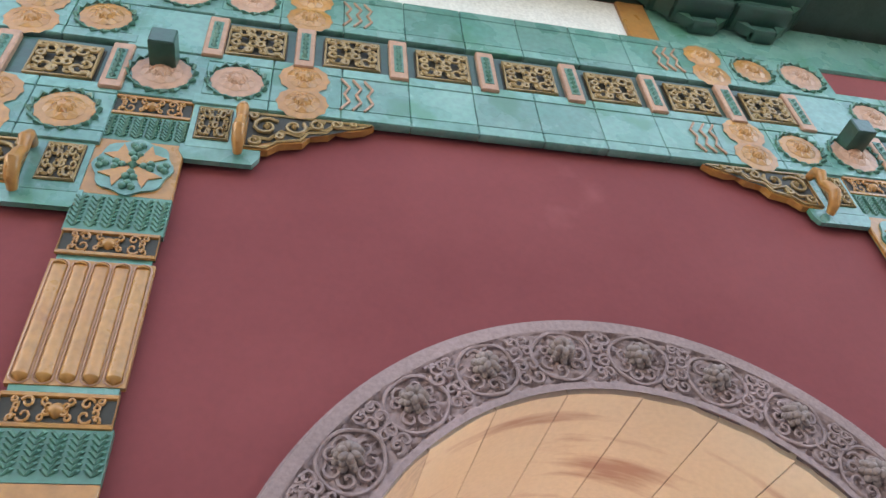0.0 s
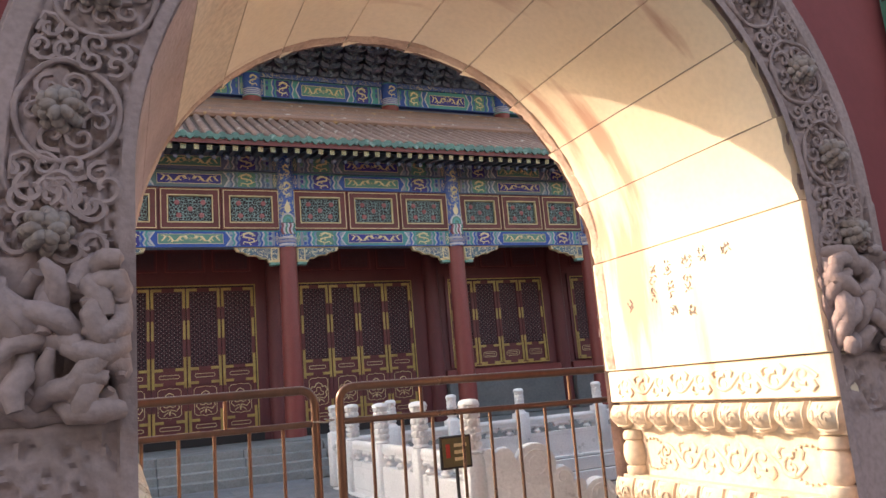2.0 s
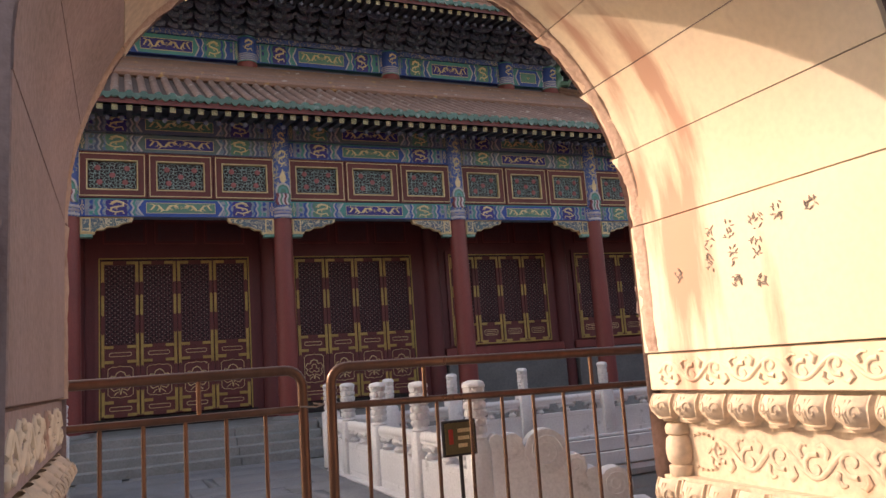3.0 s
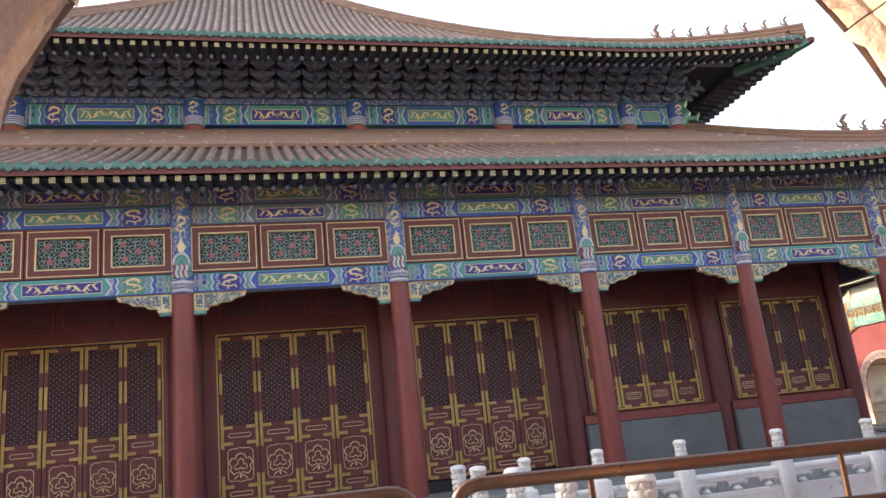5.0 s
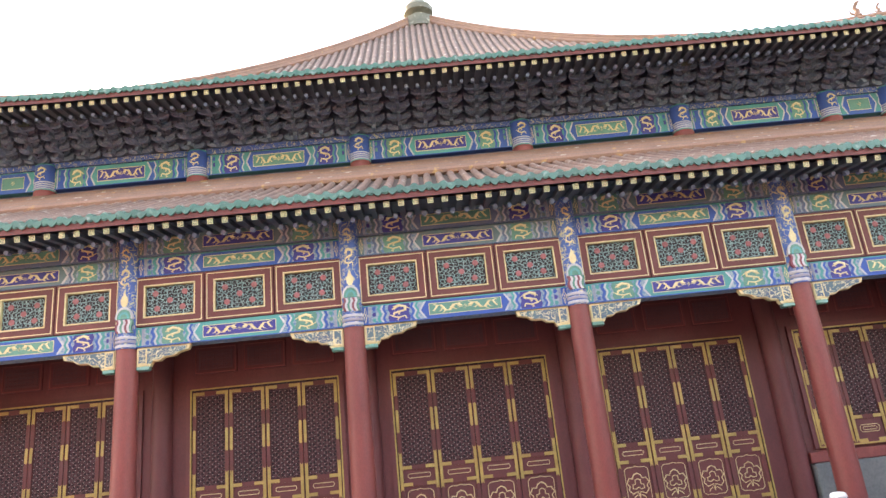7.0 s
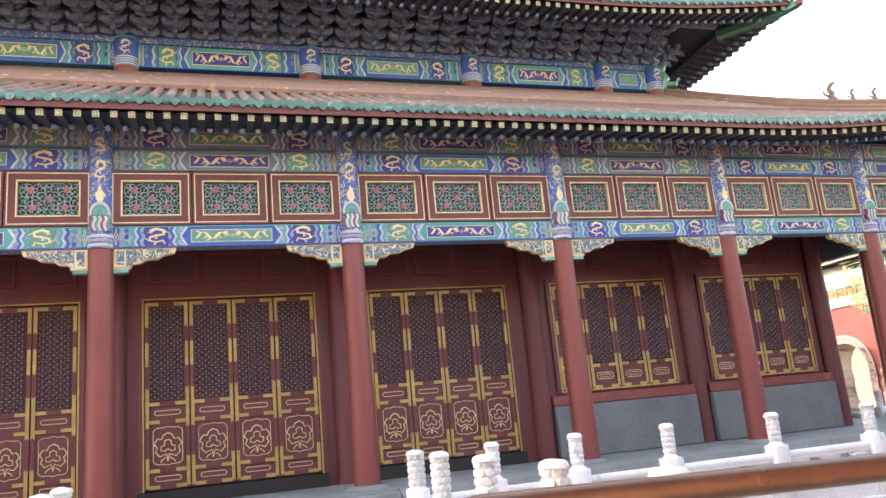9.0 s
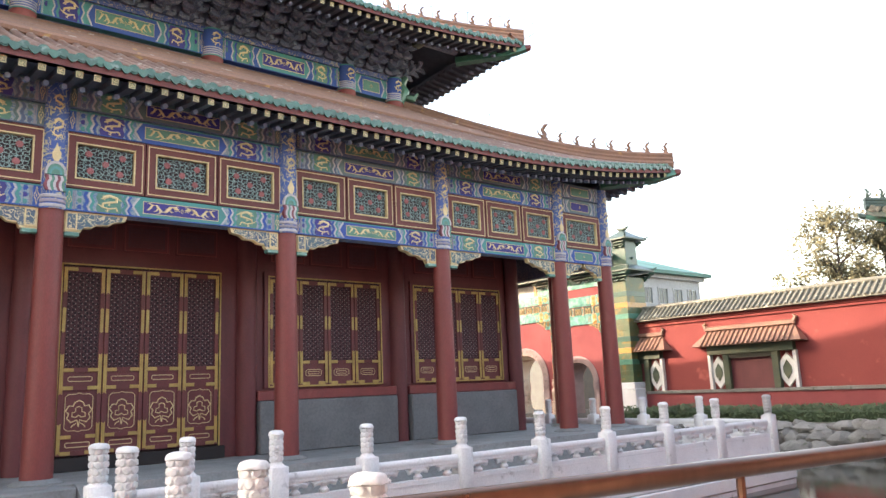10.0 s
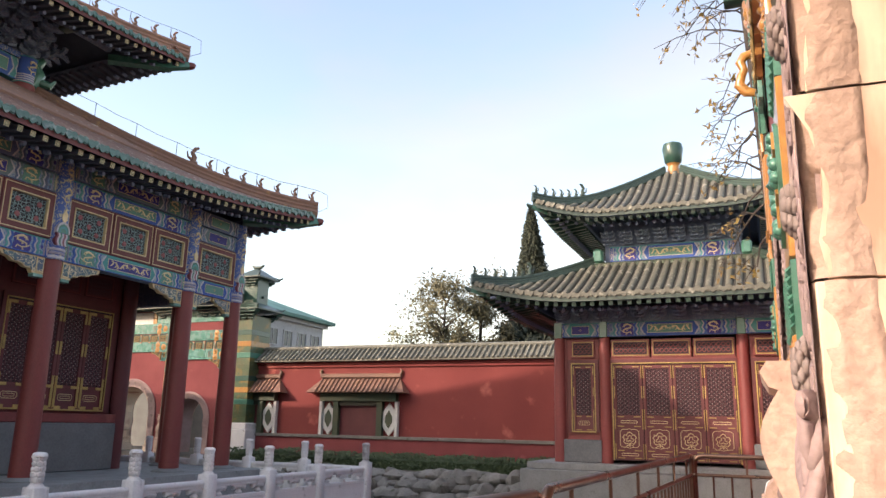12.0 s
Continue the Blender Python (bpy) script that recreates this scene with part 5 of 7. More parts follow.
def painted_beam(x0, x1, z0, z1, y, flip, faded=False, depth=0.3, host=None):
    """One painted beam between two posts: pointed dragon panel, chevron bands, side dragons, stripes and end flowers."""
    blue, green = (DUSTY_BLUE, DUSTY_GREEN) if faded else (BLUE, GREEN)
    border, other = (blue, green) if flip else (green, blue)
    ground, side = (SAGE, VIOLET) if flip else (VIOLET, SAGE)
    body = part("painted_beam", Build().box(x0, x1, y, y + depth, z0, z1), other if z0 > 9 else PALE_BEAM, host or hall, "blue and green painted beam with gilt dragons")
    w, h = x1 - x0, z1 - z0
    m, zc = (x0 + x1) / 2, (z0 + z1) / 2
    small = w < 2.2
    cw = w * (0.22 if small else 0.17)
    part("panel_line", pointed(m, cw + 0.115, z0 + 0.004, z1 - 0.004, 0.10, y, 0.006), GREY_PAINT, body)
    part("panel_border", pointed(m, cw + 0.075, z0 + 0.008, z1 - 0.008, 0.09, y, 0.010), border, body)
    part("panel_line", Build().box(m - cw - 0.012, m + cw + 0.012, y - 0.013, y, z0 + h * 0.20, z1 - h * 0.20), PALE_GOLD, body)
    part("panel_ground", Build().box(m - cw, m + cw, y - 0.016, y, z0 + h * 0.23, z1 - h * 0.23), ground, body)
    dh = h * 0.62
    if not small:
        for sx in (-1, 1):
            placed("gilt_dragon", DRAGON, body, Matrix.Translation((m + sx * cw * 0.50, y - 0.018, zc)) @ Matrix.Diagonal((sx * cw * 0.82, 0.15, dh * 0.95, 1)))
    placed("gilt_pearl", DRAGON_FAR, body, Matrix.Translation((m, y - 0.018, zc)) @ Matrix.Diagonal((dh * 0.30, 0.12, dh * 0.30, 1)))
    for sx in (-1, 1):
        e0 = m + sx * (cw + 0.19)
        for k, mat in enumerate((other, GREY_PAINT, border)):
            part("chevron", zigzag(e0 + sx * 0.045 * k, z0, z1, y - 0.001 - 0.0006 * k, 0.05 if k != 1 else 0.034, 0.05, sx), mat, body)
        if small:
            continue
        pw = w * 0.045
        pm = m + sx * (cw + 0.40 + pw)
        part("side_panel", Build().prism([(pm - pw, z0), (pm + pw, z0), (pm + pw + 0.035, z0 + h * 0.25), (pm + pw, zc), (pm + pw + 0.035, z1 - h * 0.25), (pm + pw, z1), (pm - pw, z1), (pm - pw - 0.035, z1 - h * 0.25), (pm - pw, zc), (pm - pw - 0.035, z0 + h * 0.25)], "y", y - 0.008, y), side, body)
        placed("gilt_dragon", COIL, body, Matrix.Translation((pm, y - 0.011, zc)) @ Matrix.Diagonal((-sx * pw * 2.5, 0.15, h * 0.86, 1)))
        for k, mat in enumerate((border, GREY_PAINT, other)):
            part("chevron", zigzag(pm + sx * (pw + 0.05 + 0.05 * k), z0, z1, y - 0.001 - 0.0006 * k, 0.052 if k != 1 else 0.034, 0.045, sx), mat, body)
        a = pm + sx * (pw + 0.27)
        b = m + sx * w * 0.5
        L = abs(b - a)
        for k in range(3):
            zz = z0 + h * (0.2 + 0.3 * k)
            part("cloud_lobe", Build().prism([(a, zz - h * 0.10), (a + sx * L * 0.16, zz - h * 0.10), (a + sx * L * 0.24, zz), (a + sx * L * 0.16, zz + h * 0.10), (a, zz + h * 0.10)], "y", y - 0.008, y), (other, side, border)[k], body)
        stripes = Build()
        for q in (0.30, 0.38, 0.88, 0.95):
            stripes.box(*sorted((a + sx * L * q, a + sx * L * (q + 0.045))), y - 0.010, y, z0, z1)
        part("end_stripe", stripes, PALE_LILAC if z0 < 9 else GREY_PAINT, body)
        part("end_panel", Build().box(*sorted((a + sx * L * 0.48, a + sx * L * 0.82)), y - 0.009, y, z0 + 0.01, z1 - 0.01), border, body)
        placed("beam_flower", DRAGON_FAR, body, Matrix.Translation((a + sx * L * 0.65, y - 0.011, zc)) @ Matrix.Diagonal((L * 0.28, 0.12, h * 0.72, 1)))
    for zz, mat in ((z0, blue), (z1 - 0.022, green)):
        part("edge_line", Build().box(x0, x1, y - 0.012, y, zz, zz + 0.022), mat, body)
    return body


def vine_lattice():
    """Pierced carving: regular spiral tendrils round five flower places, with leaves."""
    rng = random.Random(5)
    b = Build()
    W, H = 0.365, 0.275
    for i in range(9):
        for j in range(7):
            x, z = -W + 2 * W * (i + 0.5) / 9, -H + 2 * H * (j + 0.5) / 7
            d, t0 = (1 if (i + j) % 2 else -1), rng.uniform(0, 6.3)
            pts = []
            for k in range(9):
                t = t0 + d * k * 0.75
                rr = 0.056 * (1 - 0.085 * k)
                pts.append((max(-W, min(W, x + math.cos(t) * rr)), -0.006 + 0.006 * math.sin(k), max(-H, min(H, z + math.sin(t) * rr))))
            b.tube(pts, 0.0058, 4)
            t = t0 + 2.2
            b.tube([(x + 0.03 * math.cos(t), -0.008, z + 0.03 * math.sin(t)), (x + 0.055 * math.cos(t + 0.3), -0.012, z + 0.055 * math.sin(t + 0.3)), (x + 0.072 * math.cos(t), -0.008, z + 0.072 * math.sin(t))], [0.003, 0.011, 0.002], 4)
    return b


def rosette(r):
    b = Build()
    for k in range(7):
        t = 2 * math.pi * k / 7
        o = Build().lathe([(0.02, -0.3), (0.45, -0.1), (0.5, 0.05), (0.02, 0.4)], 6).moved(Matrix.Translation((math.cos(t) * r * 0.6, 0, math.sin(t) * r * 0.6)) @ Matrix.Rotation(radians(90), 4, "X") @ Matrix.Scale(r * 0.95, 4))
        b.add(o.v, o.f)
    o = Build().lathe([(0.5, -0.2), (0.45, 0.3), (0.1, 0.5)], 7).moved(Matrix.Rotation(radians(90), 4, "X") @ Matrix.Scale(r * 0.8, 4))
    return b.add(o.v, o.f)


VL = mesh_of("vine_carving", vine_lattice(), VINE)
RS = mesh_of("carved_flower", rosette(0.06), FLOWER)
# dark sheet stands in for the shade behind the pierced carving
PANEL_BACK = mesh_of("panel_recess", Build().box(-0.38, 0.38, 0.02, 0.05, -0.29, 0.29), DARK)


def frame_mesh(name, w, h, t, d, mat):
    b = Build()
    for z0, z1 in ((-h / 2, -h / 2 + t), (h / 2 - t, h / 2)):
        b.box(-w / 2, w / 2, -d, 0.02, z0, z1)
    for x0, x1 in ((-w / 2, -w / 2 + t), (w / 2 - t, w / 2)):
        b.box(x0, x1, -d, 0.02, -h / 2 + t, h / 2 - t)
    return mesh_of(name, b, mat)


def carved_panels(x0, x1, count, z0, z1, y):
    w = (x1 - x0) / count
    h = z1 - z0
    part("panel_board", Build().box(x0, x1, y + 0.06, y + 0.2, z0, z1), DOOR_RED, hall)
    red = frame_mesh("panel_frame", w - 0.02, h, (h - 0.66) / 2, 0.05, PANEL_RED)
    gout = frame_mesh("outer_gold_line", w - 0.09, h - 0.07, 0.016, 0.056, PALE_GOLD)
    sx = (w - 0.42) / 0.76
    gin = frame_mesh("inner_gold_line", 0.76 * sx + 0.06, 0.65, 0.024, 0.06, PALE_GOLD)
    side = Build()
    for s in (-1, 1):
        side.box(*sorted((s * (w / 2 - 0.02), s * (0.38 * sx + 0.02))), -0.045, 0.02, -h / 2, h / 2)
    side = mesh_of("panel_stile", side, PANEL_RED)
    for i in range(count):
        m = Matrix.Translation((x0 + w * (i + 0.5), y, (z0 + z1) / 2))
        f = placed("panel_frame", red, hall, m)
        placed("panel_stile", side, f, Matrix())
        placed("outer_gold_line", gout, f, Matrix())
        placed("inner_gold_line", gin, f, Matrix())
        placed("panel_recess", PANEL_BACK, f, Matrix.Diagonal((sx, 1, 1, 1)))
        placed("vine_carving", VL, f, Matrix.Diagonal((sx * (1 if i % 2 else -1), 1, 1, 1)))
        for a, c in ((-0.23, 0.15), (0.23, 0.15), (0, 0), (-0.2, -0.15), (0.2, -0.15)):
            placed("carved_flower", RS, f, Matrix.Translation((a * sx, -0.01, c)))


def door_leaf_mesh(w, z0, z1, window, gilt=1.0):
    """Meshes of one leaf: frame, lattice, gilt plates, gilt lines."""
    fr, gl, ln, lat, stud = Build(), [], Build(), Build(), Build()
    h = z1 - z0
    zl = z0 + (0.43 * h if not window else 0.20 * h)
    e = h / 3.6
    s = 0.085
    fr.box(-w / 2, -w / 2 + s, -0.03, 0.04, z0, z1, 0.006).box(w / 2 - s, w / 2, -0.03, 0.04, z0, z1, 0.006)
    bands = [z0, z0 + 0.09]
    rails = [(z0, z0 + 0.09), (zl, zl + 0.09), (z1 - 0.10, z1)]
    if window:
        rails = [(z0, z0 + 0.08), (zl, zl + 0.08), (z1 - 0.10, z1)]
    else:
        rails += [(z0 + 0.30 * e, z0 + 0.39 * e), (zl - 0.34 * e, zl - 0.25 * e)]
    for a, c in rails:
        fr.box(-w / 2 + s, w / 2 - s, -0.028, 0.04, a, c)
    fr.box(-w / 2 + s, w / 2 - s, 0.0, 0.03, z0, zl)
    # lattice of three crossing bar sets
    x0, x1, a, c = -w / 2 + s, w / 2 - s, zl + 0.09, z1 - 0.10
    p = 0.105
    for ang in (90, 30, -30):
        t = radians(ang)
        dx, dz = math.cos(t), math.sin(t)
        nx, nz = -dz, dx
        R = math.hypot(x1 - x0, c - a)
        mx, mz = (x0 + x1) / 2, (a + c) / 2
        k = -int(R / p) - 1
        while k <= R / p + 1:
            ox, oz = mx + nx * p * k, mz + nz * p * k
            lo, hi = -1e9, 1e9
            ok = True
            for o, d, l0, l1 in ((ox, dx, x0, x1), (oz, dz, a, c)):
                if abs(d) < 1e-6:
                    ok = ok and l0 <= o <= l1
                else:
                    u, v = sorted(((l0 - o) / d, (l1 - o) / d))
                    lo, hi = max(lo, u), min(hi, v)
            if ok and hi > lo + 0.01:
                q = 0.011
                vs = [(ox + dx * u + nx * q * e, y, oz + dz * u + nz * q * e) for u in (lo, hi) for e in (-1, 1) for y in (-0.012, 0.012)]
                lat.add(vs, [(0, 1, 3, 2), (4, 6, 7, 5), (0, 4, 5, 1), (2, 3, 7, 6), (0, 2, 6, 4), (1, 5, 7, 3)])
            k += 1
    for i in range(int((x1 - x0) / 0.0606)):
        for j in range(int((c - a) / 0.105)):
            px, pz = x0 + 0.03 + 0.0606 * i, a + 0.05 + 0.105 * j + (0.0525 if i % 2 else 0)
            if pz < c:
                stud.add([(px - 0.013, -0.013, pz), (px, -0.013, pz - 0.013), (px + 0.013, -0.013, pz), (px, -0.013, pz + 0.013), (px, -0.024, pz)], [(0, 1, 4), (1, 2, 4), (2, 3, 4), (3, 0, 4)])
    # gilt plates on the stiles
    for sx in (-1, 1):
        xa = sorted((sx * (w / 2 - 0.010), sx * (w / 2 - 0.010 - (s - 0.022) * gilt)))
        zs = [(z1 - 0.52 * e, z1 - 0.02), ((zl + z1) / 2 - 0.26 * e, (zl + z1) / 2 + 0.22 * e), (zl - 0.42 * e if not window else z0 + 0.02, zl + (0.36 * e if not window else 0.45 * e))]
        if not window:
            zs.append((z0 + 0.02, z0 + 0.60 * e))
        for za, zb in zs:
            c0, hw, mid = (xa[0] + xa[1]) / 2, (xa[1] - xa[0]) / 2, zs.index((za, zb)) == 1
            if mid:
                poly = [(c0 + hw * math.cos(q), (zb - hw if math.sin(q) > 0 else za + hw) + hw * math.sin(q)) for q in [k * math.pi / 6 + 0.02 for k in range(12)]]
            else:
                poly = [(c0 - hw, za), (c0, za + hw), (c0 + hw, za), (c0 + hw, zb), (c0, zb - hw * (za < z1 - e)), (c0 - hw, zb)]
            gl.append(Build().prism(poly, "y", -0.040, -0.028))
            if not mid:
                gl.append(Build().tube([(c0, -0.041, za + hw), (c0, -0.041, zb - hw)], 0.007, 5))
        for za, zb in rails:
            gl.append(Build().box(*sorted((sx * (w / 2 - s + 0.01), sx * (w / 2 - s - 0.30 * (w / 2 - s) - 0.08))), -0.038, -0.026, (za + zb) / 2 - 0.034 * gilt, (za + zb) / 2 + 0.034 * gilt, 0.004))

    def loop(cx, cz, ww, hh, r=0.007):
        k = min(ww, hh) * 0.25
        pts = [(cx - ww / 2 + k, -0.006, cz - hh / 2), (cx + ww / 2 - k, -0.006, cz - hh / 2), (cx + ww / 2, -0.006, cz - hh / 2 + k), (cx + ww / 2, -0.006, cz + hh / 2 - k), (cx + ww / 2 - k, -0.006, cz + hh / 2), (cx - ww / 2 + k, -0.006, cz + hh / 2), (cx - ww / 2, -0.006, cz + hh / 2 - k), (cx - ww / 2, -0.006, cz - hh / 2 + k)]
        ln.tube(pts, r, 5, True)

    def lobed(cx, cz, ww, hh, r=0.007):
        a, c, k = ww / 2, hh / 2, ww * 0.13
        half = [(0, c + 0.01), (k, c - 0.012), (a - k, c - 0.012), (a - k * 0.5, c - k * 0.5), (a, c - k), (a, -c + k), (a - k * 0.5, -c + k * 0.5), (a - k, -c + 0.012), (k, -c + 0.012), (0, -c - 0.01)]
        ln.tube([(cx + x, -0.006, cz + z) for x, z in half] + [(cx - x, -0.006, cz + z) for x, z in reversed(half[1:-1])], r, 5, True)

    def cloud(cx, cz, sc):
        outer = [(0, -0.95), (0.10, -0.45), (0.55, -0.62), (0.82, -0.30), (0.70, 0.0), (0.92, 0.25), (0.70, 0.62), (0.40, 0.58), (0.30, 0.85), (0, 1.0)]
        inner = [(0, 0.55), (0.22, 0.45), (0.22, 0.15), (0.45, 0.10), (0.48, -0.2), (0.2, -0.25), (0, -0.1)]
        for q in (-1, 1):
            ln.tube([(cx + q * x * sc, -0.006, cz + z * sc) for x, z in outer], 0.012, 5)
            ln.tube([(cx + q * x * sc, -0.006, cz + z * sc) for x, z in inner], 0.010, 5)
            ln.tube([(cx + q * 0.16 * sc, -0.006, cz - 0.7 * sc), (cx + q * 0.4 * sc, -0.006, cz - 0.85 * sc), (cx + q * 0.5 * sc, -0.006, cz - 1.0 * sc)], 0.01, 5)
    iw = w - 2 * s
    if window:
        loop(0, (z0 + 0.08 + zl) / 2, iw * 0.72, (zl - z0) * 0.30)
        loop(0, (z0 + 0.08 + zl) / 2, iw * 0.5, (zl - z0) * 0.12, 0.006)
    else:
        loop(0, z0 + 0.195 * e, iw * 0.72, 0.085 * e)
        loop(0, zl - 0.125 * e, iw * 0.72, 0.085 * e)
        lo, hi = z0 + 0.39 * e, zl - 0.34 * e
        lobed(0, (lo + hi) / 2, iw * 0.82, (hi - lo) * 0.86)
        cloud(0, (lo + hi) / 2 - 0.03, min(iw * 0.42, (hi - lo) * 0.34))
    return (mesh_of("leaf_frame", fr, DOOR_RED), mesh_of("leaf_lattice", lat, LATTICE), [mesh_of("gilt_plate", q, GOLD) for q in gl], mesh_of("gilt_line", ln, PALE_GOLD), mesh_of("lattice_stud", stud, STUD, 0))


def opening(x0, x1, z0, z1, leaves, window, name, host, wy, label, gilt=1.0):
    """A row of lattice leaves in a gilt frame, set in the hall's inner wall."""
    d = part(name, Build().box(x0 - 0.09, x0, wy - 0.06, wy + 0.08, z0 - 0.0, z1 + 0.09).box(x1, x1 + 0.09, wy - 0.06, wy + 0.08, z0, z1 + 0.09).box(x0, x1, wy - 0.06, wy + 0.08, z1, z1 + 0.09), DOOR_RED, host, label)
    edge = Build()
    for a, c in ((x0, x0 + 0.028), (x1 - 0.028, x1)):
        edge.box(a, c, wy - 0.075, wy - 0.055, z0, z1)
    edge.box(x0, x1, wy - 0.075, wy - 0.055, z1 - 0.028, z1)
    if window:
        edge.box(x0, x1, wy - 0.075, wy - 0.055, z0, z0 + 0.035)
    part("gilt_edge", edge, GOLD, d)
    w = (x1 - x0 - 0.07) / leaves
    fr, lat, gl, ln, stud = door_leaf_mesh(w - 0.012, z0 + 0.03, z1 - 0.06, window, gilt)
    for i in range(leaves):
        m = Matrix.Translation((x0 + 0.035 + w * (i + 0.5), wy - 0.02, 0))
        for nm, me in (("leaf_frame", fr), ("leaf_lattice", lat), ("gilt_line", ln), ("lattice_stud", stud)):
            q = placed(nm, me, d, m)
            if nm == "lattice_stud":
                tagged(q, kind="stuff")
        for me in gl:
            placed("gilt_plate", me, d, m)
    # dark sheet stands in for the unlit interior behind the lattice
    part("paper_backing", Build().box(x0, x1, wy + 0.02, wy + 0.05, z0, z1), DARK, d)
    return d


# columns
for side in range(4):
    R = Matrix.Rotation(radians(90) * side, 4, "Z")
    for o in OFFS[:-1]:
        p = R @ Vector((o, FY, 0))
        b = Build().cyl((p.x, p.y, FLOOR + 0.05), (p.x, p.y, COL_TOP), 0.24, 0.205, 20, False)
        part("column", b, LACQUER, hall)
        part("column_base", Build().lathe([(0.40, 0.0), (0.40, 0.02), (0.30, 0.07), (0.27, 0.08)], 20, (p.x, p.y, FLOOR)), GREY_STONE, hall)
for o in OFFS[1:-1]:
    part("inner_column", Build().cyl((o, WY - 0.02, FLOOR), (o, WY - 0.02, 6.6), 0.22, 0.21, 16, False), DOOR_RED, hall)
# front beams, panels and brackets between columns
qpoly = [(0, 0), (1.02, 0), (0.98, -0.10), (0.80, -0.14), (0.72, -0.20), (0.52, -0.21), (0.44, -0.27), (0.30, -0.28), (0.26, -0.36), (0.0, -0.36)]
for k, (a, c) in enumerate(zip(OFFS, OFFS[1:])):
    x0, x1 = a + 0.14, c - 0.14
    painted_beam(x0, x1, COL_TOP, 5.19, FY - 0.10, k % 2 == 0)
    cnt = 1 if x1 - x0 < 2.2 else 3
    carved_panels(x0, x1, cnt, 5.21, 6.19, FY - 0.06)
    painted_beam(x0, x1, 6.21, 6.60, FY - 0.08, k % 2 == 1, k % 2 == 0)
    painted_beam(x0, x1, 6.62, 7.02, FY - 0.12, k % 2 == 0, True)
    sc = 1.0 if x1 - x0 > 2.2 else 0.7
    for sx, cx in ((1, a + 0.20), (-1, c - 0.20)):
        q = part("bracket_board", Build().prism([(cx + sx * x * sc, COL_TOP + z) for x, z in qpoly], "y", FY - 0.06, FY + 0.06), PALE_GOLD, hall, "carved gilt bracket board under the beam")
        part("bracket_carving", Build().prism([(cx + sx * (0.05 + x * 0.88) * sc, COL_TOP - 0.03 + z * 0.80) for x, z in qpoly], "y", FY - 0.075, FY - 0.055), BRACKET_CARVE, q)
        part("bracket_cheek", Build().box(*sorted((cx + sx * 0.02, cx + sx * 0.20 * sc)), FY - 0.082, FY - 0.05, COL_TOP - 0.33, COL_TOP - 0.02), PALE_GOLD, q)
        part("bracket_cheek_ground", Build().box(*sorted((cx + sx * 0.045, cx + sx * 0.175 * sc)), FY - 0.086, FY - 0.05, COL_TOP - 0.30, COL_TOP - 0.05), BRACKET_CARVE, q)
        part("bracket_foot", Build().box(*sorted((cx, cx + sx * 0.24 * sc)), FY - 0.08, FY + 0.08, COL_TOP - 0.44, COL_TOP - 0.36, 0.015), TURQ, q)
for o in OFFS:
    pl = part("painted_post", Build().cyl((o, FY - 0.02, COL_TOP - 0.02), (o, FY - 0.02, 7.0), 0.215, 0.205, 18, False), POST_BLUE, hall, "painted post head with green robe pattern")
    yf = FY - 0.235
    placed("post_dragon", COIL, pl, Matrix.Translation((o, yf, 6.16)) @ Matrix.Diagonal((0.26, 0.14, 0.42, 1)))
    placed("post_dragon", COIL, pl, Matrix.Translation((o, yf, 6.62)) @ Matrix.Diagonal((-0.22, 0.14, 0.34, 1)))
    part("post_flame", Build().prism([(o + x, 5.60 + z) for x, z in ((0, 0.32), (0.03, 0.22), (0.07, 0.14), (0.06, 0.05), (0.03, 0.0), (-0.03, 0.0), (-0.06, 0.05), (-0.07, 0.14), (-0.03, 0.22))], "y", yf - 0.004, yf + 0.08), PALE_GOLD, pl)
    for k, mat in enumerate((GREY_PAINT, LEAF_GREEN, GREEN, LEAF_GREEN)):
        q = 1 - 0.2 * k
        part("post_arch", Build().prism([(o + 0.165 * q * math.cos(t), 5.36 + 0.24 * q * math.sin(t) ** 0.8) for t in [math.pi * i / 12 for i in range(13)]], "y", yf - 0.002 * k, yf + 0.10), mat, pl)
    for k, mat in enumerate((ROBE_RED, GREY_PAINT, LEAF_GREEN, GREY_PAINT, ROBE_RED, GREY_PAINT, LEAF_GREEN)):
        xa = o - 0.154 + 0.044 * k
        zig = [(xa + 0.02 * math.sin(j * 1.9), 5.35 - 0.065 * j) for j in range(5)]
        part("post_drape", Build().prism(zig + [(x + 0.044, z) for x, z in reversed(zig)], "y", yf + 0.001, yf + 0.10), mat, pl)
    for k in range(3):
        part("post_ring", Build().lathe([(0.216, 0), (0.226, 0.008), (0.226, 0.05), (0.216, 0.058)], 18, (o, FY - 0.02, COL_TOP + 0.005 + 0.08 * k)), (GREY_PAINT, PALE_LILAC, GREY_PAINT)[k], pl)
# inner wall
wall = []
bays = list(zip(OFFS[1:], OFFS[2:-1]))
opens = []
for k, (a, c) in enumerate(bays):
    m = (a + c) / 2
    door = 2 <= k <= 4
    hw = (1.67 if k == 3 else 1.57) if door else 1.51
    z0 = 0.62 if door else 1.76
    opens.append((m - hw, m + hw, z0, door))
    wall += [Build().box(a, m - hw - 0.09, WY, WY + 0.25, FLOOR, 7.0), Build().box(m + hw + 0.09, c, WY, WY + 0.25, FLOOR, 7.0)]
    wall.append(Build().box(m - hw - 0.09, m + hw + 0.09, WY, WY + 0.25, 4.33, 7.0))
    if not door:
        wall.append(Build().box(m - hw - 0.09, m + hw + 0.09, WY, WY + 0.25, FLOOR, 1.76))
for k in range(len(wall)):
    part("front_wall", wall[k], DOOR_RED, hall, "dark red timber wall under the arcade")
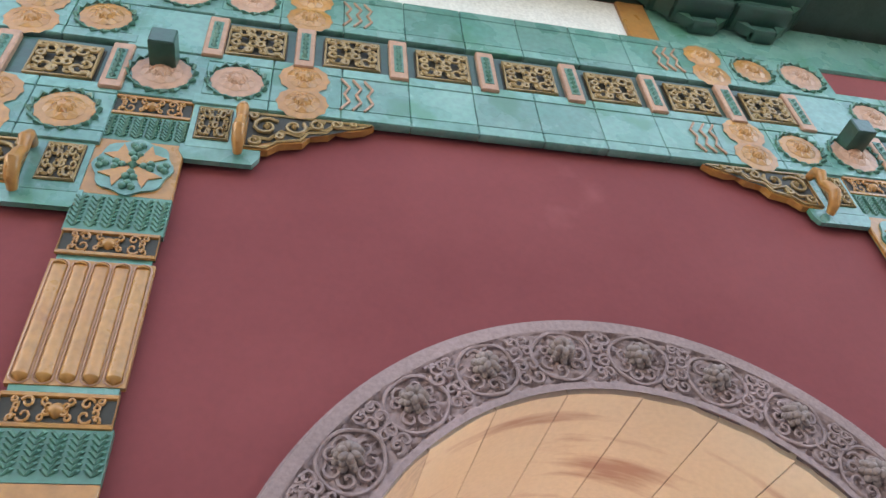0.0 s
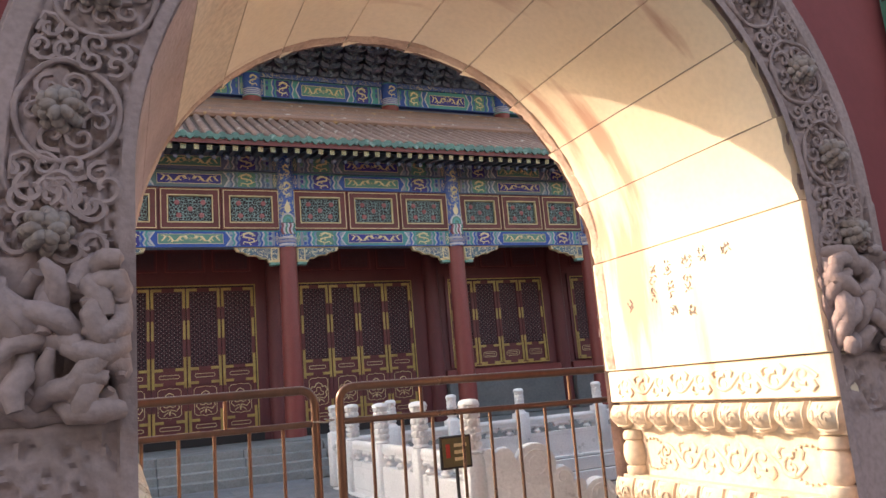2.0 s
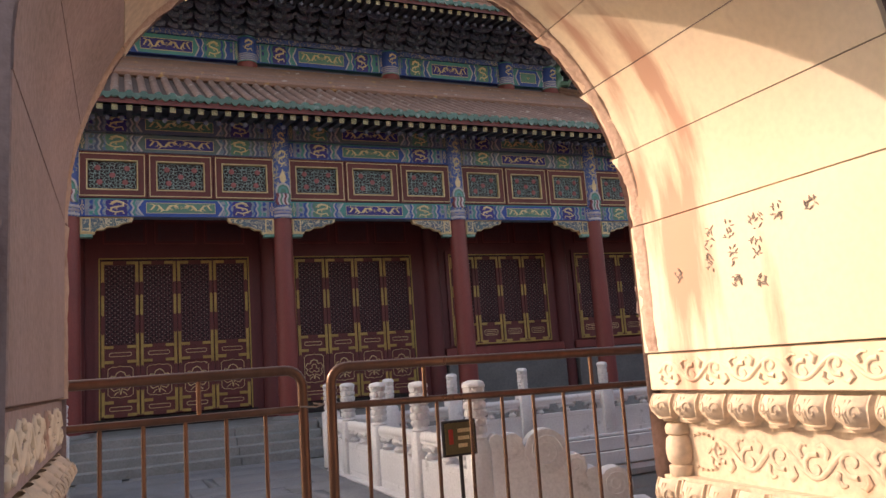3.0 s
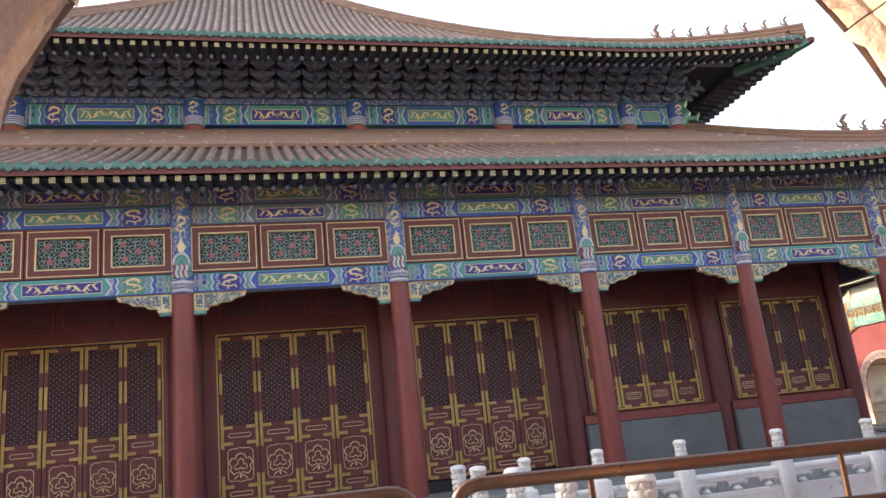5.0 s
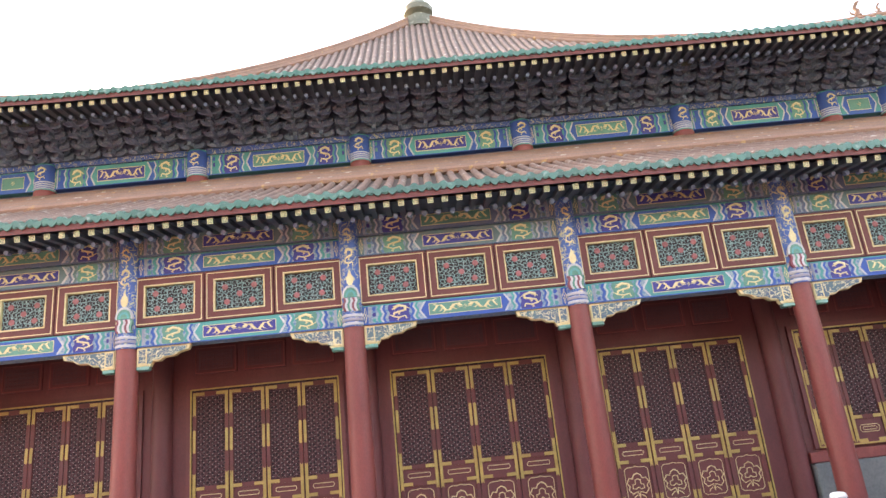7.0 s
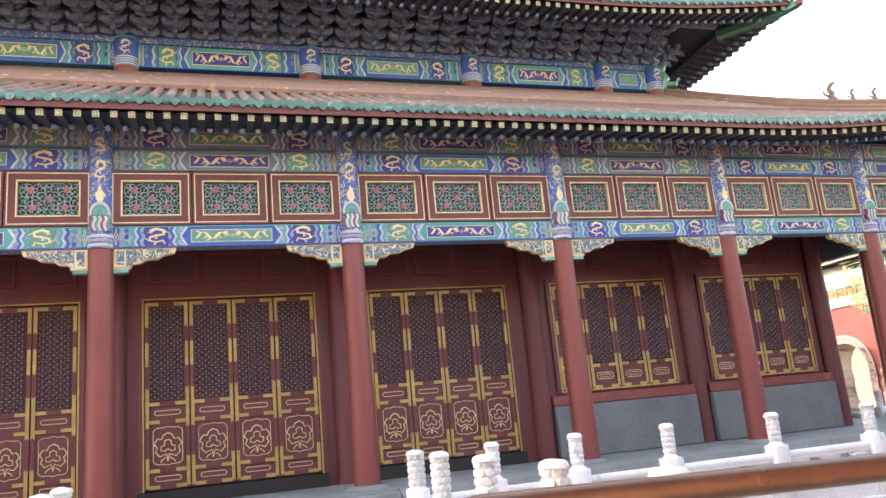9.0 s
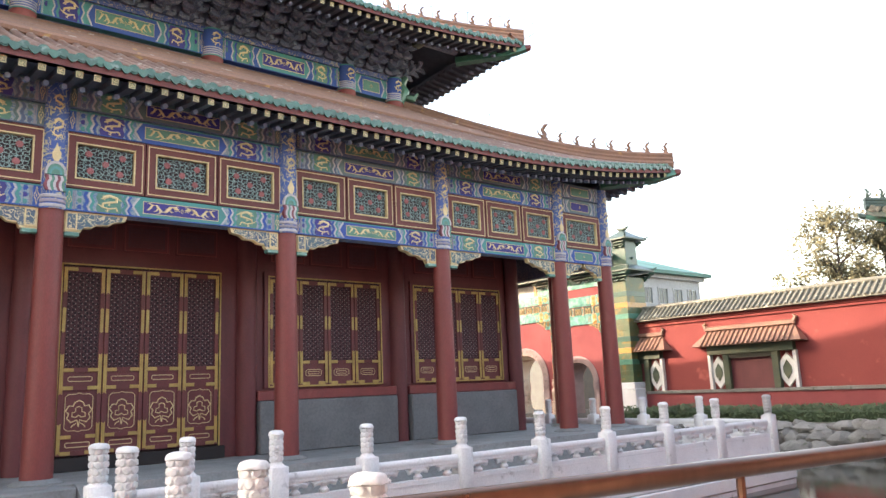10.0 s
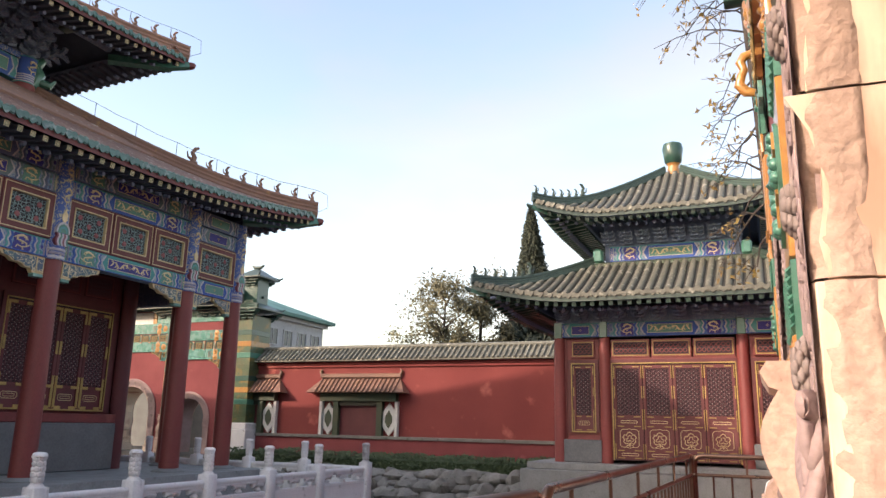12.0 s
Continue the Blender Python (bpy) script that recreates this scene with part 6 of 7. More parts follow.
for k, (x0, x1, z0, door) in enumerate(opens):
    opening(x0, x1, z0, 4.24, 4, not door, "lattice_door" if door else "lattice_window", hall, WY, "closed dark red lattice doors with gilt plates" if door else "dark red lattice window with gilt plates")
    if door:
        part("threshold", Build().box(x0 - 0.1, x1 + 0.1, WY - 0.12, WY + 0.1, FLOOR, 0.62, 0.01), BLACK, hall, "dark door sill")
    else:
        a, c = OFFS[1:][k], OFFS[1:][k + 1]
        part("dado", Build().box(a + 0.22, c - 0.22, WY - 0.28, WY - 0.01, FLOOR, 1.48, 0.02), BRICK_GREY, hall, "grey brick dado wall")
        part("window_sill", Build().box(a + 0.2, c - 0.2, WY - 0.22, WY - 0.005, 1.485, 1.70, 0.015), LACQUER, hall)
    # transom lattice
    m = (x0 + x1) / 2
    for j in range(3):
        w = (x1 - x0) / 3
        tr = part("transom_panel", Build().box(x0 + w * j + 0.06, x0 + w * (j + 1) - 0.06, WY - 0.03, WY - 0.001, 4.55, 5.15, 0.01), DOOR_RED, hall)
        part("transom_lattice", Build().box(x0 + w * j + 0.16, x0 + w * (j + 1) - 0.16, WY - 0.038, WY - 0.025, 4.65, 5.05), LATTICE, tr)
        placed("transom_line", frame_mesh("transom_line", w - 0.18, 0.56, 0.02, 0.014, LACQUER), tr, Matrix.Translation((x0 + w * (j + 0.5), WY - 0.03, 4.85)))
        dots = Build()
        for a in range(7):
            for c in range(4):
                dots.tube([(x0 + w * (j + 0.5) + (a - 3) * 0.095 + 0.034 * math.cos(q), WY - 0.042, 4.70 + 0.10 * c + 0.034 * math.sin(q)) for q in [k * math.pi / 3 for k in range(6)]], 0.008, 4, True)
        tagged(part("transom_ring", dots, PANEL_RED, tr), kind="stuff")
part("arcade_ceiling", Build().box(-16.3, 16.3, FY, WY + 0.2, 6.95, 7.05), BRACKET, hall)

for side in (1, 2, 3):
    R = Matrix.Rotation(radians(90) * side, 4, "Z")
    b = Build().box(-14.54, 14.54, WY, WY + 0.25, FLOOR, 7.0).moved(R)
    part("outer_wall", b, DOOR_RED, hall)
    part("side_beam", Build().box(-16.44, 16.44, FY - 0.1, FY + 0.15, COL_TOP, 7.0).moved(R), FADED, hall)
# upper storey
UB, UZ = 12.30, 0.31
part("upper_wall", Build().box(-UB, UB, -UB + 0.1, UB, 6.5, 12.6), BRACKET, hall, "dark upper wall under the eaves")
up = (-12.2, -10.52, -6.5, -2.167, 2.167, 6.5, 10.52, 12.2)
for k, (a, c) in enumerate(zip(up, up[1:])):
    painted_beam(a + 0.2, c - 0.2, 9.92 + UZ, 10.50 + UZ, -UB - 0.1, k % 2 == 0)
    part("beam_cap", Build().box(a + 0.1, c - 0.1, -UB - 0.14, -UB + 0.1, 10.52 + UZ, 10.68 + UZ), POST_BLUE, hall)
for o in up:
    q = part("upper_post", Build().cyl((o, -UB - 0.06, 9.75 + UZ), (o, -UB - 0.06, 10.62 + UZ), 0.27, 0.27, 18), BLUE, hall, "blue painted post of the upper storey")
    part("post_foot", Build().lathe([(0.275, 0), (0.285, 0.02), (0.285, 0.16), (0.275, 0.18)], 18, (o, -UB - 0.06, 9.68 + UZ)), LACQUER, q)
    for k in range(4):
        part("post_ring", Build().lathe([(0.271, 0), (0.278, 0.006), (0.278, 0.03), (0.271, 0.036)], 18, (o, -UB - 0.06, 9.89 + UZ + 0.06 * k)), GREY_PAINT, q)
    placed("post_dragon", COIL, q, Matrix.Translation((o, -UB - 0.335, 10.32 + UZ)) @ Matrix.Diagonal((0.34, 0.14, 0.40, 1)))
    for zz in (10.58, 9.86):
        part("post_ring", Build().lathe([(0.271, 0), (0.279, 0.006), (0.279, 0.03), (0.271, 0.036)], 18, (o, -UB - 0.06, zz + UZ)), GREEN, q)
part("corner_beast", Build().tube([(UB - 0.2, -UB + 0.2, 9.9 + UZ), (UB + 0.12, -UB - 0.12, 10.02 + UZ), (UB + 0.20, -UB - 0.20, 10.25 + UZ), (UB + 0.10, -UB - 0.10, 10.5 + UZ), (UB + 0.26, -UB - 0.26, 10.72 + UZ)], [0.2, 0.24, 0.17, 0.2, 0.08], 9).tube([(UB + 0.1, -UB - 0.1, 10.1 + UZ), (UB + 0.42, -UB - 0.42, 10.0 + UZ), (UB + 0.50, -UB - 0.50, 10.16 + UZ)], [0.12, 0.1, 0.03], 7), LEAF_GREEN, hall, "green glazed corner dragon head")
def bow(b, hw, y0, y1, z, h):
    """Bow-shaped bracket arm with a bearing block on each end."""
    b.prism([(-hw, z + h), (-hw, z + h * 0.55), (-hw * 0.72, z + h * 0.12), (-hw * 0.4, z), (hw * 0.4, z), (hw * 0.72, z + h * 0.12), (hw, z + h * 0.55), (hw, z + h)], "y", y0, y1)
    for sx in (-1, 0, 1):
        b.box(sx * hw * 0.86 - 0.045, sx * hw * 0.86 + 0.045, y0 - 0.015, y1 + 0.015, z + h, z + h + 0.06)


brk = Build()
for k in range(4):
    for j in range(k + 1):
        bow(brk, 0.20 if (j + k) % 2 else 0.31, -0.16 - 0.27 * j, -0.06 - 0.27 * j, 0.19 * k, 0.12)
    brk.prism([(0, 0.19 * k), (-0.30 - 0.27 * k, 0.19 * k), (-0.48 - 0.27 * k, 0.19 * k - 0.05), (-0.40 - 0.27 * k, 0.19 * k + 0.10), (0, 0.19 * k + 0.12)], "x", -0.045, 0.045)
brkm = mesh_of("bracket_set", brk, BRACKET_P)
nb = 35
for i in range(nb + 1):
    placed("bracket_set", brkm, hall, Matrix.Translation((-12.15 + 24.3 * i / nb, -UB - 0.02, 10.70 + UZ)))
for i in range(nb + 1):
    placed("bracket_set", brkm, hall, Matrix.Rotation(radians(90), 4, "Z") @ Matrix.Translation((-12.15 + 24.3 * i / nb, -UB - 0.02, 10.70 + UZ)))
part("eave_purlin", Build().tube([(-13.6, -UB - 1.42, 11.72), (13.6, -UB - 1.42, 11.72)], 0.15, 10), FADED, hall, "weathered blue purlin under the upper eave")
for o in up:
    part("purlin_block", Build().box(o - 0.14, o + 0.14, -UB - 1.62, -UB - 1.25, 11.50, 11.92, 0.02), GREEN_BAND, hall)
LOW = (17.75, 7.02, 12.40, 9.90, 0.10, 0.58, 0.60, 0.25)
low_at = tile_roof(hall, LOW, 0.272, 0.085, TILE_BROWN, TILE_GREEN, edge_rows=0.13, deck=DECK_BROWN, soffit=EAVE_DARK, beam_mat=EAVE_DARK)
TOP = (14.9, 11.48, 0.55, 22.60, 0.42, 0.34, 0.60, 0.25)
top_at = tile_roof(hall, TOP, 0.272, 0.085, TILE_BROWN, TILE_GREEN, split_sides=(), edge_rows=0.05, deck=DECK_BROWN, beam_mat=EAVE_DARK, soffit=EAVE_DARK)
part("roof_apron", Build().prism([(-12.35, 9.70), (-13.2, 9.46), (-13.2, 9.58), (-12.62, 9.80), (-12.35, 10.10)], "x", -12.5, 12.5), TILE_BROWN, hall, "amber ridge course at the foot of the upper wall")
for i in range(9):
    hh = 12.6 + 0.26 * i
    zz = low_at(0, (17.75 - hh) / (17.75 - 12.40))[2] + 0.10
    part("ridge_course", Build().tube([(-hh, -hh, zz), (hh, -hh, zz)], 0.10 if i % 3 else 0.125, 8), (TILE_AMBER, TILE_BROWN, TILE_AMBER)[i % 3], hall)
hip_figures(hall, low_at, LOW, 7, TILE_AMBER, 1.0, 0, 0.42)
hip_figures(hall, top_at, TOP, 7, TILE_AMBER, 1.0, 0, 0.17)
hip_figures(hall, low_at, LOW, 7, TILE_AMBER, 1.0, 3, 0.42)
for nm, at_f, spec, reach in (("low", low_at, LOW, 1.0), ("top", top_at, TOP, 0.35)):
    pts = []
    for i in range(15):
        v = reach * i / 14
        x, y, z = at_f(spec[0] + (spec[2] - spec[0]) * v, v)
        pts.append((x, -x, z + 0.78 + (0.03 if i % 2 else 0.0)))
        if i % 2:
            part("wire_rod", Build().cyl((x, -x, z + 0.3), (x, -x, z + 0.80), 0.009, 0.009, 5), BLACK, hall)
    tip = pts[0]
    part("earthing_wire", Build().tube([(tip[0] - 0.1, tip[1] + 0.1, tip[2] - 0.75), (tip[0] + 0.22, tip[1] - 0.22, tip[2] - 0.5), (tip[0] + 0.2, tip[1] - 0.2, tip[2] - 0.1)] + pts, 0.007, 4), BLACK, hall)
part("roof_finial", Build().lathe([(0.85, -0.3), (0.8, 0.3), (0.5, 0.42), (0.46, 0.6), (0.7, 0.75), (0.72, 1.0), (0.4, 1.4), (0.15, 1.7), (0.03, 2.1)], 20, (0, 0, 22.75)), TILE_GREY, hall, "stone-coloured finial at the roof apex")


# ---- ground, water, terrace ----
CF = -0.27
setting("ground", Build().box(-3000, 3000, -3000, 3000, -2.2, -2.0), GROUND, "bare packed earth around the courtyard", "ground", 0)
setting("gate_court", Build().box(-26, 28, -8, 7.15, -2.0, -0.03), GREY_STONE, "grey stone bedding beside the gate", "pavement", 0)
setting("pond", Build().box(-26, 34, 7.0, 62, -1.2, -0.95), water, "dark still pond water", "water", 0)
setting("causeway", Build().box(-0.2, 4.4, 7.1, 14.4, -2.0, CF - 0.03), GREY_STONE, "stone causeway from gate to hall", "pavement", 0)
setting("terrace", Build().box(HX - 17.5, HX + 17.5, 14.4, 55, -2.0, CF - 0.03).box(HX - 17.45, HX + 17.45, 17.55, 53.2, CF - 0.05, FLOOR - 0.002), GREY_STONE, "raised grey stone terrace of the hall", "terrace", 0)
setting("bank", Build().prism([(26.2, -2.0), (26.6, -0.55), (27.6, -0.25), (29.0, -0.14), (40, -0.14), (40, -2.0)], "y", -8, 62), GROUND, "planted earth bank by the pond", "bank", 0)

# steps up to the hall
steps = thing("stone_steps", "four worn grey stone steps up to the hall", "steps")
for k in range(4):
    for j in range(3):
        w = 5.0 / 3
        part("step", Build().box(-0.42 + w * j + 0.004, -0.42 + w * (j + 1) - 0.004, 16.55 + 0.29 * k, 17.8, CF - 0.02 + 0.16 * k, CF + 0.16 * (k + 1), 0.015), GREY_STONE, steps)
for sx in (-0.68, 4.60):
    part("step_kerb", Build().prism([(16.35, CF), (17.8, CF), (17.8, FLOOR + 0.03), (17.6, FLOOR + 0.03), (16.35, CF + 0.14)], "x", sx, sx + 0.24), GREY_STONE, steps)


# ---- fence ----
def fence_panel(x0, y0, x1, y1, label, lift=0.0, dip=0.0):
    """Bronze-coloured pipe barrier with rounded corners, two rails and thin bars."""
    a, c = Vector((x0, y0, 0)), Vector((x1, y1, 0))
    d = (c - a)
    L = d.length
    d.normalize()
    f = thing("pipe_barrier", label, "barrier", "barriers before the hall", at=(x0, y0, lift))
    f.rotation_euler = (0, dip, math.atan2(d.y, d.x))
    T, r = 1.30, 0.10
    path = [(0, 0, -lift), (0, 0, T - r)] + [(r - r * math.cos(t), 0, T - r + r * math.sin(t)) for t in (0.3, 0.6, 0.9, 1.2, math.pi / 2)]
    path += [(L - r, 0, T)] + [(L - r + r * math.sin(t), 0, T - r + r * math.cos(t)) for t in (0.3, 0.6, 0.9, 1.2, math.pi / 2)] + [(L, 0, -lift + L * dip)]
    part("outer_frame", Build().tube(path, 0.031, 12), BRONZE, f, "shiny bronze-coloured tube")
    part("middle_rail", Build().cyl((0, 0, T - 0.235), (L, 0, T - 0.235), 0.022, 0.022, 10), BRONZE, f)
    part("bottom_rail", Build().cyl((0, 0, 0.09), (L, 0, 0.09), 0.022, 0.022, 10), BRONZE, f)
    n = max(2, round(L / 0.225))
    bar = mesh_of("bar", Build().cyl((0, 0, 0.09), (0, 0, T - 0.235), 0.0125, 0.0125, 8, False), BRONZE)
    for i in range(1, n):
        placed("bar", bar, f, Matrix.Translation((L * i / n, 0, 0)))
    st = mesh_of("short_strut", Build().cyl((0, 0, T - 0.235), (0, 0, T), 0.014, 0.014, 8, False), BRONZE)
    k = max(1, round(L / 1.15))
    for i in range(k):
        placed("short_strut", st, f, Matrix.Translation((L * (i + 0.5) / k, 0, 0)))
    for xx in (0.0, L):
        part("foot_plate", Build().cyl((xx, 0, -lift + xx * dip), (xx, 0, 0.012 - lift + xx * dip), 0.06, 0.06, 12), BRONZE, f)
    for zz in (T - 0.22, 0.5):
        part("wire_tie", Build().tube([(L - 0.02, -0.03, zz), (L + 0.07, -0.035, zz - 0.01), (L + 0.13, 0.0, zz), (L + 0.07, 0.035, zz + 0.01)], 0.006, 5), STEEL, f, "loop of wire joining two barriers")
    return f


fence_panel(-1.7, 6.60, 1.90, 6.47, "bronze-coloured tube barrier closing the causeway", 0.035)
fence_panel(2.055, 6.44, 5.62, 6.12, "bronze-coloured tube barrier beside the sign stand", 0.035, 0.013)
fence_panel(5.74, 6.12, 12.15, 5.98, "long bronze-coloured tube barrier along the pond")
fence_panel(12.22, 5.95, 12.30, 2.2, "bronze-coloured tube barrier returning to the wall")

# sign stand
sign = thing("sign_stand", "small dark-framed sign on a black pole stand", "sign", at=(3.78, 8.45, CF))
sign.scale = (1.15, 1.15, 1.13)
part("base_disc", Build().lathe([(0.17, 0.0), (0.17, 0.015), (0.10, 0.035), (0.03, 0.05)], 20), BLACK, sign)
part("pole", Build().cyl((0, 0, 0.03), (0, 0, 0.66), 0.016, 0.016, 10), BLACK, sign)
pl = part("sign_board", Build().box(-0.15, 0.15, -0.015, 0.015, 0.64, 0.93, 0.006), BLACK, sign)
part("sign_face", Build().box(-0.13, 0.13, -0.020, -0.014, 0.66, 0.91), SIGN_FACE, pl)
part("sign_emblem", Build().box(-0.10, -0.06, -0.024, -0.019, 0.74, 0.86, 0.002), SIGN_RED, pl)
for k in range(3):
    part("writing_bar", Build().box(-0.02, 0.10 - 0.02 * k, -0.024, -0.019, 0.83 - 0.06 * k, 0.86 - 0.06 * k), PALE_GOLD, pl)


# ---- marble balustrades ----
def post_mesh(fat):
    """Square post with a round head carved in rows of cloud curls."""
    r, half, foot = (0.11, 0.1, 0.70) if fat else (0.098, 0.128, 0.79)
    rows, around = (6, 7) if fat else (5, 6)
    b = Build().box(-half, half, -half, half, 0.0, foot - 0.04, 0.012)
    b.lathe([(half * 0.95, foot - 0.04), (r, foot - 0.02), (r * 0.78, foot), (r * 0.8, foot + 0.02)], 16)

    def fn(u, v):
        t = 2 * math.pi * u
        j = min(int(v * rows), rows - 1)
        dx = 2 * ((u * around + 0.5 * (j % 2) + 0.15 * math.sin(5 * j)) % 1.0) - 1
        dy = 2 * (v * rows - j) - 1
        d = min(1.0, dx * dx + dy * dy)
        curl = math.sqrt(1 - d) * (0.75 + 0.25 * math.cos(9 * math.sqrt(d)))
        rr = r * (0.79 + 0.05 * math.sin(math.pi * v)) + (0.032 if fat else 0.022) * curl
        return (rr * math.cos(t), rr * math.sin(t), foot + 0.01 + (1.092 - foot) * v)
    b.grid(fn, 56, 42)

    def cap(u, v):
        t = 2 * math.pi * u
        rr = r * (1.08 + 0.035 * math.sin(around * t) + 0.02 * math.sin(3 * t + 1)) * math.cos(0.5 * math.pi * v) ** 0.55
        return (rr * math.cos(t), rr * math.sin(t), 1.088 + 0.05 * math.sin(0.5 * math.pi * v) + 0.006 * math.sin(2 * t + 5 * v))
    b.grid(cap, 36, 8)
    b.lathe([(0.01, 1.086), (r * 1.02, 1.084), (r * 1.08, 1.09)], 20)
    return mesh_of("post", b, MARBLE, 55)


POST_FAT, POST_SLIM = post_mesh(True), post_mesh(False)


def cloud_vase():
    b = Build().lathe([(0.05, 0.0), (0.07, 0.02), (0.075, 0.05), (0.045, 0.08), (0.04, 0.095), (0.07, 0.12), (0.085, 0.15)], 12)
    for sx in (-1, 1):
        b.tube([(0, 0, 0.17), (sx * 0.10, 0, 0.16), (sx * 0.17, 0, 0.13), (sx * 0.19, 0, 0.16), (sx * 0.15, 0, 0.19)], [0.05, 0.05, 0.045, 0.035, 0.02], 8)
    return b


VASE = mesh_of("cloud_vase", cloud_vase(), MARBLE)


def balustrade(pts, post, label):
    """Posts along pts with a panel between each two."""
    th = thing("balustrade", label, "balustrade", "marble balustrades", at=(0, 0, CF))
    K = Matrix.Diagonal((1, 1, 1.22, 1))
    for p in pts:
        placed("post", post, th, Matrix.Translation((p[0], p[1], 0)) @ K)
    for p, q in zip(pts, pts[1:]):
        a, c = Vector((*p, 0)), Vector((*q, 0))
        d = c - a
        L = d.length
        M = Matrix.Translation(a) @ Matrix.Rotation(math.atan2(d.y, d.x), 4, "Z") @ K
        pan = placed("panel", mesh_of("panel", Build().box(0.1, L - 0.1, -0.055, 0.055, 0.0, 0.41, 0.008), MARBLE), th, M)
        part("handrail", Build().tube([(0.10, 0, 0.61), (L - 0.10, 0, 0.61)], 0.058, 10).box(0.1, L - 0.1, -0.05, 0.05, 0.555, 0.61), MARBLE, pan)
        for s in (-1, 1):
            for z in (0.07, 0.34):
                part("panel_border", Build().box(0.2, L - 0.2, *sorted((s * 0.055, s * 0.063)), z, z + 0.015), MARBLE, pan)
        for k in (0.14, 0.5, 0.86):
            placed("cloud_vase", VASE, pan, Matrix.Translation((0.1 + (L - 0.2) * k, 0, 0.405)) @ Matrix.Diagonal((1, 1, 0.78, 1)))
    return th


balustrade([(4.15, y) for y in (8.85, 10.42, 12.0, 13.55, 14.65)], POST_FAT, "weathered white marble balustrade with fat carved post tops")
balustrade([(0.03, y) for y in (8.85, 10.42, 12.0, 13.55, 14.65)], POST_FAT, "weathered white marble balustrade across the causeway")
balustrade([(x, 14.65) for x in (4.15, 5.2, 6.42, 7.88, 9.7, 11.52, 13.33, 15.19, 17.1, 19.35)], POST_SLIM, "pale grey marble balustrade along the hall terrace")
balustrade([(19.35, y) for y in (14.65, 16.5, 18.3, 20.1, 21.9, 23.7)], POST_SLIM, "pale grey marble balustrade at the terrace end")
balustrade([(x, 14.65) for x in (0.03, -1.6, -3.4, -5.2, -7.0)], POST_SLIM, "pale grey marble balustrade west of the steps")
setting("balustrade_kerb", Build().box(3.98, 4.4, 8.2, 14.4, CF - 0.03, CF + 0.012, 0.006), MARBLE, "marble kerb course under the balustrade", "kerb")
setting("terrace_kerb", Build().box(4.4, HX + 17.55, 14.46, 14.86, CF - 0.03, CF + 0.012, 0.006), MARBLE, "marble kerb course along the terrace", "kerb")
for k, (z0, z1, o) in enumerate(((-0.55, -0.31, 0.06), (-0.82, -0.57, 0.12), (-1.0, -0.84, 0.08))):
    setting("terrace_face_%d" % (k + 1), Build().box(4.45, HX + 17.6, 14.40 - o, 14.47, z0, z1, 0.01), MARBLE, "grey moulded stone course of the terrace face", "terrace")


def drum_stone(x, y, sx, label):
    """Stepped cloud-scroll end stone of a balustrade: one slab whose top breaks into rolled drums."""
    d = thing("scroll_stone", label, "balustrade end", "causeway balustrade", at=(x, y, CF))
    d.rotation_euler = (0, 0, radians(-20) if sx > 0 else radians(200))
    part("base_course", Build().box(0.0, 1.56, -0.16, 0.16, 0.0, 0.125, 0.012), MARBLE, d)
    part("slab", Build().prism([(0.0, 0.12), (1.22, 0.12), (1.22, 0.30), (0.98, 0.37), (0.86, 0.46), (0.72, 0.46), (0.72, 0.64), (0.36, 0.64), (0.32, 0.74), (0.0, 0.80)], "y", -0.10, 0.10), MARBLE, d)
    for cx, rr, zc, turns in ((0.05, 0.065, 0.79, 0), (0.21, 0.105, 0.745, 0), (0.54, 0.215, 0.655, 2), (0.82, 0.115, 0.495, 1), (0.985, 0.072, 0.40, 0), (1.21, 0.165, 0.288, 2)):
        rim = [(rr * math.cos(q), rr * math.sin(q)) for q in [i * math.pi / 16 for i in range(32)]]
        b = Build().prism([(cx + p, zc + q) for p, q in rim], "y", -0.108, 0.108)
        for s in (-1, 1):
            b.prism([(cx + 0.93 * p, zc + 0.93 * q) for p, q in rim], "y", *sorted((s * 0.106, s * 0.118)))
        drum = part("scroll_drum", b, MARBLE, d)
        for s in (-1, 1) if turns else ():
            n = 12 * turns
            sp = [(cx + rr * (0.80 - 0.62 * k / n) * math.cos(0.52 * k), s * 0.118, zc + rr * (0.80 - 0.62 * k / n) * math.sin(0.52 * k)) for k in range(n + 1)]
            part("scroll_line", Build().tube(sp, 0.008, 5), MARBLE, drum)
    return d


drum_stone(4.26, 8.80, 1, "white marble cloud-scroll stone ending the balustrade")
drum_stone(-0.08, 8.80, -1, "white marble cloud-scroll stone ending the opposite balustrade")

# ---- enclosing walls ----
WX = 32.2
setting("wall_east", Build().box(WX, WX + 0.8, -8, 29.1, -0.2, 4.32), RED_WALL2, "tall red plastered courtyard wall", "wall", 0)
setting("wall_south_1", Build().box(9.3, WX, 3.7, 4.5, 0.0, 4.32), RED_WALL2, "tall red plastered courtyard wall beside the gate", "wall", 0)
setting("wall_south_2", Build().box(-27, -5.3, 3.7, 4.5, 0.0, 4.32), RED_WALL2, "tall red plastered courtyard wall west of the gate", "wall", 0)
# added wall behind the viewpoint, unseen: blocks low sky so the gate front darkens
setting("wall_south_3", Build().box(-27, 33, -9.6, -9.0, -0.05, 8.0), BRICK_GREY, "added unseen grey wall that blocks low sky from the gate front", "wall", 0)
# added backing, so the far arches look grey instead of open sky
setting("wall_outer", Build().box(37.5, 38.0, 24, 46, 0.0, 4.2), BRICK_GREY, "plain grey backing added beyond the far gate arches", "wall", 0)
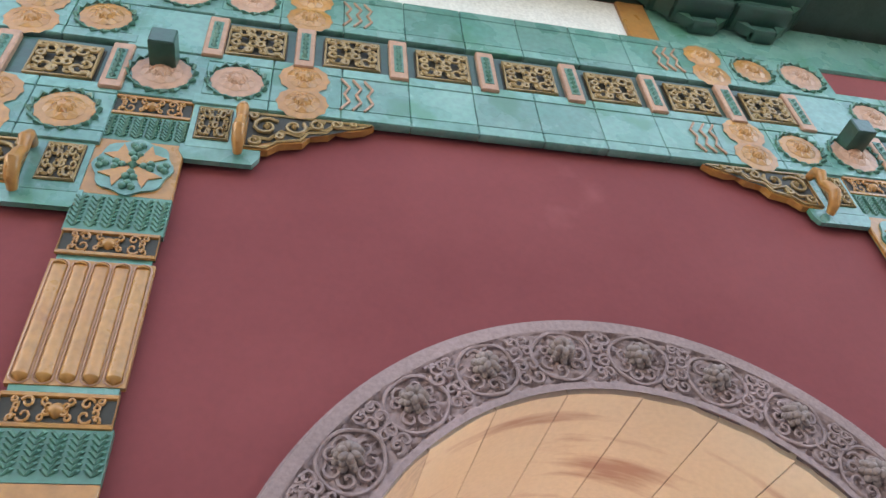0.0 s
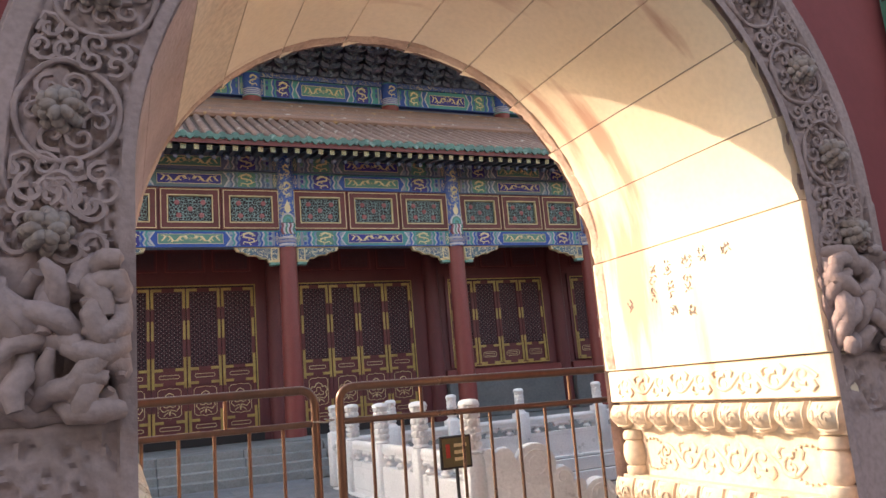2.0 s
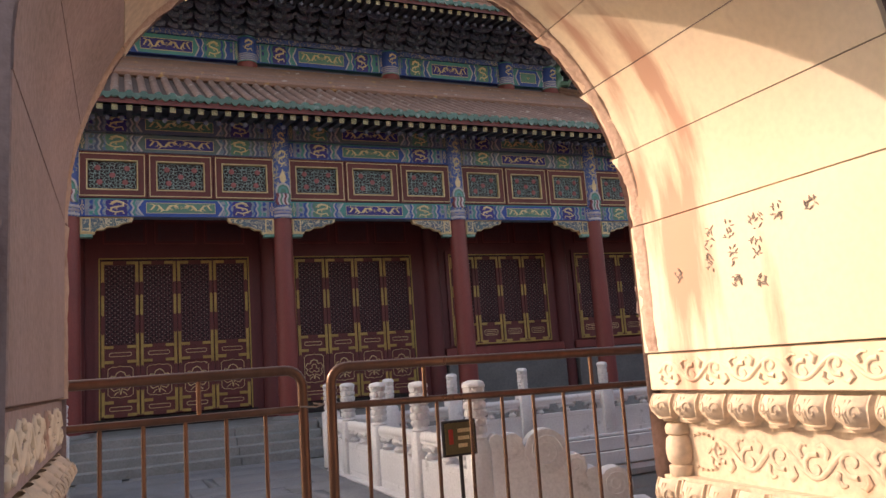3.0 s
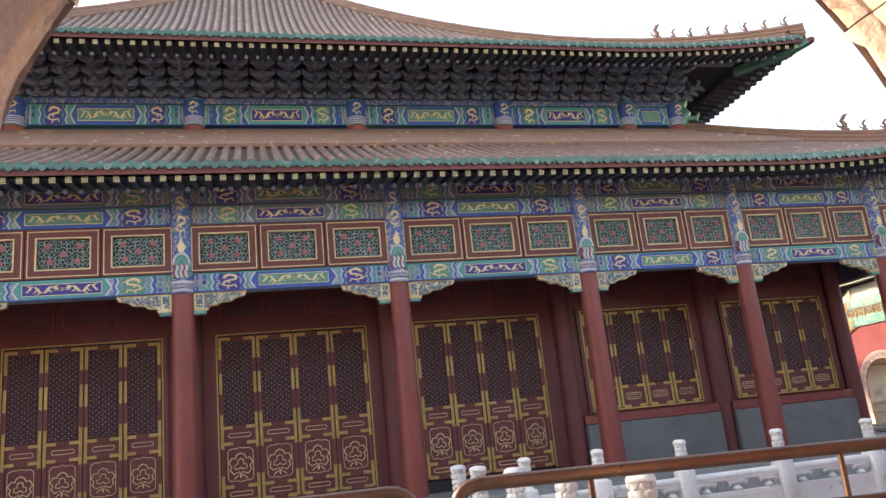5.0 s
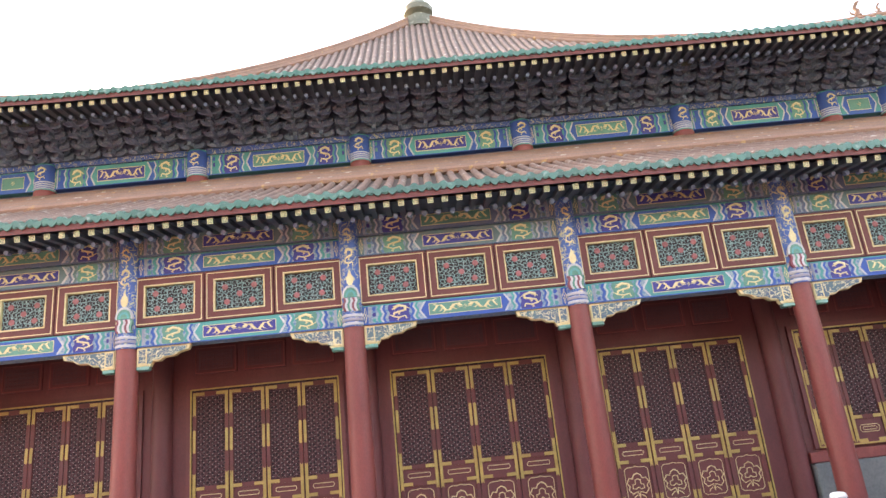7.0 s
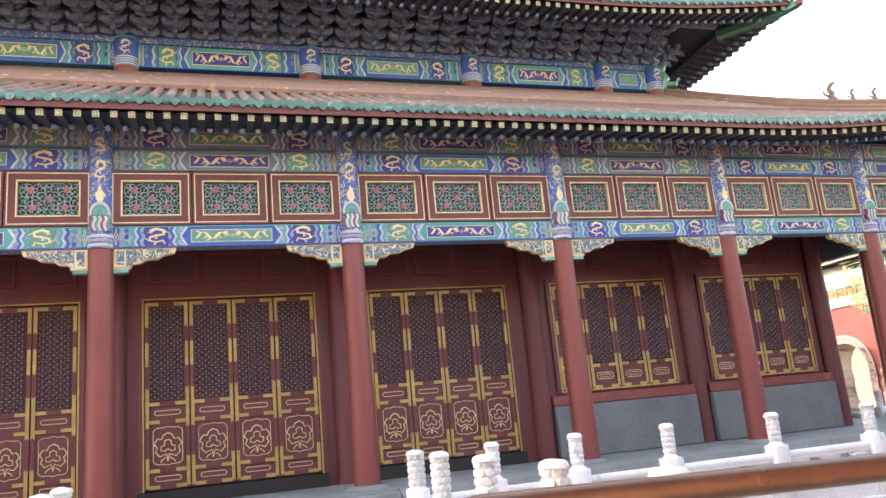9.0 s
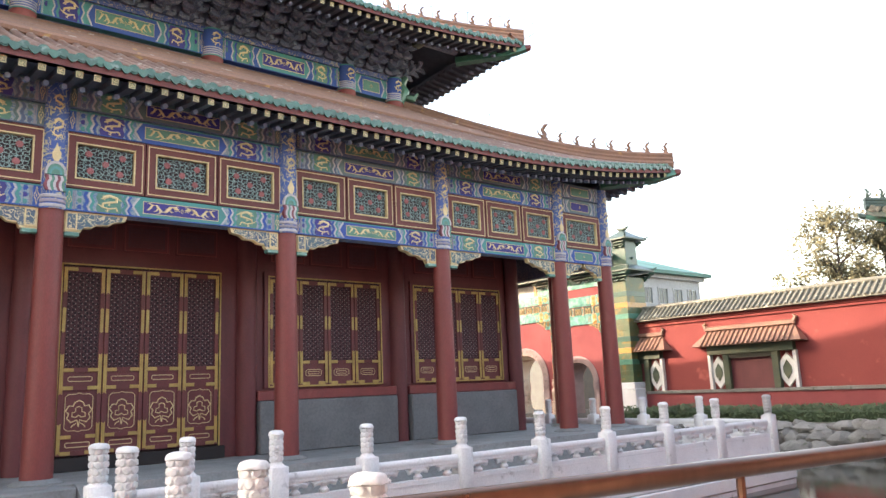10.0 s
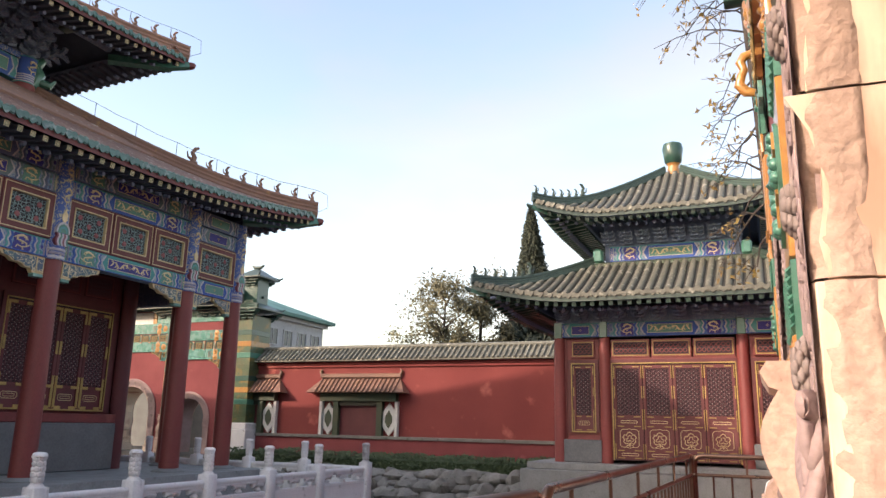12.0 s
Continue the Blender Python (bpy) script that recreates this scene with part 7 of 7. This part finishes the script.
setting("wall_ledge", Build().box(WX - 0.22, WX - 0.002, -8, 29.1, 0.92, 1.06, 0.01), ROCK, "weathered stone ledge along the red wall", "trim")
setting("wall_foot", Build().box(WX - 0.16, WX - 0.004, -8, 29.1, -0.2, 0.92), RED_WALL, "dark red foot of the courtyard wall", "wall", 0)
setting("wall_cornice", Build().box(WX - 0.08, WX - 0.003, -8, 29.1, 4.10, 4.20).box(WX - 0.14, WX - 0.003, -8, 29.1, 4.22, 4.34), RED_WALL2, "stepped cornice under the wall tiles", "trim")
cap = thing("wall_coping", "grey tiled coping on the red wall", "coping", kind="structure")
part("coping_slope", Build().prism([(WX - 0.35, 4.36), (WX - 0.35, 4.42), (WX + 0.4, 4.98), (WX + 1.15, 4.42), (WX + 1.15, 4.36)], "y", -8, 29.1), TILE_GREY, cap)
part("coping_ridge", Build().tube([(WX + 0.4, -8, 5.02), (WX + 0.4, 29.1, 5.02)], 0.12, 8), TILE_GREY, cap)
rib = Build()
rib.tube([(WX - 0.38, 0, 4.43), (WX + 0.36, 0, 5.0)], 0.06, 6)
ribm = mesh_of("coping_tile_row", rib, TILE_GREY)
for i in range(150):
    placed("coping_tile_row", ribm, cap, Matrix.Translation((0, -7.9 + 0.24 * i, 0)))


def wall_gate(yc, group):
    g = thing("wall_gate", "small tiled gateway with diamond panels in the red wall", "gate", group, at=(WX, yc, 0))
    part("lintel_block", Build().box(-0.30, -0.002, -1.95, 1.95, 2.55, 2.92, 0.01), GREEN_BAND, g)
    for sy in (-1, 1):
        part("pier", Build().box(-0.24, -0.002, *sorted((sy * 0.98, sy * 1.25)), 1.06, 2.55), GREEN_BAND, g)
        part("white_post", Build().box(-0.20, -0.002, *sorted((sy * 1.86, sy * 2.0)), 1.06, 2.55), WHITE_PAINT, g)
        dz = [(0, 1.10), (0.26, 1.32), (0.26, 2.22), (0, 2.45), (-0.26, 2.22), (-0.26, 1.32)]
        dia = part("white_diamond", Build().prism([(sy * 1.55 + y, z) for y, z in [(0, 1.08), (0.30, 1.45), (0.30, 2.1), (0, 2.48), (-0.30, 2.1), (-0.30, 1.45)]], "x", -0.12, -0.002), WHITE_PAINT, g)
        part("green_diamond", Build().prism([(sy * 1.55 + y, z) for y, z in [(0, 1.38), (0.17, 1.66), (0.17, 1.9), (0, 2.18), (-0.17, 1.9), (-0.17, 1.66)]], "x", -0.15, -0.11), GREEN_BAND, dia)
    part("door_panel", Build().box(-0.06, -0.003, -0.97, 0.97, 1.06, 2.5), DOOR_RED, g)
    part("door_head", Build().box(-0.2, -0.004, -0.97, 0.97, 2.36, 2.55), NEAR_BLACK, g)
    rf = Build()
    rf.add([(-0.66, -2.5, 2.94), (-0.66, 2.5, 2.94), (0, 2.0, 3.6), (0, -2.0, 3.6), (0, -2.5, 2.9), (0, 2.5, 2.9)], [(0, 1, 2, 3), (1, 5, 2), (0, 3, 4), (0, 4, 5, 1)])
    part("roof_slope", rf, TILE_AMBER, g)
    tr = mesh_of("roof_rib", Build().tube([(-0.68, 0, 2.97), (-0.01, 0, 3.6)], 0.05, 6), TILE_AMBER)
    for i in range(19):
        placed("roof_rib", tr, g, Matrix.Translation((0, -1.98 + 0.22 * i, 0)))
    part("roof_ridge", Build().box(-0.14, 0.0, -2.1, 2.1, 3.6, 3.80, 0.03), TILE_AMBER, g)
    for sy in (-1, 1):
        part("ridge_end", Build().tube([(-0.07, sy * 2.0, 3.7), (-0.07, sy * 2.12, 3.9), (-0.07, sy * 2.0, 4.0)], [0.10, 0.07, 0.03], 7), TILE_AMBER, g)
    return g


wg = wall_gate(22.1, "wall gates")
copy_thing(wg, Matrix.Translation((WX, 28.5, 0)))

# ---- corner pavilion ----
pav = thing("corner_pavilion", "two-tiered red pavilion with old grey-green tiled roofs", "building")
pav.matrix_basis = Matrix.Translation((25.75, 7.35, 0)) @ Matrix.Rotation(radians(-90), 4, "Z")
H, PB = 3.05, 0.70
part("platform", Build().box(-H - 0.9, H + 0.9, -H - 0.9, H + 0.9, -1.9, PB - 0.18, 0.02).box(-H - 0.75, H + 0.75, -H - 0.75, H + 0.75, PB - 0.18, PB, 0.02), GREY_STONE, pav)
for side in range(4):
    R = Matrix.Rotation(radians(90) * side, 4, "Z")
    for o in (-H, -1.78, 1.78):
        p = R @ Vector((o, -H, 0))
        part("column", Build().cyl((p.x, p.y, PB), (p.x, p.y, 4.08), 0.17, 0.15, 16, False), LACQUER, pav)
    if side:
        part("side_wall", Build().box(-H, H, -H + 0.02, -H + 0.2, PB, 4.05).moved(R), LACQUER, pav)
        part("side_beam", Build().box(-H - 0.1, H + 0.1, -H - 0.1, -H + 0.1, 4.07, 4.48).moved(R), FADED, pav)
for k, (a, c) in enumerate(((-H, -1.78), (-1.78, 1.78), (1.78, H))):
    painted_beam(a + 0.1, c - 0.1, 4.07, 4.46, -H - 0.12, k == 1, host=pav)
    part("beam_end_cap", Build().box(a - 0.11, a + 0.11, -H - 0.16, -H + 0.1, 4.05, 4.50, 0.02), LEAF_GREEN, pav)
for a, c, n in ((-1.60, 1.60, 4),):
    opening(a, c, PB + 0.08, 3.36, n, False, "lattice_door", pav, -H + 0.02, "closed red lattice doors with gilt edges", 0.35)
for sx in (-1, 1):
    a, c = sorted((sx * 2.05, sx * 2.72))
    opening(a, c, 1.49, 3.36, 1, True, "lattice_window", pav, -H + 0.02, "narrow red lattice window with gilt edge", 0.35)
    a, c = sorted((sx * 1.95, sx * 2.88))
    part("wall_panel", Build().box(a, c, -H + 0.05, -H + 0.2, 1.3, 4.06), LACQUER, pav)
    part("dado", Build().box(a - 0.05, c + 0.05, -H - 0.14, -H + 0.1, PB, 1.30, 0.02), BRICK_GREY, pav)
for j in range(5):
    x0, x1 = ((-2.72, -2.05), (-1.60, -0.56), (-0.52, 0.52), (0.56, 1.60), (2.05, 2.72))[j]
    t = part("transom", Build().box(x0, x1, -H - 0.02, -H + 0.06, 3.50, 4.0, 0.01), LACQUER, pav)
    placed("transom_gilt", frame_mesh("transom_gilt", x1 - x0 - 0.08, 0.40, 0.022, 0.03, GOLD), t, Matrix.Translation(((x0 + x1) / 2, -H - 0.005, 3.75)))
    lt = Build()
    for i in range(max(2, int((x1 - x0) / 0.14))):
        for zc in (3.68, 3.82):
            u = x0 + 0.10 + (x1 - x0 - 0.2) * (i + 0.5) / max(2, int((x1 - x0) / 0.14))
            lt.tube([(u + 0.05 * math.cos(q), -H - 0.035, zc + 0.05 * math.sin(q)) for q in [z * math.pi / 4 for z in range(8)]], 0.012, 4, True)
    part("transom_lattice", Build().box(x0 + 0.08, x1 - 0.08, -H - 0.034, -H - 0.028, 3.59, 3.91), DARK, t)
    part("lattice_ring", lt, LACQUER, t)
part("lintel", Build().box(-1.7, 1.7, -H - 0.02, -H + 0.15, 3.40, 3.50), LACQUER, pav)
part("upper_wall", Build().box(-1.9, 1.9, -1.9, 1.9, 4.4, 8.0), BRACKET, pav)
part("bracket_band", Build().box(-H, H, -H, H, 4.4, 4.85), BRACKET_P, pav)
pb = mesh_of("bracket_set", brk.moved(Matrix.Diagonal((0.62, 0.5, 0.45, 1))), BRACKET_P)
for i in range(12):
    placed("bracket_set", pb, pav, Matrix.Translation((-2.9 + 5.8 * i / 11, -H - 0.02, 4.48)))
for i in range(8):
    placed("bracket_set", pb, pav, Matrix.Translation((-1.75 + 3.5 * i / 7, -1.95, 6.92)))
painted_beam(-1.75, 1.75, 6.42, 6.86, -2.02, True, host=pav)
part("roof_skirt", Build().box(-2.3, 2.3, -2.3, 2.3, 6.12, 6.36, 0.05), GREEN_BAND, pav, "dull green ridge course")
for sx in (-1, 1):
    part("corner_dragon", Build().box(sx * 2.05 - 0.14, sx * 2.05 + 0.14, -2.3, -2.02, 6.36, 6.78, 0.06), LEAF_GREEN, pav, "green glazed dragon head")
PLOW = (4.75, 5.0, 2.2, 6.28, 0.12, 0.42, 0.45, 0.25)
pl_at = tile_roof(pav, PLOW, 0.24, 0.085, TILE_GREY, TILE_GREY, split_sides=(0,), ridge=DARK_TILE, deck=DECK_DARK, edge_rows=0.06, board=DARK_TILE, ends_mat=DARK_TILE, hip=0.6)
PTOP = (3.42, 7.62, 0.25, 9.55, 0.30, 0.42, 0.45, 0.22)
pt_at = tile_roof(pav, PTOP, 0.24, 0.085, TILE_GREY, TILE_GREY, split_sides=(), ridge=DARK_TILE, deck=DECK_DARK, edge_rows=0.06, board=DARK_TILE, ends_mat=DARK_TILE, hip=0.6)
for at_f, spec, reach in ((pl_at, PLOW, 0.40), (pt_at, PTOP, 0.30)):
    hip_figures(pav, at_f, spec, 6, DARK_TILE, 0.75, 3, reach, 0.29)
part("finial_base", Build().lathe([(0.30, -0.1), (0.28, 0.06), (0.19, 0.12), (0.21, 0.2), (0.18, 0.26), (0.20, 0.36), (0.17, 0.42), (0.18, 0.5), (0.22, 0.55)], 20, (0, 0, 9.4)), AMBER, pav, "amber glazed finial base")
part("finial", Build().lathe([(0.20, 0.0), (0.27, 0.08), (0.30, 0.3), (0.33, 0.52), (0.29, 0.68), (0.12, 0.76), (0.02, 0.78)], 24, (0, 0, 9.93)), DEEP_GREEN, pav, "dark green glazed finial ball")

# ---- planting and rocks ----
def leaf_cloud(n, place, size, seed):
    """Many small two-triangle leaves; place(rng) gives a point."""
    rng = random.Random(seed)
    b = Build()
    for _ in range(n):
        p = Vector(place(rng))
        d = Vector((rng.gauss(0, 1), rng.gauss(0, 1), rng.gauss(0, 1))).normalized()
        e = d.orthogonal().normalized()
        s = size * rng.uniform(0.6, 1.3)
        b.add([p - d * s, p + e * s * 0.45, p + d * s, p - e * s * 0.45], [(0, 1, 2, 3)])
    return b


def hedge_point(r):
    y = r.uniform(4, 27)
    top = 0.44 + 0.16 * noise.noise(Vector((y * 0.9, 0, 0)))
    return (r.uniform(29.0, 30.4), y, r.uniform(-0.16, top))


hedge = tagged(part("hedge", leaf_cloud(16000, hedge_point, 0.09, 3), HEDGE, None, "", 0), "low dark green clipped hedge below the wall", "hedge", "", "stuff")
tagged(part("hedge_core", Build().box(29.15, 30.2, 4, 27, -0.16, 0.26, 0.05), HEDGE, None), "dense inner twigs of the low hedge", "hedge", "", "stuff")


def rock_mesh(seed):
    def fn(u, v):
        t, f = 2 * math.pi * u, math.pi * v
        d = Vector((math.sin(f) * math.cos(t), math.sin(f) * math.sin(t), math.cos(f)))
        k = 1 + 0.35 * noise.noise(d * 1.4 + Vector((seed, 0, 0))) + 0.14 * noise.noise(d * 4 + Vector((0, seed, 0)))
        return tuple(d * k)
    return mesh_of("rock", Build().grid(fn, 14, 9), ROCK, 30)


rocks = [rock_mesh(k * 3.7) for k in range(5)]
rng = random.Random(8)
for i in range(150):
    y = 5 + 22 * i / 150 + rng.uniform(-0.15, 0.15)
    row = i % 3
    r = new("rock", rocks[i % 5])
    r.location = (26.3 + 0.45 * row + rng.uniform(-0.15, 0.2), y, (-0.85, -0.52, -0.22)[row] + rng.uniform(-0.06, 0.06))
    r.scale = (rng.uniform(0.25, 0.5), rng.uniform(0.25, 0.7), rng.uniform(0.16, 0.34))
    r.rotation_euler = (0, 0, rng.uniform(0, 6))
    tagged(r, "rough grey rock of the pond edge", "rock", "pond edge rocks")


def tree(name, x, y, z, height, spread, leaf_mat, n_leaf, leaf, seed, label, bare=0.25, trunk_r=0.25, limbs=9):
    rng = random.Random(seed)
    t = thing(name, label, "tree", at=(x, y, z))
    b = Build()
    lean = [(0, 0, 0), (rng.uniform(-.2, .2), rng.uniform(-.2, .2), height * 0.4), (rng.uniform(-.4, .4), rng.uniform(-.4, .4), height * 0.8)]
    b.tube(lean, [trunk_r, trunk_r * 0.7, trunk_r * 0.25], 8)
    tips = []
    for i in range(limbs):
        h = height * (0.35 + 0.5 * i / limbs)
        a = i * 2.4 + rng.uniform(-.4, .4)
        L = spread * rng.uniform(0.6, 1.0) * (1.1 - 0.5 * i / limbs)
        p0 = Vector((0, 0, h))
        p1 = p0 + Vector((math.cos(a) * L * 0.5, math.sin(a) * L * 0.5, L * 0.45))
        p2 = p0 + Vector((math.cos(a) * L, math.sin(a) * L, L * 0.75))
        b.tube([p0, p1, p2], [trunk_r * 0.4, trunk_r * 0.22, trunk_r * 0.06], 6)
        for _ in range(7):
            s = p0.lerp(p2, rng.uniform(0.3, 1))
            e = s + Vector((rng.gauss(0, 1), rng.gauss(0, 1), rng.uniform(0.1, 1.2))) * spread * 0.28
            b.tube([s, s.lerp(e, 0.5) + Vector((0, 0, 0.1)), e], [trunk_r * 0.1, trunk_r * 0.06, trunk_r * 0.02], 4)
            tips.append((s, e))
    part("trunk", b, BARK, t)
    if n_leaf:
        def pt(r):
            s, e = tips[r.randrange(len(tips))]
            p = s.lerp(e, r.uniform(0.2, 1.1))
            return p + Vector((r.gauss(0, 1), r.gauss(0, 1), r.gauss(0, 1))) * spread * 0.10
        part("crown", leaf_cloud(n_leaf, pt, leaf, seed + 1), leaf_mat, t, "", 0)
    return t


tree("autumn_tree", 60, 30.0, 0, 15.0, 3.9, AUTUMN, 4500, 0.20, 11, "half-bare tree with dull yellow-green leaves behind the wall")
tree("autumn_tree", 64, 28.2, 0, 15.6, 3.9, AUTUMN, 5500, 0.20, 17, "half-bare tree with dull yellow-green leaves behind the wall")
tree("leafy_tree", 66, 24.2, 0, 11.5, 4.0, CYPRESS, 9000, 0.24, 19, "dark evergreen tree behind the pavilion")
for k in range(5):
    tree("distant_tree", 96, 55 + 3.4 * k, 0, 9.5 + (k % 2), 3.8, CYPRESS, 3000, 0.32, 31 + k, "dark distant tree beyond the wall")


def cypress(x, y, height, r, seed):
    t = thing("cypress", "tall dark conical cypress behind the wall", "tree", at=(x, y, 0))
    part("trunk", Build().tube([(0, 0, 0), (0, 0, height * 0.95)], [0.35, 0.04], 8), BARK, t)

    def pt(q):
        v = q.random() ** 0.8
        a = q.uniform(0, 6.283)
        rr = r * (1 - v) ** 0.75 * (0.55 + 0.45 * q.random()) * (1 + 0.25 * noise.noise(Vector((math.cos(a) * 2, math.sin(a) * 2, v * 9))))
        return (math.cos(a) * rr, math.sin(a) * rr, height * (0.08 + 0.92 * v))
    part("crown", leaf_cloud(9000, pt, 0.30, seed), CYPRESS, t, "", 0)
    return t


cypress(70, 25.2, 22.4, 3.5, 5)

# tree whose twigs hang past the gate
rngt = random.Random(4)
tw = thing("twiggy_tree", "thin tree with few dry yellow leaves by the gate", "tree", at=(14.2, 4.66, 0))
b = Build()
b.tube([(0, 0, 0), (0.1, 0.05, 3.5), (-0.1, 0.2, 7.0), (0.0, 0.4, 10.5)], [0.14, 0.11, 0.07, 0.03], 8)
part("trunk", b, BARK, tw)
ends = []
for i in range(22):
    h = 4.6 + 0.27 * i
    L = rngt.uniform(0.9, 1.9) if i > 12 else rngt.uniform(0.4, 0.9)
    a = rngt.uniform(0.9, 2.2)
    p = [Vector((0, 0.2, h))]
    for k in range(4):
        p.append(p[-1] + Vector((math.cos(a) * L / 4, math.sin(a) * L / 4, rngt.uniform(-0.30, 0.16) - 0.05 * k)))
        a += rngt.uniform(-0.75, 0.75)
    part("twig", Build().tube(p, [0.022, 0.016, 0.011, 0.008, 0.004], 5), BARK, tw)
    for k in range(6):
        s = p[2 + k % 3].lerp(p[1 + k % 3], rngt.random())
        e = s + Vector((rngt.uniform(-.3, .3), rngt.uniform(0, .5), rngt.uniform(-.45, .2)))
        part("twig", Build().tube([s, (s + e) / 2 + Vector((0, 0, .05)), e], [0.008, 0.006, 0.003], 4), BARK, tw)
        ends.append((s, e))
part("crown", leaf_cloud(420, lambda r: (lambda q: q[0].lerp(q[1], r.uniform(0.3, 1.05)) + Vector((r.gauss(0, .03), r.gauss(0, .03), r.gauss(0, .03))))(ends[r.randrange(len(ends))]), 0.055, 6), TWIG_LEAF, tw, "sparse dry leaves", 0)

# ---- far office block ----
off = thing("office_block", "distant pale office block with a teal hipped roof", "building", at=(74.5, 51.0, 0))
part("wall", Build().box(-34, 0, 0, 14, 0, 11.8), FAR_WALL, off)
part("cornice", Build().box(-34.4, 0.4, -0.4, 14.4, 11.8, 12.2), FAR_WALL, off)
part("string_course", Build().box(-34.1, 0.1, -0.12, 0.0, 8.3, 8.5), FAR_WALL, off)
part("roof", Build().add([(-35, -1.0, 12.2), (1.0, -1.0, 12.2), (1.0, 15, 12.2), (-35, 15, 12.2), (-29, 7, 15.6), (-4.5, 7, 15.6), (-35, -1.0, 12.55), (1.0, -1.0, 12.55), (1.0, 15, 12.55), (-35, 15, 12.55)], [(0, 1, 7, 6), (1, 2, 8, 7), (2, 3, 9, 8), (3, 0, 6, 9), (6, 7, 5, 4), (7, 8, 5), (8, 9, 4, 5), (9, 6, 4), (3, 2, 1, 0)]), TEAL_ROOF, off, "teal tiled roof")
win = mesh_of("window", Build().box(-0.75, 0.75, -0.02, 0.05, -0.8, 0.8), FAR_GLASS)
wfr = frame_mesh("window_frame", 1.65, 1.75, 0.10, 0.10, FAR_WALL)
for k in range(3):
    for j in range(12):
        w = placed("window", win, off, Matrix.Translation((-1.6 - 2.6 * j, 0, 3.6 + 3.2 * k)))
        placed("window_frame", wfr, w, Matrix())
        part("mullion", Build().box(-0.04, 0.04, -0.06, 0, -0.8, 0.8), FAR_WALL, w)

# ---- paving slabs ----
rng = random.Random(21)
cw = thing("causeway_paving", "grey worn stone slabs of the causeway", "paving", kind="structure")
slab = mesh_of("slab", Build().box(-0.5, 0.5, -0.5, 0.5, -0.05, 0.0, 0.006), PAVE)
y = 7.15
while y < 16.5:
    d = rng.uniform(0.7, 1.1)
    xs = [0.16] + sorted(rng.uniform(0.7, 3.5) for _ in range(3)) + [3.97]
    for a, c in zip(xs, xs[1:]):
        if c - a > 0.15:
            placed("slab", slab, cw, Matrix.Translation(((a + c) / 2, y + d / 2, CF + rng.uniform(-0.004, 0.004))) @ Matrix.Diagonal((c - a - 0.012, d - 0.012, 1, 1)))
    y += d
gp = thing("gate_paving", "grey stone slabs under and around the gate", "paving", kind="structure")
for i in range(12):
    for j in range(14):
        placed("slab", slab, gp, Matrix.Translation((-4 + 1.0 * i + 0.5 * (j % 2), -5.5 + 0.9 * j, rng.uniform(-0.004, 0.003))) @ Matrix.Diagonal((0.985, 0.885, 1, 1)))
